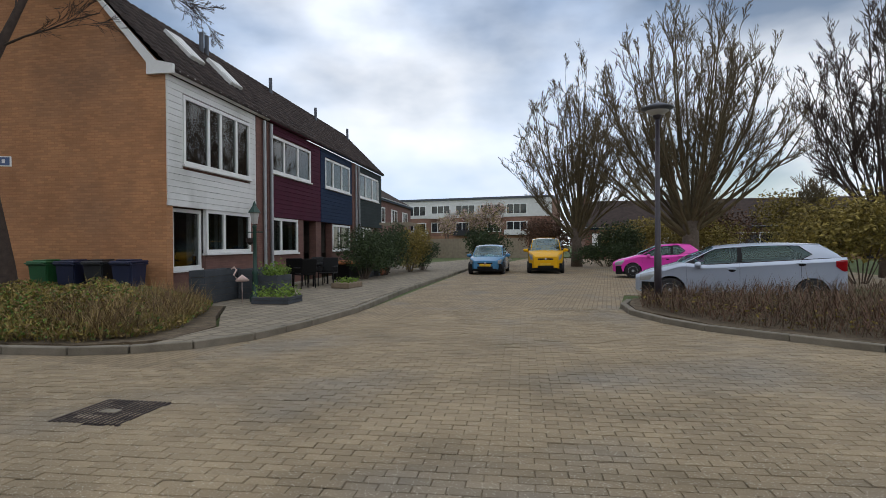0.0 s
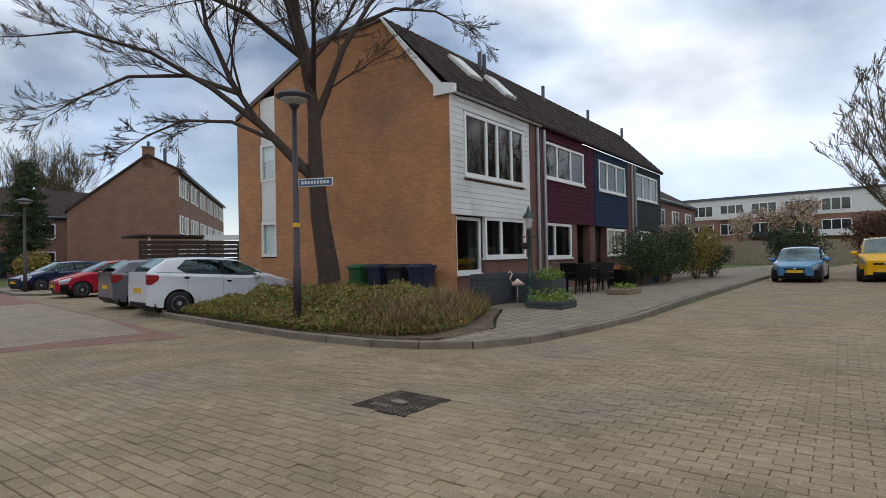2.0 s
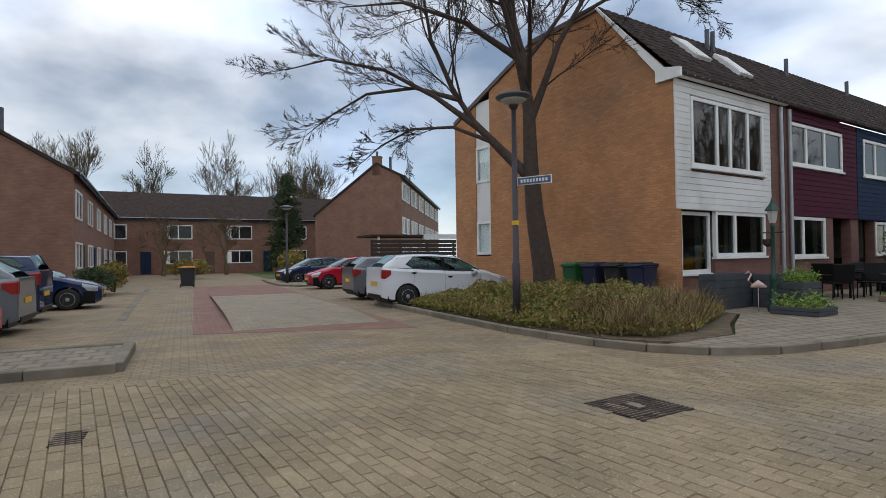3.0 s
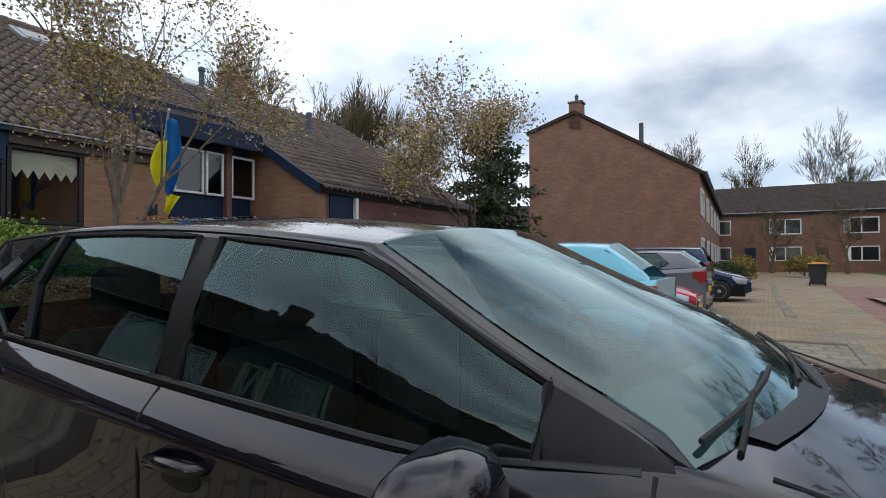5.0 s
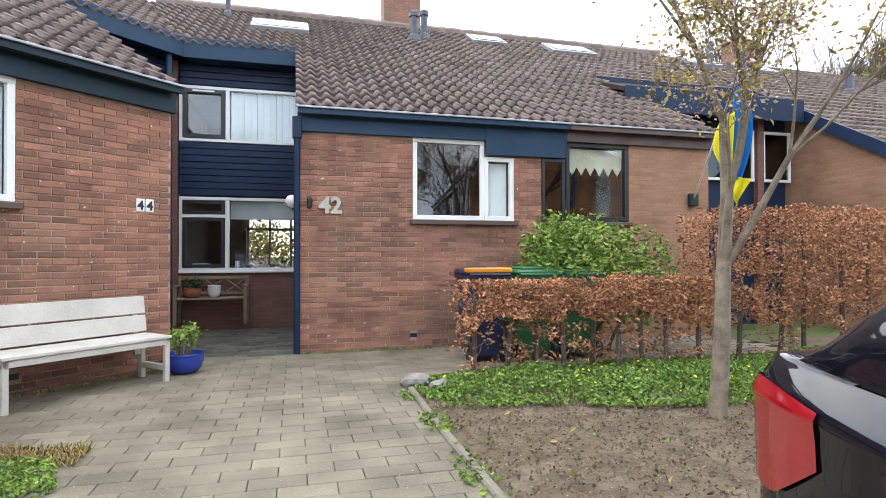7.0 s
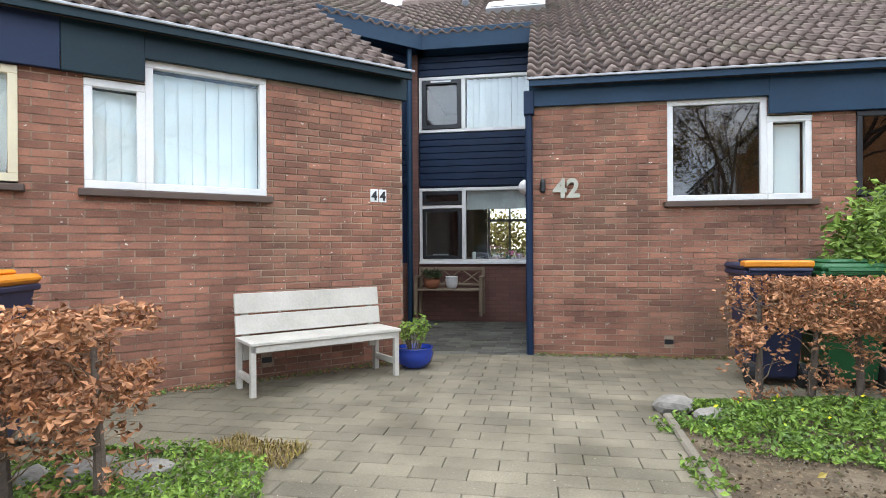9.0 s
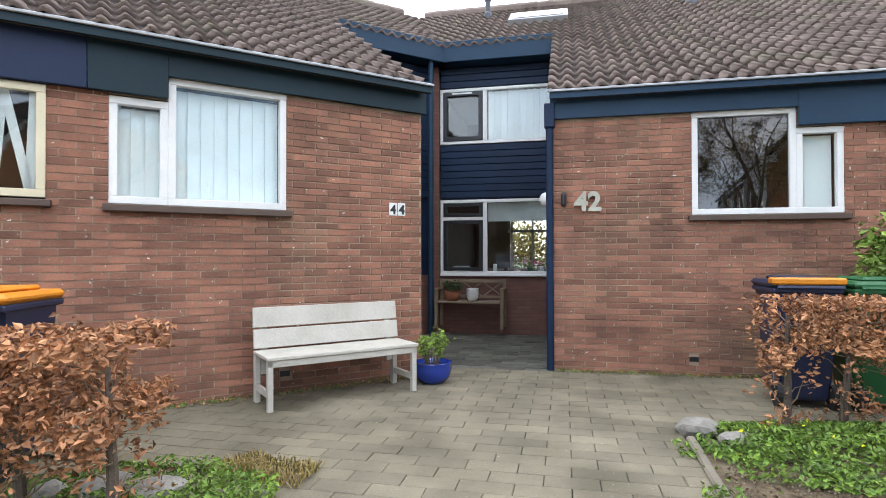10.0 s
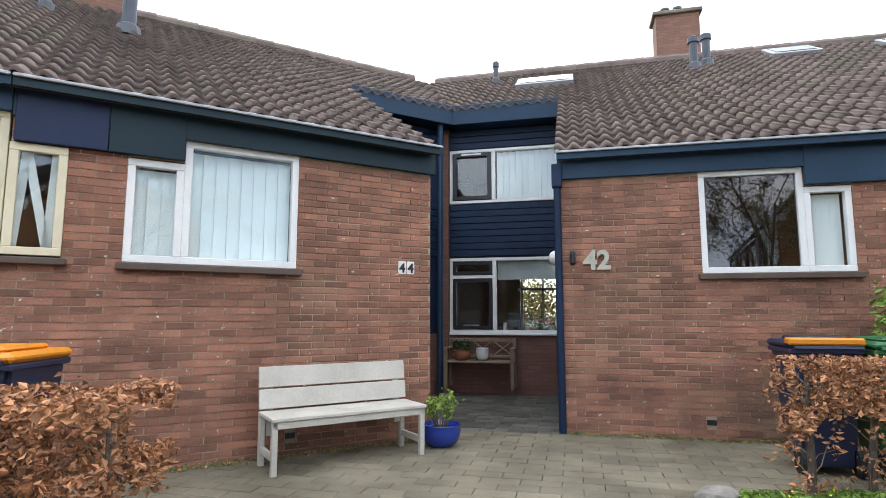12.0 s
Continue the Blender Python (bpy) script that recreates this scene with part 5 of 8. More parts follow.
# ---- far houses ----
M_BLACKG = mat("dark far window glass", (0.02, 0.024, 0.028), rough=0.06, bump=0, spec=0.8)
def row_house(label, m, width, n, depth, eave, ridge, wall, face_windows, ridge_at=0.5, back_eave=None, gable_side=None, group="far houses", chim=True):
    """A plain terrace far off: x along the front, y into it; windows and doors on the front."""
    h = thing("row_of_houses", m, label, "house", group=group)
    be = back_eave or eave
    L = width * n
    rd = depth * ridge_at
    bm = bmesh.new()
    bm_box(bm, 0.22, L - 0.22, 0, 0.25, -0.3, eave)
    bm_box(bm, 0.22, L - 0.22, depth - 0.25, depth, -0.3, be)
    for x in (0, L - 0.22):
        bm_prism(bm, [(0, -0.3), (depth, -0.3), (depth, be), (rd, ridge - 0.05), (0, eave)], x, x + 0.22, "x")
    part("wall", bm, wall, h)
    bm = bmesh.new()
    bm_prism(bm, [(-0.2, eave - 0.1), (rd, ridge), (depth + 0.12, be - 0.1), (depth + 0.12, be + 0.08), (rd, ridge + 0.18), (-0.2, eave + 0.08)], -0.12, L + 0.12, "x")
    part("roof", bm, M_TILEDK, h, "dark tiled roof")
    part("fascia", box(0, L, -0.27, -0.21, eave - 0.15, eave + 0.08), M_NAVY, h)
    part("gutter", box(-0.05, L + 0.05, -0.35, -0.275, eave + 0.0, eave + 0.08), M_ZINC, h)
    if chim:
        c = part("chimney", box(0.0, 0.7, rd - 0.35, rd + 0.35, ridge - 0.9, ridge + 0.62, bevel=0.02), wall, h)
        part("chimney_cap", box(-0.05, 0.75, rd - 0.4, rd + 0.4, ridge + 0.62, ridge + 0.70), M_KERB, c)
        part("chimney_pot", lathe([(0.1, 0), (0.1, 0.3), (0.13, 0.32), (0.05, 0.45)], 8), M_LEAD, c, m=Matrix.Translation((0.35, rd, ridge + 0.70)))
        part("roof_vent", tube([(0.35, rd * 0.45, ridge - 2), (0.35, rd * 0.45, eave + (ridge - eave) * 0.45 + 1.2)], 0.12, 8), M_LEAD, h)
    for i in range(n):
        for x0, x1, z0, z1 in face_windows:
            w = new("window")
            w.parent = h
            xa, xb = i * width + x0, i * width + x1
            bm = bmesh.new()
            for q in ((xa, xb, z0, z0 + 0.1), (xa, xb, z1 - 0.1, z1), (xa, xa + 0.1, z0 + 0.1, z1 - 0.1), (xb - 0.1, xb, z0 + 0.1, z1 - 0.1), ((xa + xb) / 2 - 0.05, (xa + xb) / 2 + 0.05, z0 + 0.1, z1 - 0.1)):
                bm_box(bm, q[0], q[1], -0.06, -0.002, q[2], q[3])
            part("window_frame", bm, M_WHITE, w)
            part("pane", box(xa + 0.1, xb - 0.1, -0.02, -0.004, z0 + 0.1, z1 - 0.1), M_BLACKG, w)
            part("curtain", box(xa + 0.12, xa + 0.5, -0.028, -0.022, z0 + 0.12, z1 - 0.12), M_BLIND, w)
        dd = part("door", box(i * width + width - 1.5, i * width + width - 0.6, -0.05, -0.002, 0, 2.1), M_NAVY if i % 2 else M_BROWNP, h)
    return h


FW = [(0.5, 3.0, 3.3, 4.7), (0.5, 3.0, 0.9, 2.2)]
FWU = [(0.4, 2.2, 6.0, 7.5), (2.8, 4.4, 6.0, 7.5), (0.4, 2.2, 3.2, 4.6), (2.8, 4.4, 3.2, 4.6), (0.4, 4.4, 0.6, 2.2)]


def facing(px, py, dx, dy):
    """A pose whose x runs along (dx, dy) from the point; y then points to the left of it."""
    return Matrix.Translation((px, py, 0)) @ Matrix.Rotation(math.atan2(dy, dx), 4, "Z")


# gable beyond the cars: high eave away from the street, long slope towards it
row_house("tall brown brick house row with chimney on the gable", facing(30.0, -5.95, 1, 0.04), 5.4, 6, 8.75, 5.35, 9.05, M_BRICKFAR, FW, ridge_at=0.70, back_eave=8.25)
# its mirror across the street
row_house("tall brown brick house row with stepped gable and white gutter", facing(42.0, -26.7, 0.87, -0.5), 5.4, 6, 7.2, 7.9, 8.9, M_BRICKFAR, FWU, ridge_at=0.28, back_eave=4.8)
# the row that closes the street
row_house("brown brick terrace closing the street", facing(58, 14, 0.05, -1), 5.6, 9, 8, 5.3, 8.0, M_BRICKFAR, FW)
row_house("brown brick terrace beside the closing row", facing(62, 26, 0.4, -1), 5.6, 2, 8, 5.3, 8.0, M_BRICKFAR, FW, chim=False)
# the next block down the northern street
row_house("terrace block further down the street", facing(17.3, -49.5, 0.148, -0.989), 5.0, 4, 9, 5.4, 8.0, M_BRICKDK, FW, chim=False)
# low houses east of the street
row_house("low brown houses behind the parked cars", facing(1, -62, -1, -0.1), 6.0, 4, 8, 2.7, 5.2, M_BRICKFAR, [(0.6, 4.2, 0.9, 2.2)])
# houses behind the walker, across the street from the court
row_house("brick terrace on the east side", facing(-24, -4, -0.15, -1) @ Matrix.Rotation(math.pi, 4, "Z") @ Matrix.Translation((-5, 0, 0)), 5.4, 4, 8, 5.4, 8.2, M_BRICKFAR, FW)


def flats():
    """White three-storey flats that end the view to the north."""
    m = facing(33, -96, -1, 0.05)
    h = thing("apartment_building", m, "brown and white three-storey flats with balconies and flat roof", "building")
    part("wall", box(-2, 26, 0.0, 9, -0.3, 8.3), M_BRICKFAR, h)
    part("white_band", box(-2, 26, -0.06, -0.002, 5.5, 8.29), M_CONCW, h)
    part("roof", box(-2.2, 26.2, -0.3, 9.2, 8.3, 8.6), M_LEAD, h)
    part("plinth", box(-2, 26, -0.08, -0.002, 0, 2.6), M_BRICK40, h)
    for i in range(6):
        for z0 in (3.2, 5.9):
            w = new("window")
            w.parent = h
            xa = i * 4.1 - 1.4
            part("window_frame", box(xa, xa + 3.2, -0.09, -0.002, z0, z0 + 1.6), M_WHITE, w)
            for k in range(3):
                part("pane", box(xa + 0.1 + k * 1.03, xa + 1.0 + k * 1.03, -0.11, -0.092, z0 + 0.1, z0 + 1.5), M_BLACKG, w)
        b = part("balcony", box(i * 4.1 - 1.5, i * 4.1 + 2.2, -1.3, -0.12, 2.7 if i % 2 else 5.4, 3.5 if i % 2 else 6.2), M_CONCW if i % 3 else M_BLACKP, h)


flats()

# ---- cars ----
def car(label, m, colour, L=3.97, W=1.68, H=1.46, kind="hatch", hero=False, plate_front=True, group="parked cars"):
    """A car with its nose along +y: body, bonnet, greenhouse, panes, wheels, lamps, mirrors."""
    e = thing("car", m, label, "car", group=group)
    hl, hw = L / 2, W / 2
    belt, roof = 0.60 * H, H
    wr = 0.30
    yf, yr = hl - 0.80, -hl + 0.68            # axles
    if kind == "van":
        A, B, C, D = hl - 0.55, hl - 1.15, -hl + 0.2, -hl + 0.04
    elif kind == "sedan":
        A, B, C, D = hl - 1.15, hl - 1.85, -hl + 1.5, -hl + 0.75
    else:
        A, B, C, D = hl - 0.93, hl - 1.70, -hl + 0.47, -hl + 0.08
    nose = 0.44 * H

    def shoulder(y):
        cowl = 0.085 * math.exp(-((y - A + 0.12) / 0.32) ** 2) if kind == "hatch" else 0.0
        if y > A:
            u = (y - A) / (hl - A)
            return belt - 0.03 + cowl - (belt - 0.03 - nose) * (0.45 * u + 0.55 * u ** 3)
        if kind == "sedan" and y < D:
            return belt + 0.062 * (A - D) - 0.05 * ((D - y) / (D + hl))
        return belt - 0.03 + cowl + 0.02 * min(1, (A - y) / 0.3) + 0.065 * (A - y)

    def half(y):
        u = abs(y) / hl
        return hw * (1 - (0.36 * u ** 5 if y > 0 else 0.17 * u ** 7) - 0.03 * u ** 2)

    def bottom(y):
        b = 0.19 + 0.10 * (abs(y) / hl) ** 8
        for yw in (yf, yr):
            d = abs(y - yw)
            if d < wr + 0.05:
                b = max(b, wr + math.sqrt((wr + 0.05) ** 2 - d * d))
        return b

    ys = sorted({round(v, 4) for v in [-hl + L * i / 30 for i in range(31)] + [yw + (wr + 0.05) * math.sin(a) for yw in (yf, yr) for a in [radians(10 * k) for k in range(-9, 10)]] + [-hl + 0.02, hl - 0.02, -hl + 0.06, hl - 0.06] if -hl <= v <= hl})
    CREASE = 0.078                             # the shoulder line runs this far under the panes

    def fs(y):
        zb, zs = bottom(y), shoulder(y)
        fc = max(0.3, (zs - CREASE - zb) / (zs - zb))
        return [0.0, 0.2 * fc, 0.45 * fc, 0.7 * fc, 0.86 * fc, fc - 0.018, fc - 0.004, fc + 0.008, fc + (1 - fc) * 0.4, fc + (1 - fc) * 0.75, fc + (1 - fc) * 0.93, 1.0]

    def side(y, f, s, off=0.0):
        """A point on the flank: f from sill to shoulder; under the crease it leans in, over it it slopes up to the glass."""
        zb, zs = bottom(y), shoulder(y)
        z = zb + (zs - zb) * f
        zc = zs - CREASE
        w = half(y)
        if z > zc:
            u = (z - zc) / CREASE
            w -= CREASE * (0.50 * u + 0.30 * u * u)
        else:
            d = zc - z
            w -= 0.010 * (1 - math.exp(-d / 0.05)) + 0.02 * max(0.0, (0.42 - z) / 0.25)
            w += 0.008 * math.exp(-((z - 0.40) / 0.07) ** 2)
        return Vector((s * (w + off), y, z))

    def deck(y, t, off=0.0):
        """A point on bonnet or boot: t from -1 to 1 across."""
        z = shoulder(y)
        w = side(y, 1.0, 1).x
        return Vector((w * t, y, z + 0.045 * (1 - t * t) * min(1, 1.2 * (1 - (abs(y) / hl) ** 10)) + off))

    bm = bmesh.new()
    ts = (-1, -0.93, -0.8, -0.45, 0, 0.45, 0.8, 0.93, 1)
    prev = None
    for y in ys:
        levels = fs(y)
        row = [bm.verts.new(side(y, f, -1)) for f in levels] + [bm.verts.new(deck(y, t)) for t in ts[1:-1]] + [bm.verts.new(side(y, f, 1)) for f in reversed(levels)]
        if prev:
            open_top = D + 0.1 < last < A - 0.27 and D + 0.1 < y < A - 0.27
            for k in range(len(row) - 1):
                if open_top and len(levels) - 1 <= k < len(row) - len(levels):
                    continue
                bm.faces.new((prev[k], prev[k + 1], row[k + 1], row[k]))
        else:
            first = row
        prev, last = row, y
    bm.faces.new(first)
    bm.faces.new(prev[::-1])
    bmesh.ops.recalc_face_normals(bm, faces=bm.faces[:])
    for f in bm.faces:
        f.smooth = len(f.verts) < 5
    part("body", bm, colour, e)
    part("underbody", box(-hw * 0.86, hw * 0.86, -hl * 0.93, hl * 0.93, 0.16, 0.5), M_TRIM, e)

    # greenhouse
    def ends(t):
        """Foot and head of the windscreen, which curves back towards its sides."""
        return A - 0.19 * t * t, B - 0.05 * t * t

    def crown(y, bt):
        u = max(0.0, min(1.0, (y - C) / (bt - C)))
        return H * (0.904 + 0.035 * math.sin(math.pi * min(1, 0.15 + 0.75 * u)) - 0.03 * u ** 3)

    def roof_z(y, t=1.0):
        at, bt = ends(t)
        if y > bt:
            u = max(0.0, (at - y) / (at - bt))
            return shoulder(y) + (crown(bt, bt) - shoulder(y)) * u ** 0.95
        if y < C:
            u = max(0.0, (y - D) / (C - D))
            return shoulder(y) + (crown(C, bt) - shoulder(y)) * u ** 0.8
        return crown(y, bt)

    def gside(y, v, s, off=0.0):
        zb, zr = shoulder(y), roof_z(y)
        wb = side(y, 1.0, 1).x - 0.012
        wt = wb - 0.26 * (zr - zb) - 0.05 * v * v
        return Vector((s * (wb + (wt - wb) * v + off), y, zb + (zr - zb) * v))

    def gtop(y, t, off=0.0):
        at, bt = ends(t)
        if y > B:
            yy = bt + (at - bt) * (y - B) / (A - B)
        elif y > C:
            yy = C + (bt - C) * (y - C) / (B - C)
        else:
            yy = y
        zt = roof_z(yy, t)
        edge = gside(min(yy, ends(1.0)[0] - 0.001), 1.0, 1).x if yy <= ends(1.0)[0] else side(yy, 1.0, 1).x - 0.012
        q = max(0.0, min(1.0, (at - yy) / 0.5))
        lift = (0.055 * (1 - abs(t) ** 2.6)) * q + 0.04 * (1 - t * t) * (1 - q)
        return Vector((edge * t, yy, zt + lift + off))

    gys = sorted({*[D + (A - D) * i / 30 for i in range(31)], B, C})
    # roof skin with pillars and rails; glass patches lie in their own parts
    pil = B - 0.57 if kind != "van" else B - 0.8
    posts = [(pil - 0.045, pil + 0.045)]
    win_front = (pil + 0.045, A - 0.40)
    win_rear = (C - 0.02, pil - 0.045)

    def rear_edge(v):
        """Rear edge of the side glass: it comes to a point a third of the way up."""
        tip = C + (0.195 if kind == "hatch" else 0.06)
        return tip + (0.20 * (0.36 - v) / 0.31 if v < 0.36 else 0.24 * (v - 0.36) / 0.57)

    def strip(name, fn, pa, pb, us, material, flip=False, label=""):
        b2 = bmesh.new()
        rows = []
        for y in pa:
            rows.append([b2.verts.new(fn(y, u)) for u in us])
        for r0, r1 in zip(rows, rows[1:]):
            for k in range(len(us) - 1):
                try:
                    b2.faces.new((r0[k], r0[k + 1], r1[k + 1], r1[k]))
                except ValueError:
                    pass
        bmesh.ops.recalc_face_normals(b2, faces=b2.faces[:])
        return part(name, b2, material, e, label, smooth=True)

    tops = [y for y in gys if C <= y <= B]
    def skin(y, k):
        """The roof from rail to rail in one sweep, rounded over its edges."""
        if abs(k) > 1:
            return gside(gtop(y, 1.0).y, 1.0 - (abs(k) - 1), -1 if k < 0 else 1)
        return gtop(y, k)

    sweep = (1.0, 0.97, 0.92, 0.8, 0.5)
    strip("roof", skin, tops, None, (-1.07, -1.035, *[-t for t in sweep], 0, *sweep[::-1], 1.035, 1.07), colour)
    wsy = [B + (A - B) * i / 14 for i in range(15)]
    strip("windscreen", lambda y, t: gtop(y, t, 0.004), wsy, None, (-0.96, -0.9, -0.82, -0.7, -0.55, -0.35, 0, 0.35, 0.55, 0.7, 0.82, 0.9, 0.96), M_SCREEN)
    rwy = [D + (C - D) * i / 6 for i in range(7)]
    strip("rear_window", lambda y, t: gtop(y, t, 0.004), rwy[1:], None, (-0.84, -0.4, 0, 0.4, 0.84), M_CARGLASS)
    for s in (-1, 1):
        strip("a_pillar", lambda y, t: gtop(y, t), wsy, None, tuple(sorted((s * 0.96, s * 1.0))), colour)
        strip("c_pillar_top", lambda y, t: gtop(y, t), rwy, None, tuple(sorted((s * 0.84, s * 1.0))), colour)
        gs = sorted({*[y for y in gys if B - 0.05 <= y < A - 0.20], B - 0.05, A - 0.195})
        strip("a_pillar_rail", lambda y, v: gside(y, v, s), gs, None, (0.93, 0.965, 1.0), colour)
        gs = sorted({*[y for y in gys if y <= C], C})
        strip("c_pillar_rail", lambda y, v: gside(y, v, s), gs, None, (0.93, 0.965, 1.0), colour)
        strip("mirror_corner", lambda y, v: gside(y, v, s, 0.001), [A - 0.40, A - 0.33, A - 0.26, A - 0.195], None, (0.0, 0.5, 0.93), M_TRIM)
        strip("belt_strip", lambda y, v: gside(y, v, s, 0.004), [y for y in gys if D + 0.1 < y < A - 0.20], None, (0.0, 0.05), M_TRIM)
        vs = (0.05, 0.2, 0.36, 0.55, 0.75, 0.93)
        strip("c_pillar", lambda u, v: gside(D + (rear_edge(v) - D) * u, v, s), [i / 8 for i in range(9)], None, (0.0, *vs), colour)
        strip("b_pillar", lambda y, v: gside(y, v, s, 0.005), [posts[0][0], posts[0][1]], None, (0.05, 0.5, 0.93), M_TRIM)
        strip("side_window", lambda y, v: gside(y, v, s, 0.002), [win_front[0] + (win_front[1] - win_front[0]) * i / 10 for i in range(11)], None, (0.05, 0.35, 0.65, 0.93), M_CARGLASS)
        strip("side_window", lambda u, v: gside(rear_edge(v) + (win_rear[1] - rear_edge(v)) * u, v, s, 0.002), [i / 10 for i in range(11)], None, vs, M_CARGLASS)
        # frame line round the panes
        n = 10
        top = [gside(win_front[0] + (win_front[1] - win_front[0]) * i / n, 0.935, s, 0.006) for i in range(n + 1)]
        part("window_seal", bm_tube(bmesh.new(), [gside(win_front[0], 0.05, s, 0.006)] + top + [gside(win_front[1], 0.05, s, 0.006)], 0.009, 5), M_TRIM, e)
        top = [gside(rear_edge(0.93) + (win_rear[1] - rear_edge(0.93)) * i / n, 0.935, s, 0.006) for i in range(n + 1)]
        part("window_seal", bm_tube(bmesh.new(), [gside(rear_edge(v), v, s, 0.006) for v in vs] + top + [gside(win_rear[1], 0.05, s, 0.006)], 0.009, 5), M_TRIM, e)
        low = [rear_edge(0.05) + (A - 0.24 - rear_edge(0.05)) * i / 16 for i in range(17)]
        part("waist_strip", bm_tube(bmesh.new(), [gside(y, 0.045, s, 0.008) for y in low], 0.007, 5), M_SEAL, e)
        if hero:
            # quarter light bar, drip rail
            part("quarter_bar", bm_tube(bmesh.new(), [gside(C + 0.55, 0.06, s, 0.006), gside(C + 0.50, 0.5, s, 0.006), gside(C + 0.52, 0.93, s, 0.006)], 0.017, 6), M_TRIM, e)
            rail = [C + 0.05 + (A - 0.45 - C) * i / 24 for i in range(25)]
            part("drip_rail", bm_tube(bmesh.new(), [gside(y, 0.975, s, 0.003) for y in rail], 0.005, 4), M_SEAL, e)
        for yd in ((pil, A - 0.22, yr + 0.2) if kind != "van" else (pil,)):
            part("door_gap", bm_tube(bmesh.new(), [side(yd, f, s, 0.001) for f in (0.12, 0.4, 0.62, 0.8, 0.92, 1.0)], 0.004, 4), M_BLACK, e)
        for yd in (pil + 0.16, win_rear[0] + 0.42):
            p = side(yd, 0.83, s, 0.010)
            hn = part("door_handle", bm_tube(bmesh.new(), [p + Vector((-s * 0.018, -0.10, -0.004)), p + Vector((s * 0.016, -0.07, 0.004)), p + Vector((s * 0.022, 0.0, 0.008)), p + Vector((s * 0.016, 0.07, 0.006)), p + Vector((-s * 0.018, 0.10, 0.004))], [0.010, 0.015, 0.016, 0.015, 0.010], 8), colour, e, smooth=True)
            part("handle_recess", lathe([(0.05, 0.0), (0.045, 0.003), (0.02, 0.004)], 14), M_TRIM, hn, m=Matrix.Translation(p + Vector((-s * 0.011, 0.0, -0.022))) @ Matrix.Rotation(s * math.pi / 2, 4, "Y") @ Matrix.Diagonal((0.75, 1.5, 1, 1)))
        for f in (0.12,):
            part("sill", bm_tube(bmesh.new(), [side(yr + 0.42 + (yf - yr - 0.84) * i / 6, 0.06, s, 0.004) for i in range(7)], 0.03, 5), M_TRIM, e)
        # mirror
        p = gside(A - 0.50, 0.03, s)
        mb = bmesh.new()
        bmesh.ops.create_uvsphere(mb, u_segments=14, v_segments=9, radius=1)
        for v in mb.verts:
            c = v.co.copy()
            blk = [math.copysign(abs(q) ** 0.72, q) for q in c]
            v.co = Vector((blk[0] * 0.125, blk[1] * (0.11 if c.y > 0 else 0.03), blk[2] * (0.075 if c.z > 0 else 0.085) * (1 - 0.22 * s * c.x))) + p + Vector((s * 0.17, 0, -0.01))
        mi = part("mirror", mb, colour, e, smooth=True)
        part("mirror_glass", lathe([(0.0, 0.0), (0.066, 0.0), (0.068, 0.003)], 16), M_CHROME, mi, m=Matrix.Translation(p + Vector((s * 0.17, -0.0315, -0.012))) @ Matrix.Rotation(math.pi / 2, 4, "X") @ Matrix.Diagonal((1.15, 0.75, 1, 1)))
        part("mirror_arm", bm_tube(bmesh.new(), [p, p + Vector((s * 0.11, 0, 0.0))], 0.022, 6), M_TRIM, mi)
        # lamps
        b2 = bmesh.new()
        rows = []
        for i in range(7):
            y = hl - 0.10 - 0.36 * i / 6
            rows.append([b2.verts.new(side(y, f, s, 0.006)) for f in ((0.60, 0.72, 0.84, 0.94) if i < 5 else (0.72, 0.78, 0.86, 0.94))])
        for r0, r1 in zip(rows, rows[1:]):
            for k in range(3):
                b2.faces.new((r0[k], r0[k + 1], r1[k + 1], r1[k]))
        part("headlight", b2, M_HEAD, e, smooth=True)
        b2 = bmesh.new()
        rows = []
        for y in (-hl + 0.004, -hl + 0.025, -hl + 0.06, -hl + 0.10, -hl + 0.15, -hl + 0.19, -hl + 0.23):
            taper = max(0.0, (y + hl - 0.08) / 0.15)
            lv = fs(y)[3:9]
            rows.append([b2.verts.new(side(y, lv[k] + (lv[4] - lv[k]) * 0.55 * taper, s, 0.014 - 0.009 * taper)) for k in range(6)])
        inner = [b2.verts.new(Vector((v.co.x * 0.88, -hl - 0.008, v.co.z))) for v in rows[0]]
        rows.insert(0, inner)
        for r0, r1 in zip(rows, rows[1:]):
            for k in range(5):
                b2.faces.new((r0[k], r0[k + 1], r1[k + 1], r1[k]))
        bmesh.ops.recalc_face_normals(b2, faces=b2.faces[:])
        part("tail_light", b2, M_TAIL, e, smooth=True)
        for yw in (yf, yr):
            w = new("wheel")
            w.parent = e
            w.matrix_basis = Matrix.Translation((s * (hw - 0.105), yw, wr)) @ Matrix.Rotation(s * math.pi / 2, 4, "Y")
            part("tyre", lathe([(wr - 0.10, -0.09), (wr - 0.03, -0.095), (wr, -0.07), (wr, 0.07), (wr - 0.03, 0.095), (wr - 0.10, 0.09)], 28), M_BLACK, w, smooth=True)
            rb = lathe([(wr - 0.095, 0.05), (wr - 0.095, 0.085), (wr - 0.12, 0.092), (wr - 0.125, 0.06)], 24)
            for k in range(5):
                a = 2 * math.pi * k / 5
                bm_box(rb, -0.028, 0.028, 0.03, wr - 0.11, 0.06, 0.085, bevel=0.006, m=Matrix.Rotation(a, 4, "Z"))
            lathe([(0.055, 0.055), (0.055, 0.09), (0.03, 0.096)], 12, rb)
            part("rim", rb, M_RIM, w)
    # ends
    part("front_grille", box(-hw * 0.42, hw * 0.42, hl - 0.035, hl + 0.006, 0.28, 0.40, bevel=0.01), M_TRIM, e)
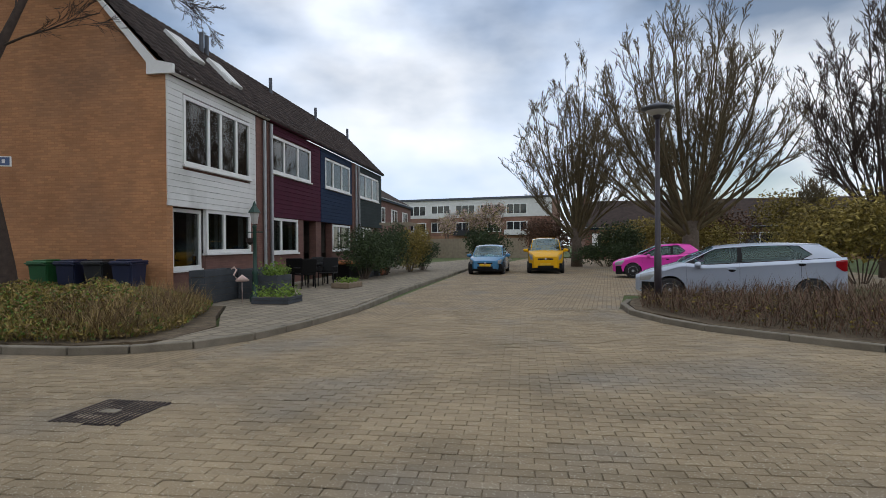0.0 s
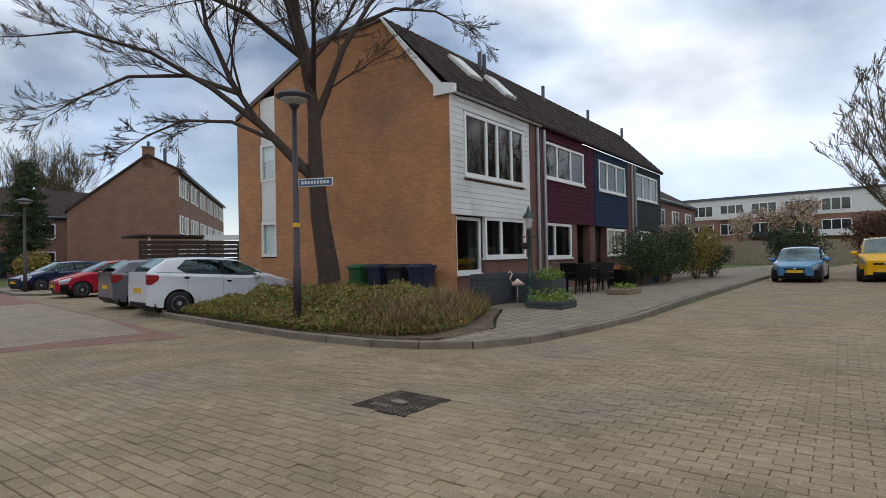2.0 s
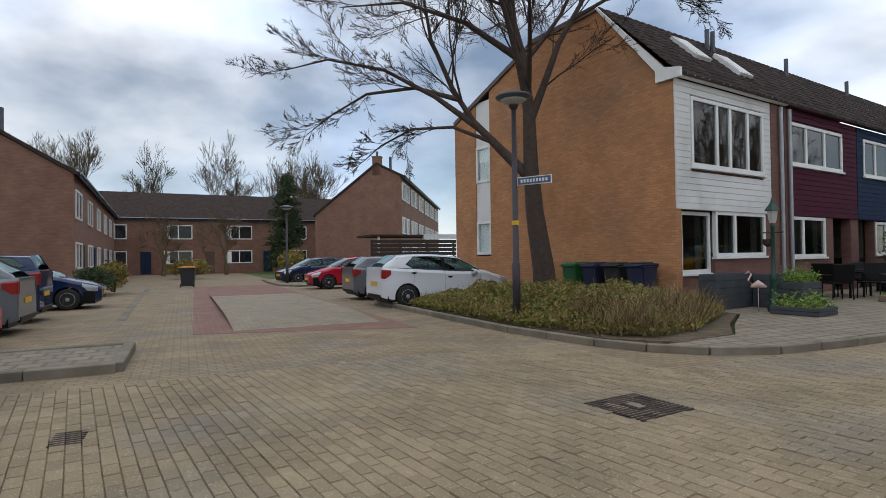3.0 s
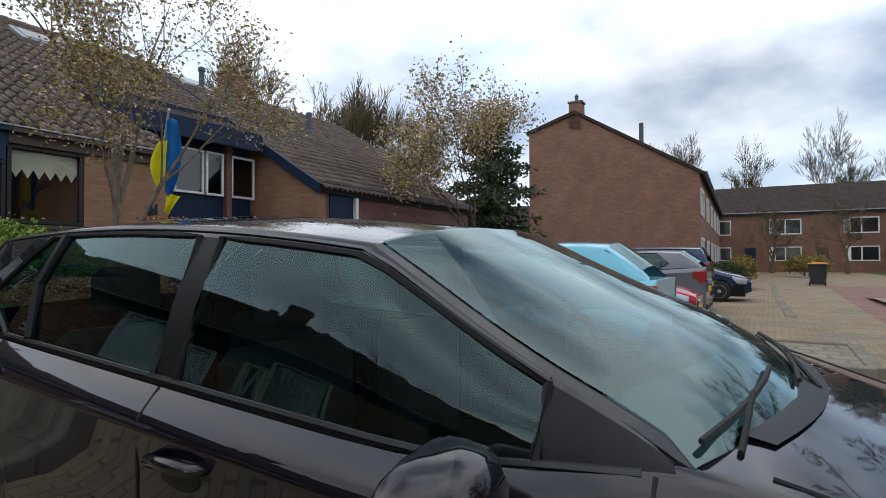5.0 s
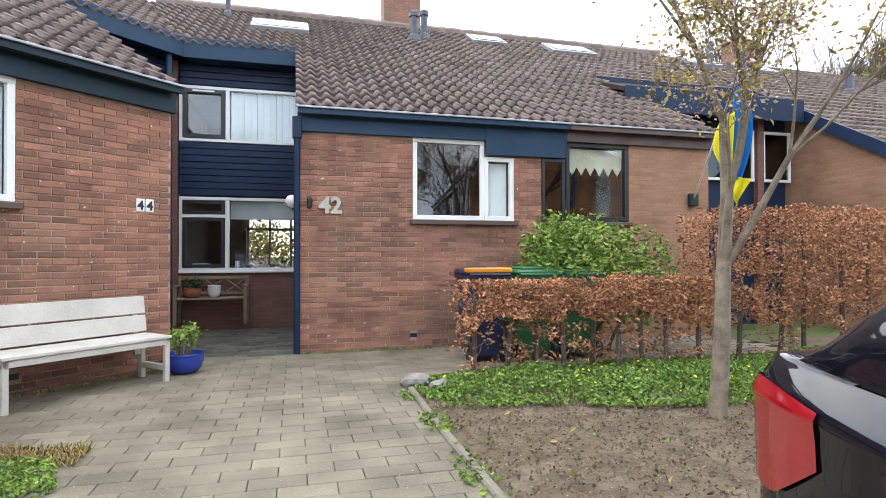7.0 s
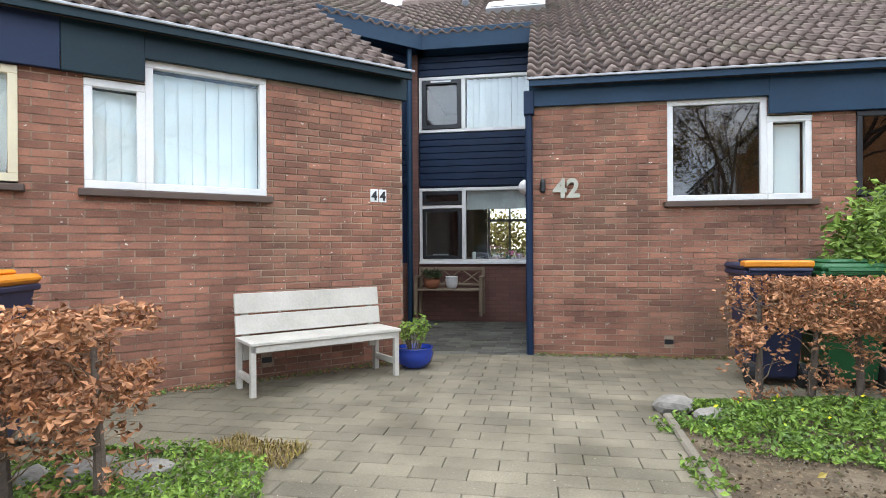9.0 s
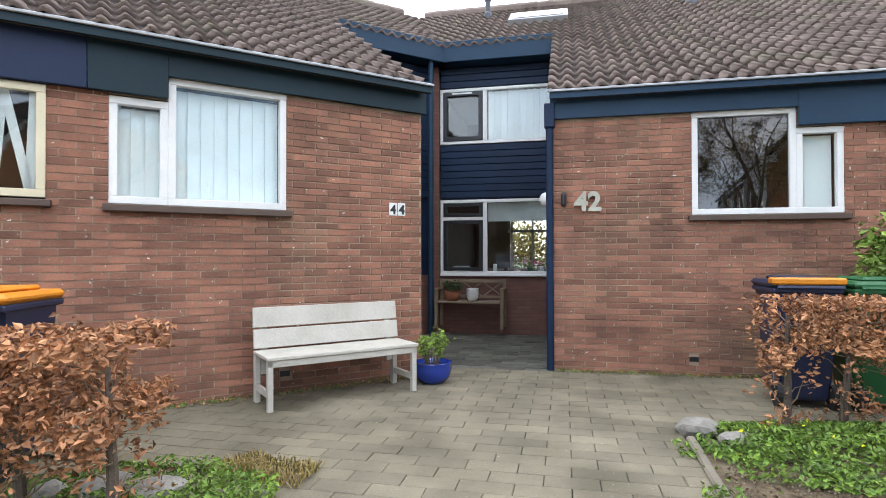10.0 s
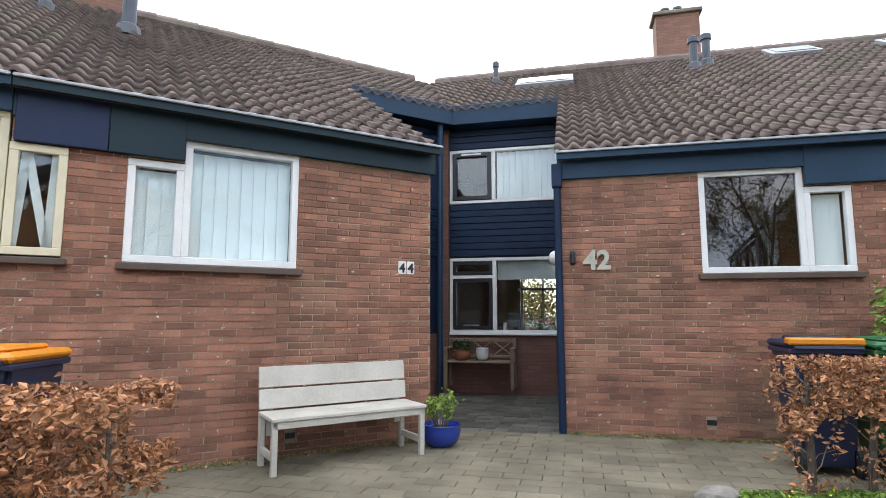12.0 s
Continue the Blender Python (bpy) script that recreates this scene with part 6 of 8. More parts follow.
    part("grille_bar", box(-hw * 0.40, hw * 0.40, hl - 0.03, hl + 0.01, nose - 0.14, nose - 0.07, bevel=0.01), M_TRIM, e)
    part("badge", lathe([(0.05, 0), (0.05, 0.012), (0.04, 0.016)], 16), M_CHROME, e, m=Matrix.Translation((0, hl + 0.002, nose - 0.105)) @ Matrix.Rotation(-math.pi / 2, 4, "X"))
    part("front_plate", box(-0.26, 0.26, hl + 0.002, hl + 0.014, 0.40, 0.51), M_PLATE, e)
    part("rear_plate", box(-0.26, 0.26, -hl - 0.014, -hl - 0.002, 0.58, 0.69), M_PLATE, e)
    part("bumper_trim", box(-hw * 0.66, hw * 0.66, -hl - 0.012, -hl + 0.05, 0.24, 0.36, bevel=0.02), M_TRIM, e)
    if hero:
        strip("cowl", lambda k, t: deck(ends(t)[0] + k, t, 0.006 - 0.05 * k), [-0.03, 0.0, 0.015, 0.032], None, tuple(i / 8 for i in range(-6, 7)), M_TRIM)
        for s in (-1, 1):
            part("bonnet_gap", bm_tube(bmesh.new(), [deck(A - 0.08 + (hl - 0.16 - A + 0.08) * i / 12, s * (0.90 - 0.10 * (i / 12) ** 2), 0.001) for i in range(13)], 0.0035, 4), M_BLACK, e)
        for t0, t1 in ((0.90, 0.30), (0.22, -0.50)):
            pts = [gtop(A - 0.02 - 0.012 * k, t0 + (t1 - t0) * k / 4, 0.014) for k in range(5)]
            part("wiper", bm_tube(bmesh.new(), pts, 0.006, 5), M_BLACK, e)
            arm = gtop(A - 0.005, (t0 + t1) / 2 + 0.25, 0.03)
            part("wiper_arm", bm_tube(bmesh.new(), [arm + Vector((0, 0.02, -0.03)), pts[2] + Vector((0, 0, 0.008))], 0.0055, 5), M_BLACK, e)
    # cabin
    cab = bmesh.new()
    bm_box(cab, -hw * 0.72, hw * 0.72, A - 0.55, A - 0.1, belt - 0.22, belt - 0.02, bevel=0.05)
    part("dashboard", cab, M_CABIN, e)
    for sx in (-0.36, 0.36):
        for ysn in (pil + 0.02, win_rear[0] + 0.42):
            b2 = bmesh.new()
            bm_box(b2, sx - 0.24, sx + 0.24, ysn - 0.08, ysn + 0.06, 0.4, 1.0, bevel=0.04)
            bm_box(b2, sx - 0.13, sx + 0.13, ysn - 0.07, ysn + 0.02, 1.02, 1.22 if H > 1.4 else 1.16, bevel=0.04)
            part("seat_back", b2, M_CABIN, e)
    part("steering_wheel", bm_tube(bmesh.new(), [Vector((-0.36 + 0.18 * math.cos(a), A - 0.62 - 0.06 * math.sin(a), belt + 0.02 + 0.16 * math.sin(a))) for a in [2 * math.pi * k / 12 for k in range(13)]], 0.016, 5), M_CABIN, e)
    return e


P_BLACK = paint("black metallic paint", (0.0035, 0.003, 0.006), 0.0, 1.0)
P_STEEL = paint("steel blue paint", (0.035, 0.075, 0.16))
P_SKY = paint("light blue paint", (0.17, 0.50, 0.62), 0.1)
P_RED = paint("red paint", (0.40, 0.012, 0.035), 0.1)
P_GREY = paint("grey metallic paint", (0.13, 0.14, 0.16))
P_DKBLUE = paint("dark blue paint", (0.01, 0.025, 0.08))
P_WHITE = paint("white car paint", (0.66, 0.68, 0.72), 0.0)
P_SILVER = paint("silver paint", (0.42, 0.47, 0.56), 0.5)
P_PINK = paint("bright pink paint", (0.72, 0.05, 0.42), 0.1)
P_BLUE = paint("sea blue paint", (0.06, 0.20, 0.36), 0.2)
P_YELLOW = paint("yellow paint", (0.72, 0.38, 0.005), 0.0)
S = 180
car("shiny black hatchback parked nose to the road", pose(1.66, -7.89, ROAD, 0, 0, S), P_BLACK, H=1.44, hero=True)
car("steel blue hatchback parked nose to the road", pose(3.95, -6.95, ROAD, 0, 0, S), P_STEEL, L=4.1, W=1.72, H=1.44)
car("light blue small hatchback parked tail to the road", pose(6.2, -6.2, ROAD, 0, 0, 0), P_SKY, L=3.5, W=1.64, H=1.47)
car("red small hatchback parked nose to the road", pose(10.25, -6.1, ROAD, 0, 0, S), P_RED, L=3.5, W=1.62, H=1.42)
car("grey hatchback parked tail to the road", pose(12.65, -5.8, ROAD, 0, 0, 0), P_GREY, L=4.0, W=1.72, H=1.47)
car("dark blue compact van parked tail to the road", pose(15.1, -5.6, ROAD, 0, 0, 0), P_DKBLUE, L=4.1, W=1.75, H=1.6, kind="van")
car("blue hatchback parked nose to the road", pose(18.8, -6.3, ROAD, 0, 0, S), P_DKBLUE, L=4.2, W=1.75, H=1.42)
car("white hatchback parked tail to the road beside the planting", pose(14.2, -17.35, ROAD, 0, 0, S), P_WHITE, L=4.05, W=1.75, H=1.48)
car("dark silver hatchback parked tail to the road", pose(17.2, -17.4, ROAD, 0, 0, S), P_GREY, L=4.0, W=1.72, H=1.44)
car("red hatchback parked nose to the road", pose(24.5, -17.5, ROAD, 0, 0, 0), P_RED, L=3.95, W=1.7, H=1.47)
car("dark hatchback parked nose to the road", pose(31.5, -17.2, ROAD, 0, 0, 12), P_DKBLUE, L=3.9, W=1.7, H=1.46)
car("silver estate hatchback parked nose to the road by the shrubs", pose(-3.85, -25.3, ROAD, 0, 0, -96), P_SILVER, L=4.35, W=1.76, H=1.47)
car("bright pink small hatchback parked nose to the road", pose(-2.9, -35.1, ROAD, 0, 0, -92), P_PINK, L=3.45, W=1.63, H=1.45)
car("sea blue saloon parked at the kerb", pose(4.75, -38.0, ROAD, 0, 0, 6), P_BLUE, L=4.6, W=1.74, H=1.45, kind="sedan")
car("yellow delivery van parked at the roadside", pose(2.1, -39.3, ROAD, 0, 0, 6), P_YELLOW, L=4.4, W=1.8, H=1.83, kind="van")

# ---- trees ----
def tree(name, label, x, y, height, trunk_r, seed, bark, z=0.0, lean=(0, 0), leaf=None, leaf_size=0.03, per_tip=1, jitter=0.06, category="tree", **k):
    rnd = random.Random(seed)
    tips = []
    e = thing(name, Matrix.Translation((x, y, z)), label, category)
    bm = grow(rnd, height, trunk_r, tips=tips, **k)
    sh = Matrix(((1, 0, lean[0], 0), (0, 1, lean[1], 0), (0, 0, 1, 0), (0, 0, 0, 1)))
    bmesh.ops.transform(bm, matrix=sh, verts=bm.verts)
    part("branchwork", bm, bark, e, smooth=True)
    if leaf:
        for i, lm in enumerate(leaf):
            spots = []
            for p in tips:
                p = sh @ p
                for q in range(per_tip):
                    if rnd.random() < 1.0 / len(leaf):
                        spots.append(p + Vector((rnd.gauss(0, jitter), rnd.gauss(0, jitter), rnd.gauss(0, jitter))))
            part("foliage", leaves(spots, leaf_size * (1 if i == 0 else 0.8), rnd), lm, e)
    return e


def side_growth(bm, rnd, pts, r, length, kids, depth, spread, lift, min_r):
    """Forks along a limb's line: each child leaves near the limb's own direction and forks again."""
    n = len(pts) - 1
    for k in range(kids):
        u = n * (0.22 + 0.78 * (k + rnd.random()) / kids)
        i = min(n - 1, int(u))
        p = pts[i].lerp(pts[i + 1], u - i)
        along = (pts[i + 1] - pts[i]).normalized()
        d = (along + Vector((rnd.gauss(0, spread), rnd.gauss(0, spread), rnd.gauss(0, spread * 0.7) + lift))).normalized()
        ln = length * rnd.uniform(0.6, 1.2) * (1 - 0.35 * u / n)
        line = [p]
        steps = 4 if depth > 1 else 2
        for q in range(steps):
            d = (d + Vector((rnd.gauss(0, 0.10), rnd.gauss(0, 0.10), rnd.gauss(0, 0.08) + lift * 0.5))).normalized()
            line.append(line[-1] + d * ln / steps)
        rr = max(min_r, r * (1 - 0.6 * u / n) * 0.42)
        bm_tube(bm, line, [max(min_r * 0.6, rr * (1 - 0.6 * q / steps)) for q in range(steps + 1)], 4 if depth > 1 else 3, cap=False)
        if depth:
            side_growth(bm, rnd, line, rr, ln * 0.58, kids - 1, depth - 1, spread, lift, min_r)


def broom_tree(label, x, y, height, radius, trunk_r, seed, limbs=26, bark=None):
    """A vase of long limbs that rise from a short trunk and end in a dome of fine twigs."""
    rnd = random.Random(seed)
    e = thing("tree", Matrix.Translation((x, y, 0)), label, "tree")
    fork = height * 0.15
    bm = tube([(0, 0, -0.1), (0.02, 0, fork * 0.5), (0, 0.03, fork * 1.15)], [trunk_r * 1.25, trunk_r, trunk_r * 0.9], 10)
    part("trunk", bm, M_BARK, e, smooth=True)
    for k in range(limbs):
        a = 2.4 * k + rnd.uniform(-0.3, 0.3)
        w = math.sqrt((k + 0.6) / limbs)
        top = height * (0.88 - 0.44 * w ** 2.4) * rnd.uniform(0.93, 1.05)
        out = radius * w * rnd.uniform(0.82, 0.98)
        p0 = Vector((0.4 * trunk_r * math.cos(a), 0.4 * trunk_r * math.sin(a), fork * rnd.uniform(0.7, 1.15)))
        p3 = Vector((out * math.cos(a), out * math.sin(a), top))
        p1 = p0 + Vector((out * 0.38 * math.cos(a), out * 0.38 * math.sin(a), (top - fork) * 0.30))
        p2 = p0 + Vector((out * 0.80 * math.cos(a), out * 0.80 * math.sin(a), (top - fork) * 0.62))
        line = []
        for i in range(9):
            u = i / 8
            q = p0 * (1 - u) ** 3 + p1 * 3 * u * (1 - u) ** 2 + p2 * 3 * u * u * (1 - u) + p3 * u ** 3
            line.append(q + Vector((rnd.gauss(0, 0.05), rnd.gauss(0, 0.05), 0)) * (i > 0))
        r = trunk_r * rnd.uniform(0.20, 0.34)
        bm = bmesh.new()
        bm_tube(bm, line, [max(0.012, r * (1 - 0.88 * i / 8)) for i in range(9)], 5, cap=False)
        side_growth(bm, rnd, line, r, height * 0.17, 7, 3, 0.34, 0.10, 0.011)
        part("limb", bm, bark or M_TWIG, e, smooth=True)
    return e


def street_tree():
    """The leaning tree in the corner planting: a bent trunk, one great limb and drooping boughs."""
    rnd = random.Random(27)
    e = thing("tree", Matrix.Translation((11.0, -18.8, 0)), "leaning bare street tree with rough bark in the corner planting", "tree")
    sets = [
        ([(0, 0, -0.1), (0.03, 0.04, 0.9), (0.14, 0.2, 2.3), (0.18, 0.27, 3.5), (0.2, 0.29, 4.9), (0.28, 0.42, 6.3), (0.45, 0.7, 7.7), (0.5, 0.8, 9.6)], 0.33, 0.05, 2.6),
        ([(0.16, 0.24, 3.0), (0.36, 0.52, 3.5), (0.6, 0.88, 3.95), (1.0, 1.45, 4.7), (1.3, 1.9, 5.6), (1.6, 2.35, 6.9), (1.7, 2.6, 8.6)], 0.17, 0.03, 2.5),
        ([(0.2, 0.29, 4.6), (0.05, 0.0, 5.4), (-0.15, -0.4, 6.6), (-0.5, -1.0, 7.8), (-0.9, -1.8, 8.8)], 0.13, 0.03, 2.0),
        ([(0.2, 0.3, 5.0), (0.0, 0.7, 6.0), (-0.3, 1.3, 7.2), (-0.6, 2.0, 8.6)], 0.12, 0.03, 2.2),
        ([(0.9, 1.3, 4.5), (1.5, 2.3, 5.4), (2.3, 3.4, 6.2), (3.2, 4.7, 6.6), (3.9, 5.7, 6.4)], 0.09, 0.012, 1.5),
        ([(1.2, 1.75, 5.3), (1.9, 2.7, 5.7), (2.6, 3.8, 5.6), (3.1, 4.6, 5.1), (3.5, 5.2, 4.6)], 0.07, 0.01, 1.2),
        ([(0.7, 1.05, 4.15), (1.3, 1.9, 4.6), (1.9, 2.8, 4.6), (2.4, 3.5, 4.2), (2.7, 3.9, 3.8)], 0.06, 0.01, 1.0),
        ([(0.28, 0.42, 6.2), (0.9, 1.7, 7.2), (1.7, 3.1, 7.8), (2.6, 4.5, 7.8)], 0.10, 0.012, 1.9),
        ([(-0.3, -0.7, 7.2), (-0.9, -1.5, 7.7), (-1.5, -2.4, 7.7), (-2.0, -3.1, 7.3)], 0.06, 0.01, 1.3),
        ([(0.3, 0.45, 6.5), (1.2, 0.2, 7.4), (2.2, -0.1, 8.0), (3.0, -0.2, 8.1)], 0.09, 0.012, 1.8),
        ([(0.2, 0.3, 5.4), (-0.8, 0.9, 6.3), (-1.7, 1.5, 6.9), (-2.6, 2.0, 7.0)], 0.09, 0.012, 1.8),
    ]
    for pts, r0, r1, ln in sets:
        line = [Vector(p) for p in pts]
        n = len(line) - 1
        bm = bmesh.new()
        bm_tube(bm, line, [r0 + (r1 - r0) * (i / n) ** 0.8 for i in range(n + 1)], 10 if r0 > 0.15 else 6, cap=False)
        grown = line if r0 < 0.15 else line[4:] if r0 > 0.3 else line[2:]
        side_growth(bm, rnd, grown, r0 * 0.6, ln * 1.35, 8, 3, 0.42, 0.07, 0.0065)
        part("trunk" if r0 > 0.3 else "limb", bm, M_BARKDK, e, smooth=True)
    return e


BARE = "tall bare tree with a broom of fine upright branches"
broom_tree(BARE, 0.9, -46.0, 13.4, 4.7, 0.30, 11, limbs=32)
broom_tree(BARE, -5.0, -41.0, 14.2, 5.9, 0.42, 12, limbs=40)
street_tree()
broom_tree("bare red brown tree with fine crowded twigs", -11.6, -36.5, 12.6, 4.0, 0.25, 13, limbs=24, bark=M_BARKDK)
for i, (x, y) in enumerate(((82, -8), (84, -15), (80, -22), (83, -28), (78, 2), (76, 10))):
    tree("tree", "tall bare tree behind the far roofs", x, y, 18 + i % 3, 0.3, 40 + i, M_TWIG, levels=7, spread=0.55, first=0.25, kids=3, ratio=0.75, up=0.2, min_r=0.02)
for i, (x, y) in enumerate(((27, 15), (33, 18), (22, 17), (38, 20))):
    tree("tree", "bare tree with olive twigs behind the houses", x, y, 16.0 + i % 2, 0.24, 60 + i, M_TWIG, levels=7, spread=0.55, first=0.25, kids=3, ratio=0.75, up=0.2, min_r=0.02)
# seen only mirrored in the car's panes and windows
for i, (x, y) in enumerate(((-11, -7.5), (-12, -14), (-13.5, 1.5))):
    tree("tree", "bare tree across the road with spreading limbs", x, y, 11, 0.25, 80 + i, M_BARKDK, levels=6, spread=0.6, first=0.28, kids=3, ratio=0.75, up=0.14, min_r=0.012)
tree("young_tree", "young garden tree with bronze spring leaves and blossom", 2.93, -3.55, 5.2, 0.066, 56, M_BARKLT, levels=5, spread=0.75, first=0.43, kids=3, ratio=0.62, up=0.12, bend=0.1, min_r=0.004, leaf=(M_BLOSSOM, M_PINK, M_BLOSSOM), leaf_size=0.021, per_tip=15, jitter=0.10)
tree("blossom_tree", "blossoming small tree with pale bronze leaves", 14.2, -1.6, 8.4, 0.10, 32, M_BARK, levels=6, spread=0.7, first=0.25, kids=3, ratio=0.72, up=0.14, min_r=0.006, leaf=(M_BLOSSOM, M_BLOSSOM, M_PINK), leaf_size=0.048, per_tip=4, jitter=0.18)
for i, (x, y) in enumerate(((14.5, -72), (11, -70), (18, -76))):
    tree("blossom_tree", "small tree in pink bud at the end of the street", x, y, 6.8, 0.12, 90 + i, M_BARK, levels=6, spread=0.6, first=0.28, kids=3, ratio=0.72, up=0.12, min_r=0.014, leaf=(M_PINK, M_BLOSSOM), leaf_size=0.09, per_tip=1, jitter=0.15)
for i, (x, y) in enumerate(((-8, -56), (-14, -52))):
    tree("tree", "small bare tree beyond the parked cars", x, y, 6.5, 0.16, 95 + i, M_TWIG, levels=6, spread=0.5, first=0.28, kids=3, ratio=0.74, up=0.15, min_r=0.016)
for i, (x, y) in enumerate(((52, -9), (52.5, -14))):
    tree("tree", "broad bare tree in front of the far terrace", x, y, 6.5, 0.18, 101 + i, M_TWIG, levels=6, spread=0.75, first=0.3, kids=3, ratio=0.74, up=0.05, min_r=0.018)


def conifer(x, y, h, r, seed, label):
    """A ragged evergreen: trunk, drooping boughs and dense sprays."""
    rnd = random.Random(seed)
    e = thing("conifer", Matrix.Translation((x, y, 0)), label, "tree")
    bm = tube([(0, 0, -0.1), (0, 0, h * 0.95)], [0.14, 0.02], 7)
    spots = []
    for k in range(170):
        z = h * (0.08 + 0.9 * (k / 170))
        a = rnd.uniform(0, 6.28)
        ln = r * (1 - (z / h) ** 3.2) * rnd.uniform(0.65, 1.1) + 0.15
        tip = Vector((math.cos(a) * ln, math.sin(a) * ln, z - 0.12 * ln))
        bm_tube(bm, [(0, 0, z), tip], [0.02, 0.006], 3, cap=False)
        for q in range(int(70 * (0.3 + ln / r))):
            u = rnd.uniform(0.2, 1.05)
            spots.append(Vector((0, 0, z)).lerp(tip, u) + Vector((rnd.gauss(0, 0.16), rnd.gauss(0, 0.16), rnd.gauss(0, 0.12))))
    part("trunk", bm, M_BARKDK, e)
    part("foliage", leaves(spots, 0.10, rnd), M_SHRUB, e)


conifer(20.8, 1.0, 7.2, 2.1, 7, "ragged dark evergreen beside the brick gable")
conifer(54, -19.5, 9.5, 1.7, 8, "slim dark conifer by the far terrace")


def bush(x, y, rx, ry, h, n, size, material, seed, label, name="shrub", z=0.0, group=""):
    """A shrub: stems and a ragged mass of leaves, denser outside."""
    rnd = random.Random(seed)
    e = thing(name, Matrix.Translation((x, y, z)), label, "shrub", group=group)
    bm = bmesh.new()
    lobes = [(rnd.uniform(-0.55, 0.55) * rx, rnd.uniform(-0.55, 0.55) * ry, rnd.uniform(0.35, 0.68) * h, rnd.uniform(0.38, 0.62)) for _ in range(9)]
    spots = []
    for i in range(n):
        lx, ly, lz, lr = rnd.choice(lobes)
        d = Vector((rnd.gauss(0, 1), rnd.gauss(0, 1), rnd.gauss(0, 1))).normalized() * (rnd.random() ** 0.35) * rnd.uniform(0.9, 1.12)
        p = Vector((lx + d.x * rx * lr, ly + d.y * ry * lr, max(0.03, lz + d.z * h * lr * 0.62)))
        spots.append(p)
    for lx, ly, lz, lr in lobes:
        bm_tube(bm, [(lx * 0.2, ly * 0.2, -0.02), (lx * 0.7, ly * 0.7, lz * 0.6), (lx, ly, lz)], [0.025, 0.018, 0.008], 4, cap=False)
    part("stem", bm, M_BARK, e)
    part("foliage", leaves(spots, size, rnd), material, e)
    return e


bush(3.55, -0.85, 1.05, 0.66, 1.80, 11000, 0.036, M_LEAF, 1, "dense bright green leafy shrub by the wall")
bush(-8.8, -31.4, 2.6, 2.0, 3.3, 7000, 0.07, M_OLIVE, 2, "tall olive green shrub behind the silver car")
bush(-12.2, -29.0, 2.6, 2.2, 3.4, 7000, 0.07, M_OLIVE, 3, "tall olive green shrub beside the planting")
bush(2.6, -47.2, 2.2, 1.4, 3.6, 5000, 0.07, M_BROWNSH, 4, "red brown leafless shrub behind the van")
bush(6.8, -46.4, 1.6, 1.4, 2.6, 4200, 0.07, M_SHRUB, 5, "dark green shrub behind the blue car")
bush(-0.8, -44.2, 2.0, 1.0, 1.5, 4200, 0.06, M_SHRUB, 6, "low dark green shrub under the tree")
bush(-1.2, -50, 2.4, 1.4, 3.0, 4200, 0.07, M_SHRUB, 16, "dark green shrub under the bare tree")
bush(-6.5, -47, 2.6, 1.4, 3.0, 4200, 0.08, M_OLIVE, 17, "yellow green shrub behind the pink car")
bush(-11, -46, 2.6, 1.4, 2.4, 4200, 0.08, M_OLIVE, 18, "yellow green shrub behind the parked cars")
for i, (x, y, h) in enumerate(((-3.5, -57, 3.6), (-8.5, -55.5, 4.4), (-13.5, -55, 5.0), (-18.5, -52, 5.0), (-16.0, -44, 3.0))):
    bush(x, y, 3.2, 1.6, h, 4200, 0.10, (M_OLIVE, M_BROWNSH, M_OLIVE)[i % 3], 130 + i, "tall spring shrub in front of the low houses", group="shrubs by the low houses")
bush(8.3, -30.6, 1.0, 1.9, 2.4, 7000, 0.045, M_SHRUB, 7, "dark clipped evergreen in the front garden", group="front garden evergreens")
bush(8.6, -33.4, 1.0, 1.9, 2.5, 7000, 0.045, M_SHRUB, 8, "dark clipped evergreen in the front garden", group="front garden evergreens")
bush(8.4, -36.2, 1.0, 1.7, 2.6, 6000, 0.045, M_OLIVE, 9, "green rounded evergreen in the front garden", group="front garden evergreens")
bush(8.3, -38.0, 0.8, 1.2, 1.6, 4000, 0.045, M_SHRUB, 10, "dark evergreen at the end of the front gardens", group="front garden evergreens")
bush(26.5, -7.9, 1.0, 0.9, 1.5, 2600, 0.06, M_OLIVE, 12, "yellow green shrub beside the last parking bay")
bush(24.8, -7.4, 1.2, 0.9, 1.1, 2600, 0.06, M_SHRUB, 13, "dark green shrub beside the last parking bay")
bush(38.5, -17.2, 2.2, 1.0, 2.0, 3200, 0.08, M_OLIVE, 14, "yellow green forsythia like shrub by the street lamp")
bush(34.5, -18.6, 1.8, 0.9, 1.1, 2600, 0.07, M_SHRUB, 15, "low dark hedge shrub by the parking bays")
bush(44, -11, 2.0, 1.6, 1.5, 2600, 0.08, M_OLIVE, 19, "rounded brown green shrub in front of the far terrace")


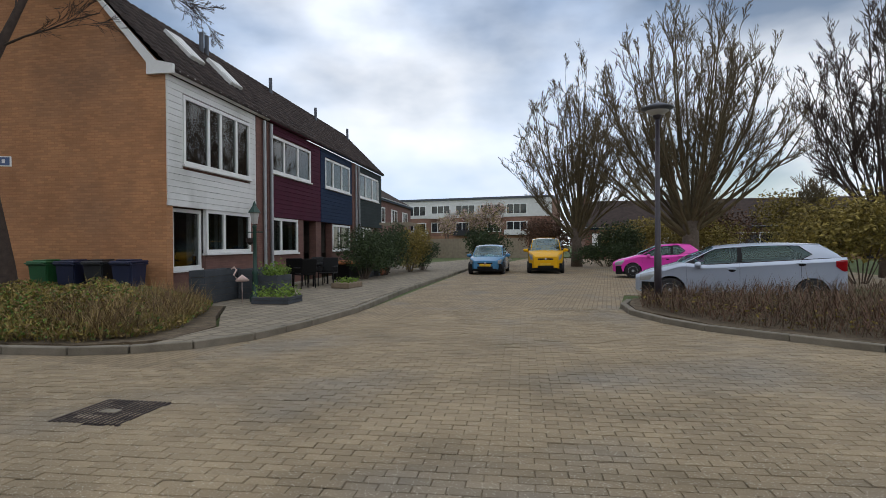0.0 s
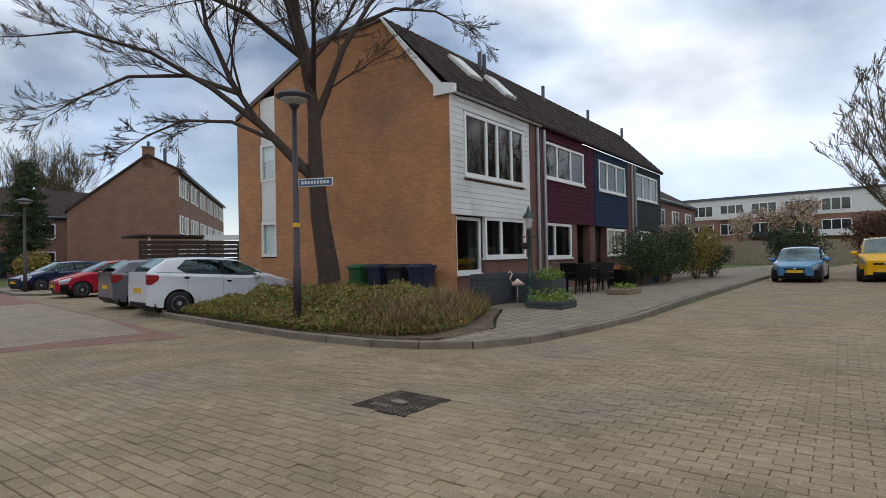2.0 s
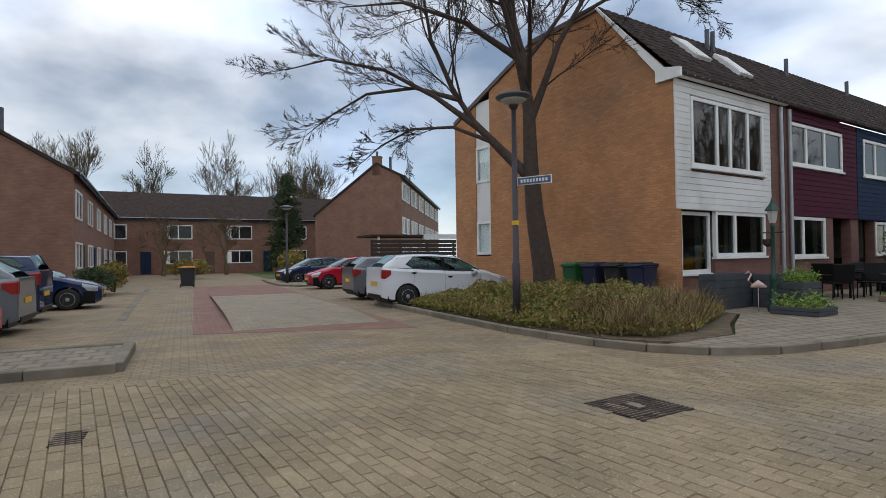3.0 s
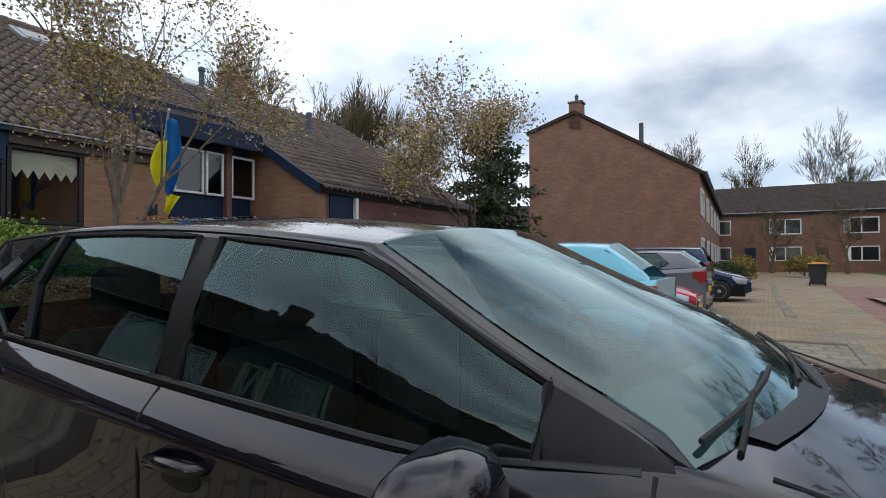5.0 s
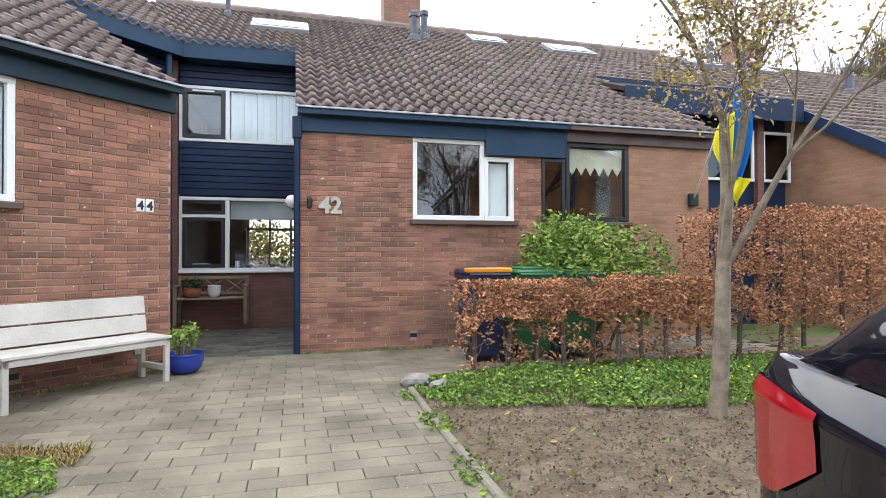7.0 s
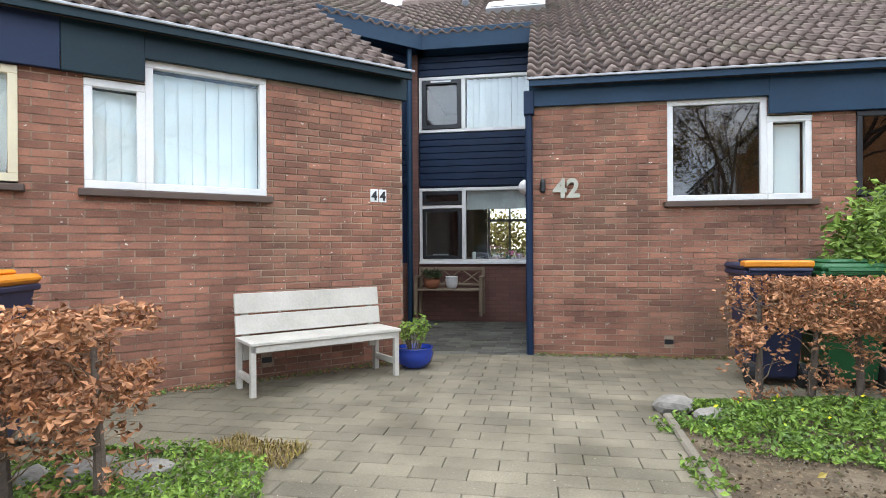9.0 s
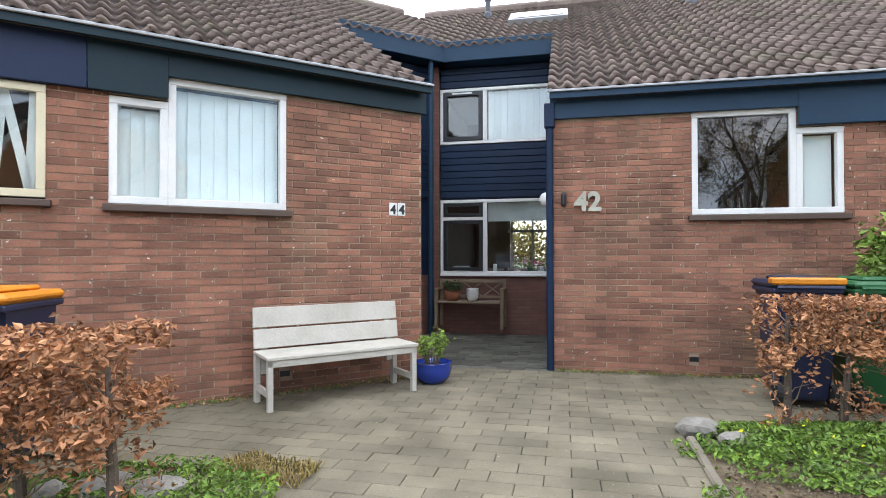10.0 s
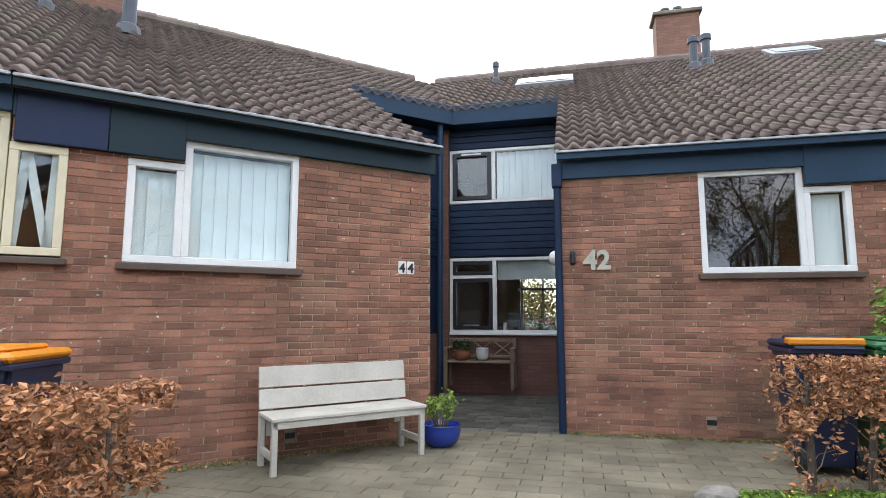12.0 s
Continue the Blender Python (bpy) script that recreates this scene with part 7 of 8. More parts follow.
def beech_hedge(a, b, width, z0, z1, stems, n, seed, label):
    """A clipped beech hedge in winter leaf on bare grey stems."""
    rnd = random.Random(seed)
    a, b = Vector((*a, 0)), Vector((*b, 0))
    side = (b - a).normalized().cross(Vector((0, 0, 1)))
    e = thing("beech_hedge", Matrix(), label, "hedge", group="beech hedges")
    spots, tips = [], []
    ln = (b - a).length
    for i in range(stems):
        u = (i + rnd.uniform(0.3, 0.7)) / stems
        p = a.lerp(b, u) + side * rnd.uniform(-0.08, 0.08)
        bm = bmesh.new()
        q = [p + Vector((0, 0, -0.03))]
        for k in range(3):
            q.append(q[-1] + Vector((rnd.uniform(-0.03, 0.03), rnd.uniform(-0.03, 0.03), (z1 - 0.1) / 3)))
        bm_tube(bm, q, [0.03, 0.026, 0.02, 0.012], 7)
        part("stem", bm, M_BARK, e)
        bm = bmesh.new()
        for k in range(30):
            p0 = q[1].lerp(q[3], rnd.uniform(-0.5, 0.95))
            d = Vector((rnd.gauss(0, 1), rnd.gauss(0, 1), rnd.uniform(0.2, 1.2))).normalized()
            line = [p0]
            for w in range(4):
                d = (d + Vector((rnd.gauss(0, 0.35), rnd.gauss(0, 0.35), rnd.gauss(0, 0.3)))).normalized()
                line.append(line[-1] + d * rnd.uniform(0.04, 0.09))
            bm_tube(bm, line, [0.005, 0.004, 0.003, 0.0025, 0.0015], 3, cap=False)
            tips.append(line[-1])
            tips.append(line[-2])
        part("twig", bm, M_TWIGLT, e)
    for i in range(n):
        u = rnd.random()
        g = rnd.random()
        z = z0 + (z1 - z0) * (1 - (1 - rnd.random()) ** 1.0 * (0.9 + 0.1 * g))
        clump = 0.5 + 0.5 * noise.noise(Vector((u * ln * 4.0, z * 5.0, seed)))
        if clump < 0.36 + 0.34 * max(0, (z0 + 0.34 - z) / 0.34):
            continue
        w = width / 2 * rnd.choice((-1, 1)) * (rnd.random() ** 0.4)
        zz = z + 0.05 * noise.noise(Vector((u * ln * 3, 0, seed)))
        spots.append(a.lerp(b, u) + side * w + Vector((0, 0, zz)))
    for p in tips:
        for k in range(5):
            spots.append(p + Vector((rnd.gauss(0, 0.03), rnd.gauss(0, 0.03), rnd.gauss(0, 0.03))))
    part("dry_leaves", leaves(spots, 0.021, rnd, fold=0.35), M_BEECH, e, "crisp copper brown leaves")


beech_hedge((1.45, -1.92), (4.2, -1.95), 0.42, 0.34, 0.95, 9, 19000, 1, "clipped copper beech hedge in winter leaf by the bins")
beech_hedge((4.15, -1.75), (7.6, -2.3), 0.55, 0.30, 1.72, 9, 24000, 2, "taller copper beech hedge between two gardens")
beech_hedge((-1.75, -3.95), (-4.6, -4.55), 0.62, 0.30, 0.88, 8, 23000, 3, "copper beech hedge with loose twigs at the court")


def carpet(name, label, poly, n, size, h0, h1, materials, seed, category, blade=False, keep=None, taper=0.0):
    """Ground cover inside a plan outline: many leaves or twigs as one mass."""
    rnd = random.Random(seed)
    xs, ys = [p[0] for p in poly], [p[1] for p in poly]

    def inside(x, y):
        c = False
        for (x0, y0), (x1, y1) in zip(poly, poly[1:] + poly[:1]):
            if (y0 > y) != (y1 > y) and x < (x1 - x0) * (y - y0) / (y1 - y0) + x0:
                c = not c
        return c

    def edge(x, y):
        best = 1e9
        for (x0, y0), (x1, y1) in zip(poly, poly[1:] + poly[:1]):
            dx, dy = x1 - x0, y1 - y0
            u = max(0.0, min(1.0, ((x - x0) * dx + (y - y0) * dy) / (dx * dx + dy * dy)))
            best = min(best, math.hypot(x - x0 - u * dx, y - y0 - u * dy))
        return best

    e = thing(name, Matrix(), label, category, kind="stuff")
    for mi, m in enumerate(materials):
        spots, V, F = [], [], []
        made = 0
        while made < n // len(materials):
            x, y = rnd.uniform(min(xs), max(xs)), rnd.uniform(min(ys), max(ys))
            if not inside(x, y):
                continue
            made += 1
            d = noise.noise(Vector((x * 1.7, y * 1.7, seed))) * 0.5 + 0.5
            if keep and rnd.random() > keep(x, y, mi):
                continue
            top = h0 + (h1 - h0) * d
            if taper:
                top *= 0.25 + 0.75 * min(1.0, edge(x, y) / taper)
            if blade:
                z = rnd.uniform(0, top * 0.75)
                a, ln = rnd.uniform(0, 6.28), rnd.uniform(0.4, 1.9) * size * (0.6 + d)
                t = Vector((math.cos(a) * ln * rnd.uniform(0.2, 0.9), math.sin(a) * ln * rnd.uniform(0.2, 0.9), ln * rnd.uniform(0.2, 0.9)))
                w = Vector((-math.sin(a), math.cos(a), 0)) * 0.0045
                i = len(V)
                p = Vector((x, y, z))
                V += [p - w, p + w, p + t * 0.55 + Vector((0, 0, 0.02)) + w * 0.8, p + t * 0.55 + Vector((0, 0, 0.02)) - w * 0.8, p + t]
                F += [(i, i + 1, i + 2, i + 3), (i + 3, i + 2, i + 4)]
            else:
                spots.append(Vector((x, y, top * rnd.random() ** 0.5)))
        bm = from_lists(V, F) if blade else leaves(spots, size, rnd, flat=0.55)
        part("twigs" if blade else "leaves", bm, m, e)
    return e


carpet("ground_cover", "low green ground cover under the beech hedge", [(0.95, -2.25), (1.0, -1.9), (1.6, -1.65), (6.2, -1.6), (6.2, -3.1), (3.3, -3.35), (2.6, -3.25), (1.8, -2.95), (1.1, -2.85)], 40000, 0.019, 0.05, 0.20, (M_IVY, M_LEAF, M_IVY), 5, "ground cover", taper=0.5, keep=lambda x, y, m: 1.0 if noise.noise(Vector((x * 3.1, y * 3.1, 7))) > -0.12 else 0.30)
carpet("ground_cover", "low weeds between the stones", [(-1.2, -3.8), (-1.35, -3.45), (-1.8, -3.35), (-2.6, -3.6), (-3.4, -4.6), (-2.2, -4.6)], 8000, 0.016, 0.03, 0.14, (M_IVY, M_LEAF), 6, "ground cover")
carpet("dry_grass", "low tuft of dry straw grass on the pavers", [(-1.25, -3.45), (-1.25, -3.15), (-1.75, -3.05), (-1.9, -3.35)], 900, 0.035, 0.01, 0.04, (M_STRAW, M_OLIVE), 7, "grass", blade=True)
POLY_N = [(12.9, -15.85), (8, -15.9), (6.1, -16.3), (5.5, -16.9), (5.75, -18.0), (6.4, -19.1), (7.3, -20.6), (8.9, -20.8), (12.9, -20.2)]
carpet("low_shrubs", "low olive green and straw coloured shrubs on the corner", POLY_N, 26000, 0.16, 0.2, 0.9, (M_OLIVE, M_STRAW, M_OLIVE, M_STRAW), 8, "shrubs", blade=True, taper=1.1, keep=lambda x, y, m: min(1, 0.35 + 0.9 * (1 if m in (0, 2) else (9.5 - x) / 3)))
carpet("low_shrubs", "low green leafy shrubs on the corner", POLY_N, 64000, 0.034, 0.2, 0.85, (M_OLIVE, M_STRAW, M_OLIVE, M_IVY), 9, "shrubs", taper=1.1, keep=lambda x, y, m: max(0.25, min(1, (x - 6.3) / 1.4)))
carpet("dry_shrubs", "straw coloured wispy shrubs beside the pavement", [(5.6, -17.0), (6.0, -16.5), (7.8, -16.7), (8.4, -19.8), (7.3, -20.3), (6.3, -18.9)], 9000, 0.30, 0.1, 0.75, (M_STRAW, M_BROWNSH, M_STRAW), 19, "shrubs", blade=True, taper=0.6)
POLY_E = [(-1.65, -22.3), (-2.7, -20.5), (-3.6, -19.75), (-4.5, -19.15), (-14, -15.7), (-16, -15.7), (-16, -24.0), (-1.7, -24.2)]
carpet("low_shrubs", "low red brown leafless shrubs at the street corner", POLY_E, 60000, 0.20, 0.25, 0.95, (M_BROWNSH, M_TWIG, M_BROWNSH), 10, "shrubs", blade=True, taper=1.6)
carpet("low_shrubs", "sparse green leaves between leafless shrubs", POLY_E, 9000, 0.03, 0.1, 0.45, (M_OLIVE, M_BROWNSH), 11, "shrubs")
carpet("soil_clods", "small clods stones and dry leaf bits on the garden soil", [(0.95, -5.0), (6.0, -5.0), (6.0, -2.4), (0.98, -2.4)], 12000, 0.012, 0.006, 0.02, (M_SOIL, M_JOINT, M_SOIL, M_TWIGLT), 12, "soil")
carpet("yellow_flowers", "small yellow flowers in the ground cover", [(1.0, -2.6), (1.3, -1.9), (6.0, -1.9), (6.0, -3.0), (3.0, -3.2), (1.6, -2.85)], 190, 0.014, 0.13, 0.22, (M_FYELLOW,), 14, "flowers")

# weeds along the edging and the wall foot
carpet("weeds", "scattered green seedlings on the dry soil", [(1.0, -4.9), (5.5, -4.9), (5.5, -3.3), (1.1, -3.0)], 420, 0.022, 0.01, 0.07, (M_LEAF, M_OLIVE), 18, "weeds", keep=lambda x, y, m: 1 if noise.noise(Vector((x * 2.5, y * 2.5, 3))) > 0.15 else 0.05)
carpet("weeds", "moss and dead leaf bits along the wall foot", [(0.03, -0.16), (3.2, -0.12), (3.2, -0.02), (0.03, -0.02)], 900, 0.013, 0.004, 0.035, (M_TWIG, M_IVY, M_OLIVE), 15, "weeds")
foot = [(C44[0] - u * TH_C + v * TH_S, C44[1] - u * TH_S - v * TH_C) for u, v in ((0.03, 0.02), (3.4, 0.02), (3.4, 0.14), (0.03, 0.20))]
carpet("weeds", "moss and dead leaf bits along the wall foot", foot, 1300, 0.013, 0.004, 0.035, (M_TWIG, M_IVY, M_BEECH), 16, "weeds")
carpet("weeds", "small green weeds along the garden edging", [(0.78, -4.8), (0.98, -4.8), (1.0, -2.2), (0.8, -2.2)], 700, 0.02, 0.01, 0.05, (M_LEAF, M_IVY), 13, "weeds", keep=lambda x, y, m: 1 if math.sin(y * 7.3) > 0.2 else 0.1)


bush(-1.2, 13.0, 3.0, 1.2, 2.6, 3500, 0.07, M_OLIVE, 21, "sunlit green shrub in the back garden")

# ---- garden and street things ----
def stone(x, y, r, seed, label="rough grey garden stone"):
    rnd = random.Random(seed)
    bm = bmesh.new()
    bmesh.ops.create_icosphere(bm, subdivisions=2, radius=r)
    for v in bm.verts:
        k = 1 + 0.35 * noise.noise(v.co * (2.2 / r) * 0.5 + Vector((seed, 0, 0)))
        v.co = Vector((v.co.x * k * 1.25, v.co.y * k, max(-r * 0.35, v.co.z * k * 0.62)))
    o = part("garden_stone", bm, M_STONE, m=Matrix.Translation((x, y, r * 0.3)) @ Matrix.Rotation(rnd.uniform(0, 3), 4, "Z"))
    tagged(o, label, "stone", "garden stones")


for i, (x, y, r) in enumerate(((1.0, -2.0, 0.12), (1.2, -2.22, 0.10), (1.33, -2.05, 0.08), (-2.15, -3.72, 0.13), (-1.88, -3.70, 0.12), (-2.4, -3.85, 0.10), (-1.70, -3.85, 0.07))):
    stone(x, y, r, i)


def bench():
    """White slatted bench, straight, on square legs."""
    d = Vector((-1.217 + 2.146, -1.245 + 2.177, 0))
    m = Matrix.Translation((-2.146, -2.177, 0)) @ Matrix.Rotation(math.atan2(d.y, d.x), 4, "Z")
    e = thing("garden_bench", m, "weathered white wooden bench against the brick wall", "bench")
    L, D = 1.34, 0.44
    for x in (0.0, L - 0.045):
        part("leg", box(x, x + 0.045, 0.0, 0.045, -0.03, 0.40, bevel=0.004), M_BENCH, e)
        part("leg", box(x, x + 0.045, D - 0.06, D, -0.03, 0.40, bevel=0.004), M_BENCH, e)
        part("stretcher", box(x + 0.006, x + 0.039, 0.047, D - 0.062, 0.10, 0.155, bevel=0.004), M_BENCH, e)
    part("apron", box(0.0, L, 0.0, 0.03, 0.345, 0.40, bevel=0.003), M_BENCH, e)
    for i in range(2):
        part("seat_slat", box(-0.01, L + 0.01, -0.015 + i * 0.215, -0.015 + i * 0.215 + 0.208, 0.402, 0.43, bevel=0.004), M_BENCH, e)
    tilt = Matrix.Translation((0, D - 0.05, 0.43)) @ Matrix.Rotation(radians(-9), 4, "X")
    for z0, z1 in ((0.015, 0.175), (0.19, 0.36)):
        part("back_board", box(-0.01, L + 0.01, -0.014, 0.014, z0, z1, bevel=0.004), M_BENCH, e, m=tilt)
    for x in (0.05, L - 0.11):
        part("back_post", box(x, x + 0.06, 0.015, 0.05, -0.2, 0.34, bevel=0.003), M_BENCH, e, m=tilt)


bench()


def small_bench():
    """Teak bench in the recess with a lattice back."""
    e = thing("garden_bench", pose(-1.84, 2.22, 0.14), "old grey brown teak bench with lattice back in the recess", "bench")
    L, D = 1.06, 0.42
    for x in (0, L - 0.05):
        part("leg", box(x, x + 0.05, 0, 0.05, -0.02, 0.56), M_TEAK, e)
        part("leg", box(x, x + 0.05, D - 0.05, D, -0.02, 0.72), M_TEAK, e)
        part("armrest", box(x - 0.005, x + 0.055, -0.01, D - 0.05, 0.56, 0.585, bevel=0.004), M_TEAK, e)
    for i in range(4):
        part("seat_slat", box(0, L, 0.0 + i * 0.1, 0.09 + i * 0.1, 0.36, 0.385, bevel=0.004), M_TEAK, e)
    part("back_rail", box(0.05, L - 0.05, D - 0.04, D - 0.01, 0.66, 0.71, bevel=0.004), M_TEAK, e)
    part("back_rail", box(0.05, L - 0.05, D - 0.04, D - 0.01, 0.42, 0.455, bevel=0.004), M_TEAK, e)
    for i in range(3):
        x0 = 0.07 + i * 0.32
        for s in (1, -1):
            bm = tube([(x0, D - 0.025, 0.455 if s > 0 else 0.66), (x0 + 0.28, D - 0.025, 0.66 if s > 0 else 0.455)], 0.012, 5)
            part("lattice", bm, M_TEAK, e)
    return e


small_bench()


def pot(x, y, z, r, h, material, label, plant=None, name="plant_pot", seed=0, ph=0.25):
    e = thing(name, Matrix.Translation((x, y, z)), label, "plant pot")
    part("pot_body", lathe([(r * 0.62, 0), (r * 0.9, h * 0.3), (r, h * 0.72), (r * 0.93, h * 0.92), (r * 1.0, h), (r * 0.88, h), (r * 0.84, h * 0.88)], 24), material, e, smooth=True)
    part("potting_soil", lathe([(r * 0.80, h * 0.8), (r * 0.82, h * 0.87)], 16), M_SOIL, e)
    if plant:
        rnd = random.Random(seed)
        bm = bmesh.new()
        spots = []
        for k in range(16):
            a = rnd.uniform(0, 6.28)
            tip = Vector((math.cos(a) * r * rnd.uniform(0.3, 1.1), math.sin(a) * r * rnd.uniform(0.3, 1.1), h + ph * rnd.uniform(0.6, 1.1)))
            bm_tube(bm, [(math.cos(a) * r * 0.3, math.sin(a) * r * 0.3, h * 0.85), tip], [0.007, 0.003], 4, cap=False)
            for q in range(16):
                spots.append(Vector((math.cos(a) * r * 0.3, math.sin(a) * r * 0.3, h)).lerp(tip, rnd.uniform(0.45, 1.05)) + Vector((rnd.gauss(0, 0.025), rnd.gauss(0, 0.025), rnd.gauss(0, 0.025))))
        part("stem", bm, M_TWIG, e)
        part("plant_leaves", leaves(spots, 0.024, rnd), plant, e)
    return e


pot(-1.14, -0.86, 0.0, 0.19, 0.20, M_POTBLUE, "cobalt blue glazed pot with a budding yellow green plant", M_LEAF, seed=1, ph=0.27)
pot(-1.28, 2.42, 0.525, 0.10, 0.19, M_POTWHITE, "white plastic flower pot standing on the old bench")
pot(-1.6, 2.42, 0.525, 0.13, 0.15, M_TERRA, "terracotta bowl with a dark plant on the old bench", M_SHRUB, seed=2, ph=0.12)


def wheelie_bin(x, y, rz, body, lid, label, z=0.0, h=1.05, w=0.5, strip=False):
    e = thing("wheelie_bin", pose(x, y, z, 0, 0, rz), label, "bin", group="wheelie bins")
    d = 0.55
    bm = bmesh.new()
    v = []
    for zz, k in ((0.06, 0.78), (h - 0.1, 1.0)):
        v.append([bm.verts.new((sx * w / 2 * k, sy * d / 2 * k, zz)) for sx, sy in ((-1, -1), (1, -1), (1, 1), (-1, 1))])
    bm.faces.new(v[0][::-1])
    bm.faces.new(v[1])
    for i in range(4):
        bm.faces.new((v[0][i], v[0][(i + 1) % 4], v[1][(i + 1) % 4], v[1][i]))
    bmesh.ops.bevel(bm, geom=bm.edges[:], offset=0.025, segments=2, affect="EDGES")
    part("bin_body", bm, body, e)
    part("rim", box(-w / 2 - 0.02, w / 2 + 0.02, -d / 2 - 0.02, d / 2 + 0.02, h - 0.13, h - 0.09, bevel=0.01), body, e)
    lb = box(-w / 2 - 0.025, w / 2 + 0.025, -d / 2 - 0.03, d / 2 + 0.03, h - 0.088, h - 0.03, bevel=0.022)
    bm_box(lb, -w / 2 + 0.07, w / 2 - 0.07, -d / 2 + 0.06, d / 2 - 0.06, h - 0.035, h, bevel=0.016)
    part("lid", lb, lid, e)
    if strip:
        part("lid_strip", box(-w / 2 - 0.03, w / 2 + 0.03, d / 2 - 0.08, d / 2 + 0.05, h - 0.06, h - 0.005, bevel=0.012), M_ORANGE, e)
    part("handle_bar", tube([(-w / 2, d / 2 + 0.07, h - 0.08), (w / 2, d / 2 + 0.07, h - 0.08)], 0.016, 6), body, e)
    for s in (-1, 1):
        part("wheel", lathe([(0.1, -0.025), (0.1, 0.025)], 16), M_BLACK, e, m=Matrix.Translation((s * w / 2 * 0.85, d / 2 - 0.06, 0.1)) @ Matrix.Rotation(math.pi / 2, 4, "Y"))


wheelie_bin(2.0, -0.95, 178, M_BINBLUE, M_BINBLUE, "dark blue wheelie bin with orange handle strip by the hedge", w=0.46, strip=True)
wheelie_bin(2.55, -1.0, 182, M_BINGREEN, M_BINGREEN, "green wheelie bin by the hedge")
wheelie_bin(3.1, -1.02, 180, M_BINGREEN, M_BINGREEN, "green wheelie bin beside the leafy shrub")
wheelie_bin(-3.15, -3.55, 200, M_BINBLUE, M_ORANGE, "dark blue wheelie bin with orange lid behind the hedge")
wheelie_bin(30.4, -10.75, 80, M_BINGREY, M_ORANGE, "charcoal wheelie bin with orange lid at the roadside", z=ROAD, w=0.7)
for i, (a, body) in enumerate(((4.2, M_BINGREEN), (3.5, M_BINBLUE), (2.8, M_BINGREY), (2.1, M_BINBLUE))):
    p = Vector((8.93, -21.05, 0)) + TN * (a - 1.5) - TD * 0.5
    wheelie_bin(p.x, p.y, 8, body, body, ("green" if i == 0 else "dark") + " wheelie bin against the brick gable")


def street_lamp(x, y, z, h, sign, label):
    e = thing("street_lamp", Matrix.Translation((x, y, z)), label, "street lamp", group="street lamps")
    part("post", tube([(0, 0, -0.1), (0, 0, 1.1), (0, 0, 1.12), (0, 0, h - 0.32)], [0.075, 0.075, 0.06, 0.045], 14), M_POST, e, smooth=True)
    part("neck", lathe([(0.05, h - 0.36), (0.09, h - 0.30), (0.10, h - 0.24)], 16), M_POST, e, smooth=True)
    part("shade", lathe([(0.12, h - 0.235), (0.33, h - 0.14), (0.34, h - 0.12), (0.30, h - 0.09), (0.12, h - 0.02), (0.05, h)], 24), M_LEAD, e, "shallow grey saucer shade", smooth=True)
    part("diffuser", lathe([(0.10, h - 0.27), (0.22, h - 0.2), (0.26, h - 0.165)], 20), M_DIFF, e, smooth=True)
    if sign:
        s = part("street_sign", box(0.06, 0.74, -0.012, 0.012, -0.075, 0.075, bevel=0.003), M_POTWHITE, e, "white rimmed blue street name sign", m=Matrix.Translation((0, 0, 2.62)) @ Matrix.Rotation(radians(sign), 4, "Z"))
        part("sign_face", box(0.075, 0.725, -0.016, -0.0125, -0.06, 0.06), M_SIGN, s)
        for k in range(9):
            part("sign_mark", box(0.13 + k * 0.062, 0.17 + k * 0.062, -0.019, -0.0165, -0.028, 0.028), M_POTWHITE, s)
        part("post_sticker", lathe([(0.066, 1.82), (0.066, 1.90)], 12), M_PLATE, e)


M_SIGN = mat("sign blue", (0.06, 0.10, 0.20), rough=0.4, bump=0)
street_lamp(8.2, -16.15, 0.0, 4.33, -150, "slim dark street lamp with saucer shade and street name sign")
street_lamp(-2.0, -23.1, 0.0, 4.33, 0, "slim dark street lamp with saucer shade in the shrubs")
street_lamp(29.5, -15.5, ROAD, 4.2, 0, "slim dark street lamp by the parking bays")
kerb_line("kerb", [(26.6, -15.6), (28.0, -14.9), (33, -14.9)], 0.14, 0.0, K)
tagged(part("pavement_lamp", prism([(26.7, -15.7), (28, -15.0), (36, -15.0), (36, -22), (26.8, -22)], -0.3, -0.02), M_WALKWAY), "paved strip by the far bays", "pavement", kind="structure")


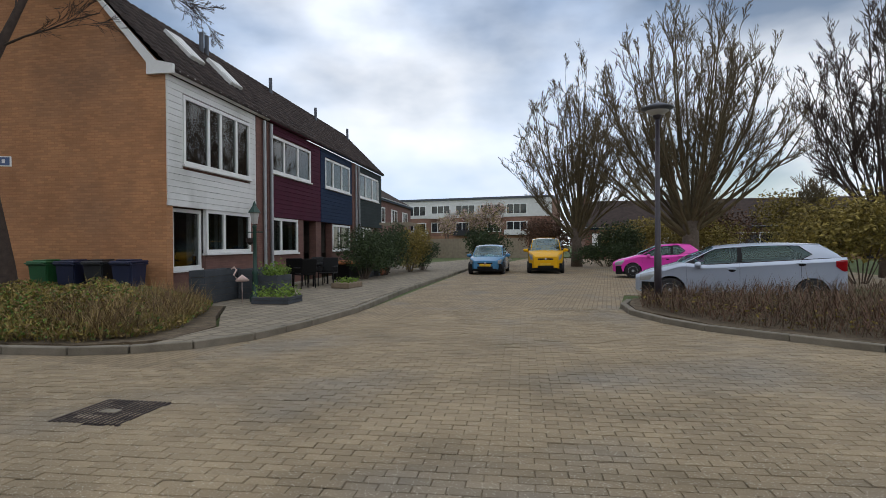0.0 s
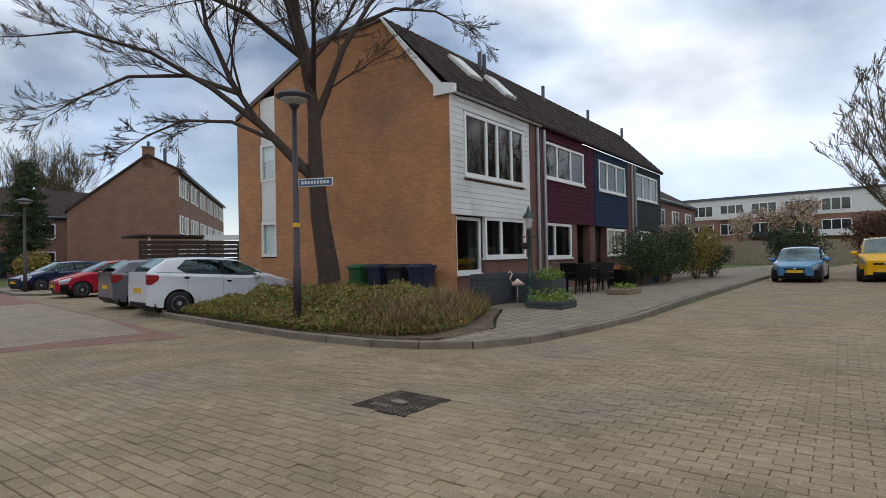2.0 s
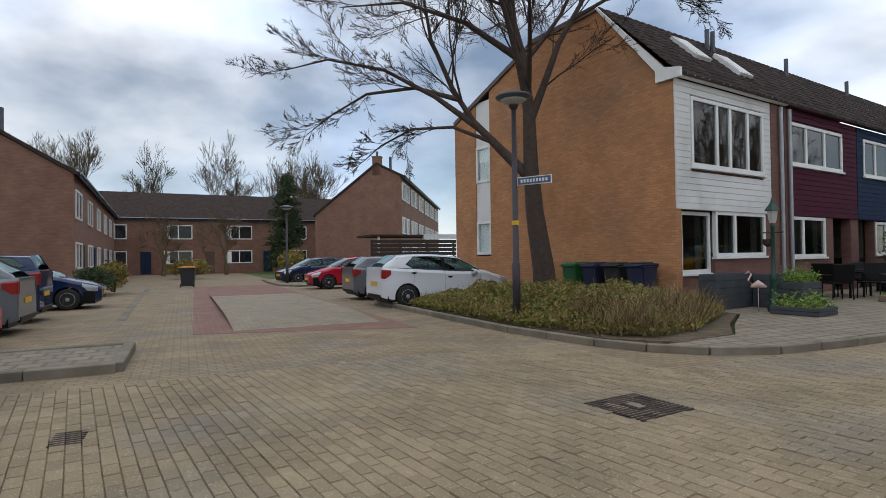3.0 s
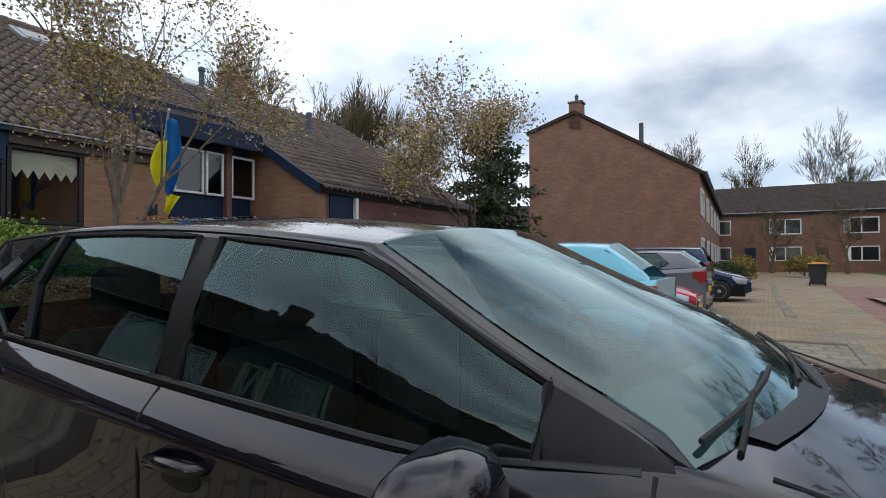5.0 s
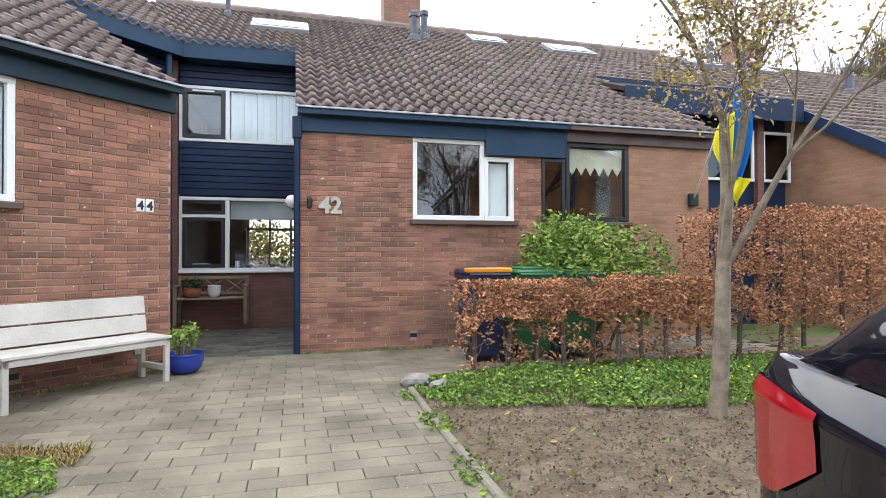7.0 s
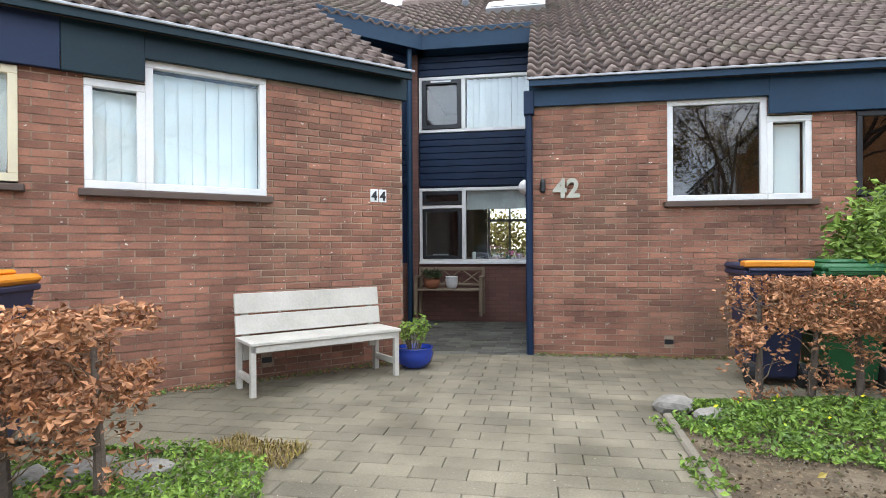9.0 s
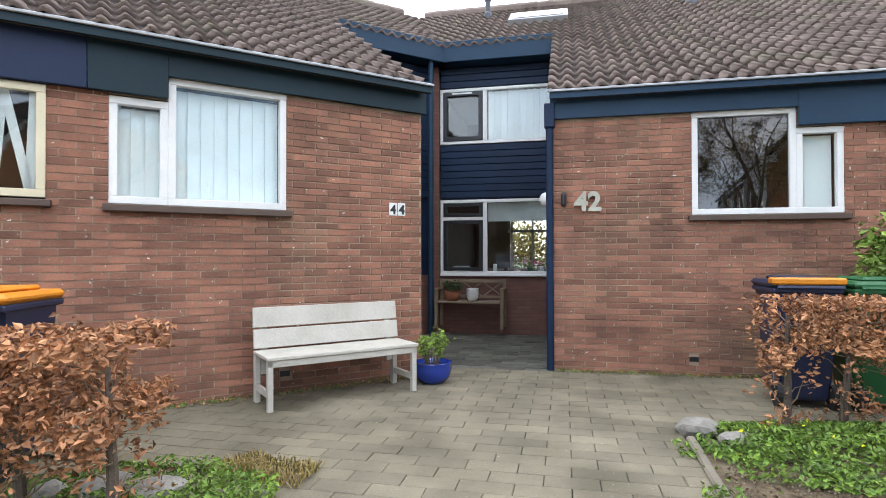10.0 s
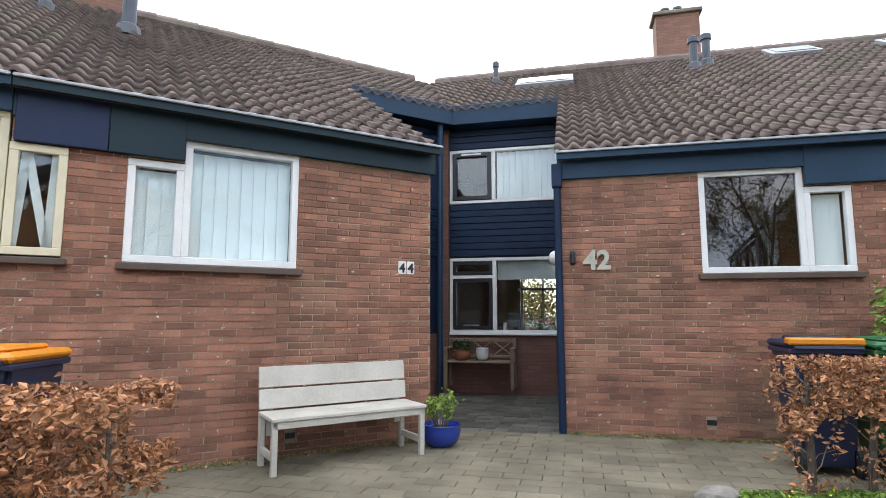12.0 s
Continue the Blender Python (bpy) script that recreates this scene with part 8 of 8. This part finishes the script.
def flag():
    """A blue and yellow flag hanging limp from a slanted pole on the house wall."""
    e = thing("flag", Matrix(), "blue and yellow flag hanging limp from a slanted pole", "flag")
    base, tip = Vector((5.6, -0.05, 2.0)), Vector((4.62, -1.95, 3.12))
    part("pole", bm_tube(bmesh.new(), [base, tip + (tip - base) * 0.03], 0.014, 8), M_WHITE, e)
    part("bracket", box(5.53, 5.67, -0.08, -0.001, 1.9, 2.08, bevel=0.01), M_GREENC, e)
    along = (tip - base).normalized()
    out = Vector((0.69, -0.72, 0))
    for name, mt, w0, w1, drop, fall, ph in (("blue_cloth", M_FBLUE, -0.02, 0.20, 0.0, 1.05, 0.0), ("yellow_cloth", M_FYELLOW, -0.20, 0.0, 0.30, 0.62, 1.7), ("yellow_cloth", M_FYELLOW, -0.02, 0.17, 1.03, 0.26, 0.8)):
        bm = bmesh.new()
        rows = []
        for i in range(17):
            v = i / 16
            row = []
            for k in range(11):
                u = k / 10
                swell = 0.35 + 0.65 * math.sin(math.pi * min(1.0, 0.12 + 0.8 * v))
                side = (w0 + (w1 - w0) * u) * (swell if drop < 1 else 1.0 - 0.55 * v)
                depth = 0.045 * math.sin(u * 9 + v * 2.2 + ph) * (0.5 + 0.5 * v)
                p = tip - along * (0.10 + 0.25 * abs(side)) + out * (side - 0.03 * v) + Vector((0.72, 0.69, 0)) * depth
                row.append(bm.verts.new((p.x, p.y, p.z - drop - fall * v - 0.10 * abs(side - 0.05) * (1 - v) + 0.03 * math.sin(7 * u + ph) * v)))
            rows.append(row)
        for a, b in zip(rows, rows[1:]):
            for k in range(10):
                bm.faces.new((a[k], a[k + 1], b[k + 1], b[k]))
        bmesh.ops.solidify(bm, geom=bm.faces[:], thickness=0.003)
        part(name, bm, mt, e, smooth=True)


flag()

# fence by the far gable and its lean-to
fz = thing("wooden_fence", facing(31.0, -20.6, 0, -1), "dark stained horizontal plank fence", "fence")
for i in range(9):
    part("plank", box(0, 5.6, -0.03 + 0.01 * (i % 2), 0.0 + 0.01 * (i % 2), 0.1 + i * 0.25, 0.31 + i * 0.25), M_FENCE, fz)
for i in range(4):
    part("fence_post", box(i * 1.8, i * 1.8 + 0.1, 0.02, 0.12, -0.1, 2.3), M_FENCE, fz)
ln = thing("carport", facing(32.0, -21.2, 0, -1), "lean-to with corrugated dark roof and white posts", "carport")
part("roof", box(-0.3, 6.5, 0, 3.0, 2.55, 2.67), M_TILEDK, ln)
for x in (0.2, 3.2, 6.2):
    part("post", box(x, x + 0.12, 0.1, 0.22, -0.1, 2.55), M_WHITE, ln)
part("white_board", box(3.2, 6.4, -0.06, -0.01, 2.4, 2.7), M_WHITE, ln)


# ---- front garden of the corner house ----
def planter(x, y, rz, w, d, h, label, plant=None, seed=0):
    e = thing("planter_box", pose(x, y, 0.0, 0, 0, rz), label, "planter", group="front garden planters")
    n = max(2, round(h / 0.15))
    for i in range(n):
        z0, z1 = i * h / n + 0.004, (i + 1) * h / n - 0.004
        for q in ((-w / 2, w / 2, -d / 2, -d / 2 + 0.03), (-w / 2, w / 2, d / 2 - 0.03, d / 2), (-w / 2, -w / 2 + 0.03, -d / 2 + 0.032, d / 2 - 0.032), (w / 2 - 0.03, w / 2, -d / 2 + 0.032, d / 2 - 0.032)):
            part("plank", box(q[0], q[1], q[2], q[3], z0, z1, bevel=0.004), M_PLANT, e)
    part("soil_fill", box(-w / 2 + 0.035, w / 2 - 0.035, -d / 2 + 0.035, d / 2 - 0.035, 0.0, h * 0.85), M_SOIL, e)
    if plant:
        rnd = random.Random(seed)
        spots = [Vector((rnd.uniform(-w / 2, w / 2), rnd.uniform(-d / 2, d / 2), h + abs(rnd.gauss(0, 0.12)))) for _ in range(500)]
        part("plant_leaves", leaves(spots, 0.035, rnd), plant, e)


M_PLANT = mat("slate grey stained planks", (0.055, 0.062, 0.07), (0.035, 0.04, 0.046), rough=0.8, bump=0.2)


def on_front(s, o):
    """A place in front of the terrace: s along it, o out from the wall."""
    p = Vector((8.93, -21.05, 0)) + TD * s - TN * o
    return p.x, p.y


for s, o, rz, w, d, h, pl in ((0.55, 0.9, 98, 1.6, 0.4, 0.78, None), (1.9, 1.35, 98, 1.5, 0.4, 0.75, None), (1.0, 2.2, 8, 0.5, 0.8, 0.62, M_LEAF), (0.35, 2.55, 8, 0.9, 0.8, 0.16, M_LEAF), (10.4, 1.8, 98, 0.9, 0.5, 0.55, None), (11.6, 1.9, 98, 0.7, 0.5, 0.5, M_OLIVE)):
    planter(*on_front(s, o), rz, w, d, h, "slate grey plank planter in the front garden", pl, int(s * 10))


def lantern():
    x, y = on_front(0.45, 1.95)
    e = thing("lantern_post", Matrix.Translation((x, y, 0)), "dark green cast iron lantern post in the front garden", "lantern")
    part("post", lathe([(0.13, 0), (0.13, 0.12), (0.07, 0.2), (0.06, 0.65), (0.085, 0.7), (0.045, 0.78), (0.04, 1.75), (0.06, 1.78), (0.035, 1.84)], 14), M_GREENP, e, smooth=True)
    part("cross_bar", tube([(-0.22, 0, 1.66), (0.22, 0, 1.66)], 0.014, 6), M_GREENP, e)
    part("lantern_glass", lathe([(0.07, 1.86), (0.115, 2.12)], 6), M_DIFF, e)
    part("lantern_top", lathe([(0.16, 2.12), (0.13, 2.17), (0.05, 2.28), (0.025, 2.36), (0.01, 2.4)], 6), M_GREENP, e)
    part("basket", lathe([(0.03, 1.36), (0.1, 1.42), (0.11, 1.52)], 10), M_IRON, e, m=Matrix.Translation((0.12, 0, 0)))


M_GREENP = mat("dark green iron paint", (0.012, 0.05, 0.035), rough=0.45, bump=0.1)
lantern()


def garden_chair(x, y, rz):
    e = thing("garden_chair", pose(x, y, 0, 0, 0, rz), "black woven garden chair on the front terrace", "chair", group="garden chairs")
    for sx in (-0.25, 0.25):
        for sy in (-0.22, 0.24):
            part("leg", tube([(sx, sy, 0), (sx * 0.95, sy * 0.95, 0.42)], 0.016, 6), M_TRIM, e)
        part("armrest", box(sx - 0.03, sx + 0.03, -0.22, 0.24, 0.62, 0.65, bevel=0.008), M_TRIM, e)
        part("arm_post", tube([(sx, -0.2, 0.42), (sx, -0.2, 0.62)], 0.014, 6), M_TRIM, e)
    part("seat", box(-0.26, 0.26, -0.24, 0.25, 0.41, 0.45, bevel=0.012), M_TRIM, e)
    part("backrest", box(-0.26, 0.26, -0.015, 0.015, 0.0, 0.48, bevel=0.012), M_TRIM, e, m=Matrix.Translation((0, 0.25, 0.45)) @ Matrix.Rotation(radians(-10), 4, "X"))


for s, o, r in ((4.6, 1.5, 60), (5.6, 1.9, 190), (6.6, 1.4, 250), (5.4, 0.9, 20)):
    garden_chair(*on_front(s, o), r)
tb = thing("garden_table", pose(*on_front(5.9, 1.2), 0, 0, 0, 8), "black garden table on the front terrace", "table")
part("tabletop", box(-0.4, 0.4, -0.7, 0.7, 0.71, 0.74, bevel=0.01), M_TRIM, tb)
for sx in (-0.35, 0.35):
    for sy in (-0.64, 0.64):
        part("leg", box(sx - 0.025, sx + 0.025, sy - 0.025, sy + 0.025, 0, 0.71), M_TRIM, tb)
fb = thing("fire_bowl", Matrix.Translation((*on_front(9.0, 1.4), 0)), "fire table with a rusty orange lid on the terrace", "fire bowl")
part("bowl_base", box(-0.4, 0.4, -0.4, 0.4, 0.0, 0.6, bevel=0.03), M_TRIM, fb)
M_TERRAO = mat("rusty orange lid", (0.40, 0.13, 0.03), rough=0.6)
part("lid", lathe([(0.52, 0.602), (0.52, 0.64), (0.3, 0.72), (0.06, 0.76)], 18), M_TERRAO, fb)
wt = thing("plant_tray", Matrix.Translation((*on_front(5.0, 2.75), 0)), "low wooden plant tray at the pavement edge", "planter")
part("tray", box(-0.3, 0.3, -0.5, 0.5, 0.0, 0.16, bevel=0.01), M_TEAK, wt)
part("plant_leaves", leaves([Vector((random.uniform(-0.25, 0.25), random.uniform(-0.45, 0.45), 0.17 + abs(random.gauss(0, 0.07)))) for _ in range(260)], 0.035, random.Random(2)), M_LEAF, wt)
fl = bmesh.new()
bm_tube(fl, [(0, 0, 0), (0, 0, 0.5)], 0.008, 5)
bm_tube(fl, [(-0.16, 0, 0.52), (0, 0, 0.58), (0.14, 0, 0.52)], [0.02, 0.09, 0.02], 8)
bm_tube(fl, [(0.1, 0, 0.55), (0.18, 0, 0.66), (0.12, 0, 0.78), (0.17, 0, 0.84), (0.24, 0, 0.79)], [0.03, 0.02, 0.02, 0.025, 0.01], 6)
tagged(part("garden_flamingo", fl, M_PINK, m=pose(*on_front(0.2, 1.75), 0.0, 0, 0, 40), smooth=True), "pale pink plastic garden bird on a thin stick", "ornament")
for i, (s, o) in enumerate(((12.2, 1.8), (12.7, 2.0), (11.7, 2.1))):
    pot(*on_front(s, o), 0.0, 0.2, 0.3, M_TERRA, "terracotta pot with a bushy plant in the front garden", M_OLIVE, seed=20 + i, ph=0.6)
pg = thing("pergola", pose(*on_front(18.3, 1.6), 0, 0, 0, 8), "weathered timber pergola at the end of the gardens", "pergola")
for x, y in ((-0.6, -1.2), (0.6, -1.2), (-0.6, 1.2), (0.6, 1.2)):
    part("post", box(x - 0.06, x + 0.06, y - 0.06, y + 0.06, -0.05, 2.4), M_LIGHTW, pg)
for i in range(5):
    part("beam", box(-0.9, 0.9, -1.3 + i * 0.62, -1.22 + i * 0.62, 2.4, 2.52), M_LIGHTW, pg)
bf = thing("wooden_fence", facing(22, -64, -1, 0.02), "pale plank fence closing the street", "fence")
for i in range(60):
    part("plank", box(i * 0.26, i * 0.26 + 0.25, 0, 0.03, -0.05, 1.9), M_LIGHTW, bf)

# ---- roof tiles, court pavers and road pavers, piece by piece ----
for r, ins, x0, x1, seed, sgn in ((r42, in42, -3.2, 9.2, 5, 1), (r44, in44, -9.0, 3.2, 6, -1)):
    fld = new("tile_rows")
    fld.parent = r
    fld.matrix_basis = Matrix.Translation((0, 0, EAVE + SLOPE * 0.15 - 0.03))
    lay_tiles(fld, ins, x0, x1, -0.17, RIDGE_Y, (lambda x, y, s=sgn: -0.1 < s * x < 3.2 and y < 3.2), seed)
fld = new("tile_rows")
fld.parent = r38
fld.matrix_basis = Matrix.Translation((0, 0, EAVE + SLOPE * 0.15 - 0.03))
lay_tiles(fld, lambda x, y: True, 9.1, 16.45, -0.58, RIDGE_Y, (lambda x, y: False), 7)


def lay_pavers(parent, name, inside, x0, x1, y0, y1, L, W, gap, z, near, seed, mats, thick=0.03, budget=300, rough=0.003, turn=0.0):
    """Running bond pavers on plan; near(x, y) picks the single pieces, the rest is one mass."""
    rnd = random.Random(seed)
    me = mesh_of(name, box(-L / 2 + gap / 2, L / 2 - gap / 2, -W / 2 + gap / 2, W / 2 - gap / 2, -thick, 0, bevel=0.004), mats[0])
    V, F = [], []
    done = 0
    ct, st = math.cos(turn), math.sin(turn)
    rows, cols = int((y1 - y0) / W), int((x1 - x0) / L)
    for r in range(rows):
        for c in range(cols):
            u = x0 + (c + (0.5 if r % 2 else 0)) * L
            v = y0 + r * W
            x, y = u * ct - v * st, u * st + v * ct
            Lp = L
            if not inside(x, y):
                # a half piece closes the edge
                for q in (-1, 1):
                    hx, hy = x + q * L / 4 * ct, y + q * L / 4 * st
                    if inside(hx + q * L / 8 * ct, hy + q * L / 8 * st) and inside(hx, hy):
                        x, y, Lp = hx, hy, L / 2
                        break
                if Lp == L:
                    continue
            dz, tx, ty, tz = rnd.gauss(0, rough), rnd.gauss(0, rough * 2), rnd.gauss(0, rough * 2), rnd.gauss(0, 0.006)
            m = Matrix.Translation((x, y, z + dz)) @ Matrix.Rotation(turn + tz, 4, "Z") @ Matrix.Rotation(tx, 4, "X") @ Matrix.Rotation(ty, 4, "Y")
            if Lp == L and done < budget and near(x, y):
                o = new(name, me)
                o.parent = parent
                o.matrix_basis = m
                done += 1
            else:
                a, b = Lp / 2 - gap / 2, W / 2 - gap / 2
                i = len(V)
                V += [m @ Vector(p) for p in ((-a + 0.004, -b + 0.004, 0), (a - 0.004, -b + 0.004, 0), (a - 0.004, b - 0.004, 0), (-a + 0.004, b - 0.004, 0), (-a, -b, -0.007), (a, -b, -0.007), (a, b, -0.007), (-a, b, -0.007))]
                F += [(i, i + 1, i + 2, i + 3)] + [(i + k, i + 4 + k, i + 4 + (k + 1) % 4, i + (k + 1) % 4) for k in range(4)]
    ob = part("pavers", from_lists(V, F), mats[1], parent)
    ob["kind"] = "stuff"


def court_in(x, y):
    if y > 2.7 or y < -5.0:
        return False
    if x > 0.83 and y < -2.1:
        return False
    if -2.1 <= y < -1.65 and x > 1.35 + (y + 1.75) * 1.3:
        return False
    if y < -3.2 and x < -1.35 - (y + 3.2) * -0.45:
        return False
    if x > 0.1 and y > 0.05:
        return False
    if x < -1.95 and y > 0:
        return False
    # behind the front of the eastern house
    if (x - C44[0]) * -TH_S + (y - C44[1]) * TH_C > 0.05 and (x - C44[0]) * TH_C + (y - C44[1]) * TH_S < 0.05:
        return False
    return -6 < x < 6


court = thing("paved_court", Matrix(), "grey concrete pavers of the court with sandy joints", "pavement", kind="structure")
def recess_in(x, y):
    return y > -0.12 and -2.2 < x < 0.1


# recess pavers: darker and more varied in tone than the court's
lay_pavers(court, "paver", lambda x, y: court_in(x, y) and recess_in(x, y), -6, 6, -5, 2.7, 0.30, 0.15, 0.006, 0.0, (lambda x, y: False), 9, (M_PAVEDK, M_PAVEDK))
lay_pavers(court, "paver", lambda x, y: court_in(x, y) and not recess_in(x, y), -6, 6, -5, 2.7, 0.30, 0.15, 0.0035, 0.0, (lambda x, y: -1.5 < x < 1.3 and -4.9 < y < -0.5), 3, (M_PAVE, M_PAVE_I), rough=0.0012)


def road_in(x, y):
    return -7 < x < 6.4 and -23 < y < -5.25 and not (x > 5.0 - (y + 15.8) * -0.45 and y < -15.7) and not (y < -15.6 and x > 4.05) and not (x < -1.35 and y < -17.5 - (x + 6) * 1.0 and y < -18.2)


road_p = thing("paved_road", Matrix(), "brown grey clay pavers of the road laid in running bond", "road", kind="structure")
lay_pavers(road_p, "road_paver", road_in, -24, 24, -24, 24, 0.205, 0.102, 0.004, ROAD + 0.012, (lambda x, y: -0.5 < x < 3.5 and -15 < y < -11.5), 4, (M_ROADP, M_ROADP_I), rough=0.002, turn=radians(8.5))
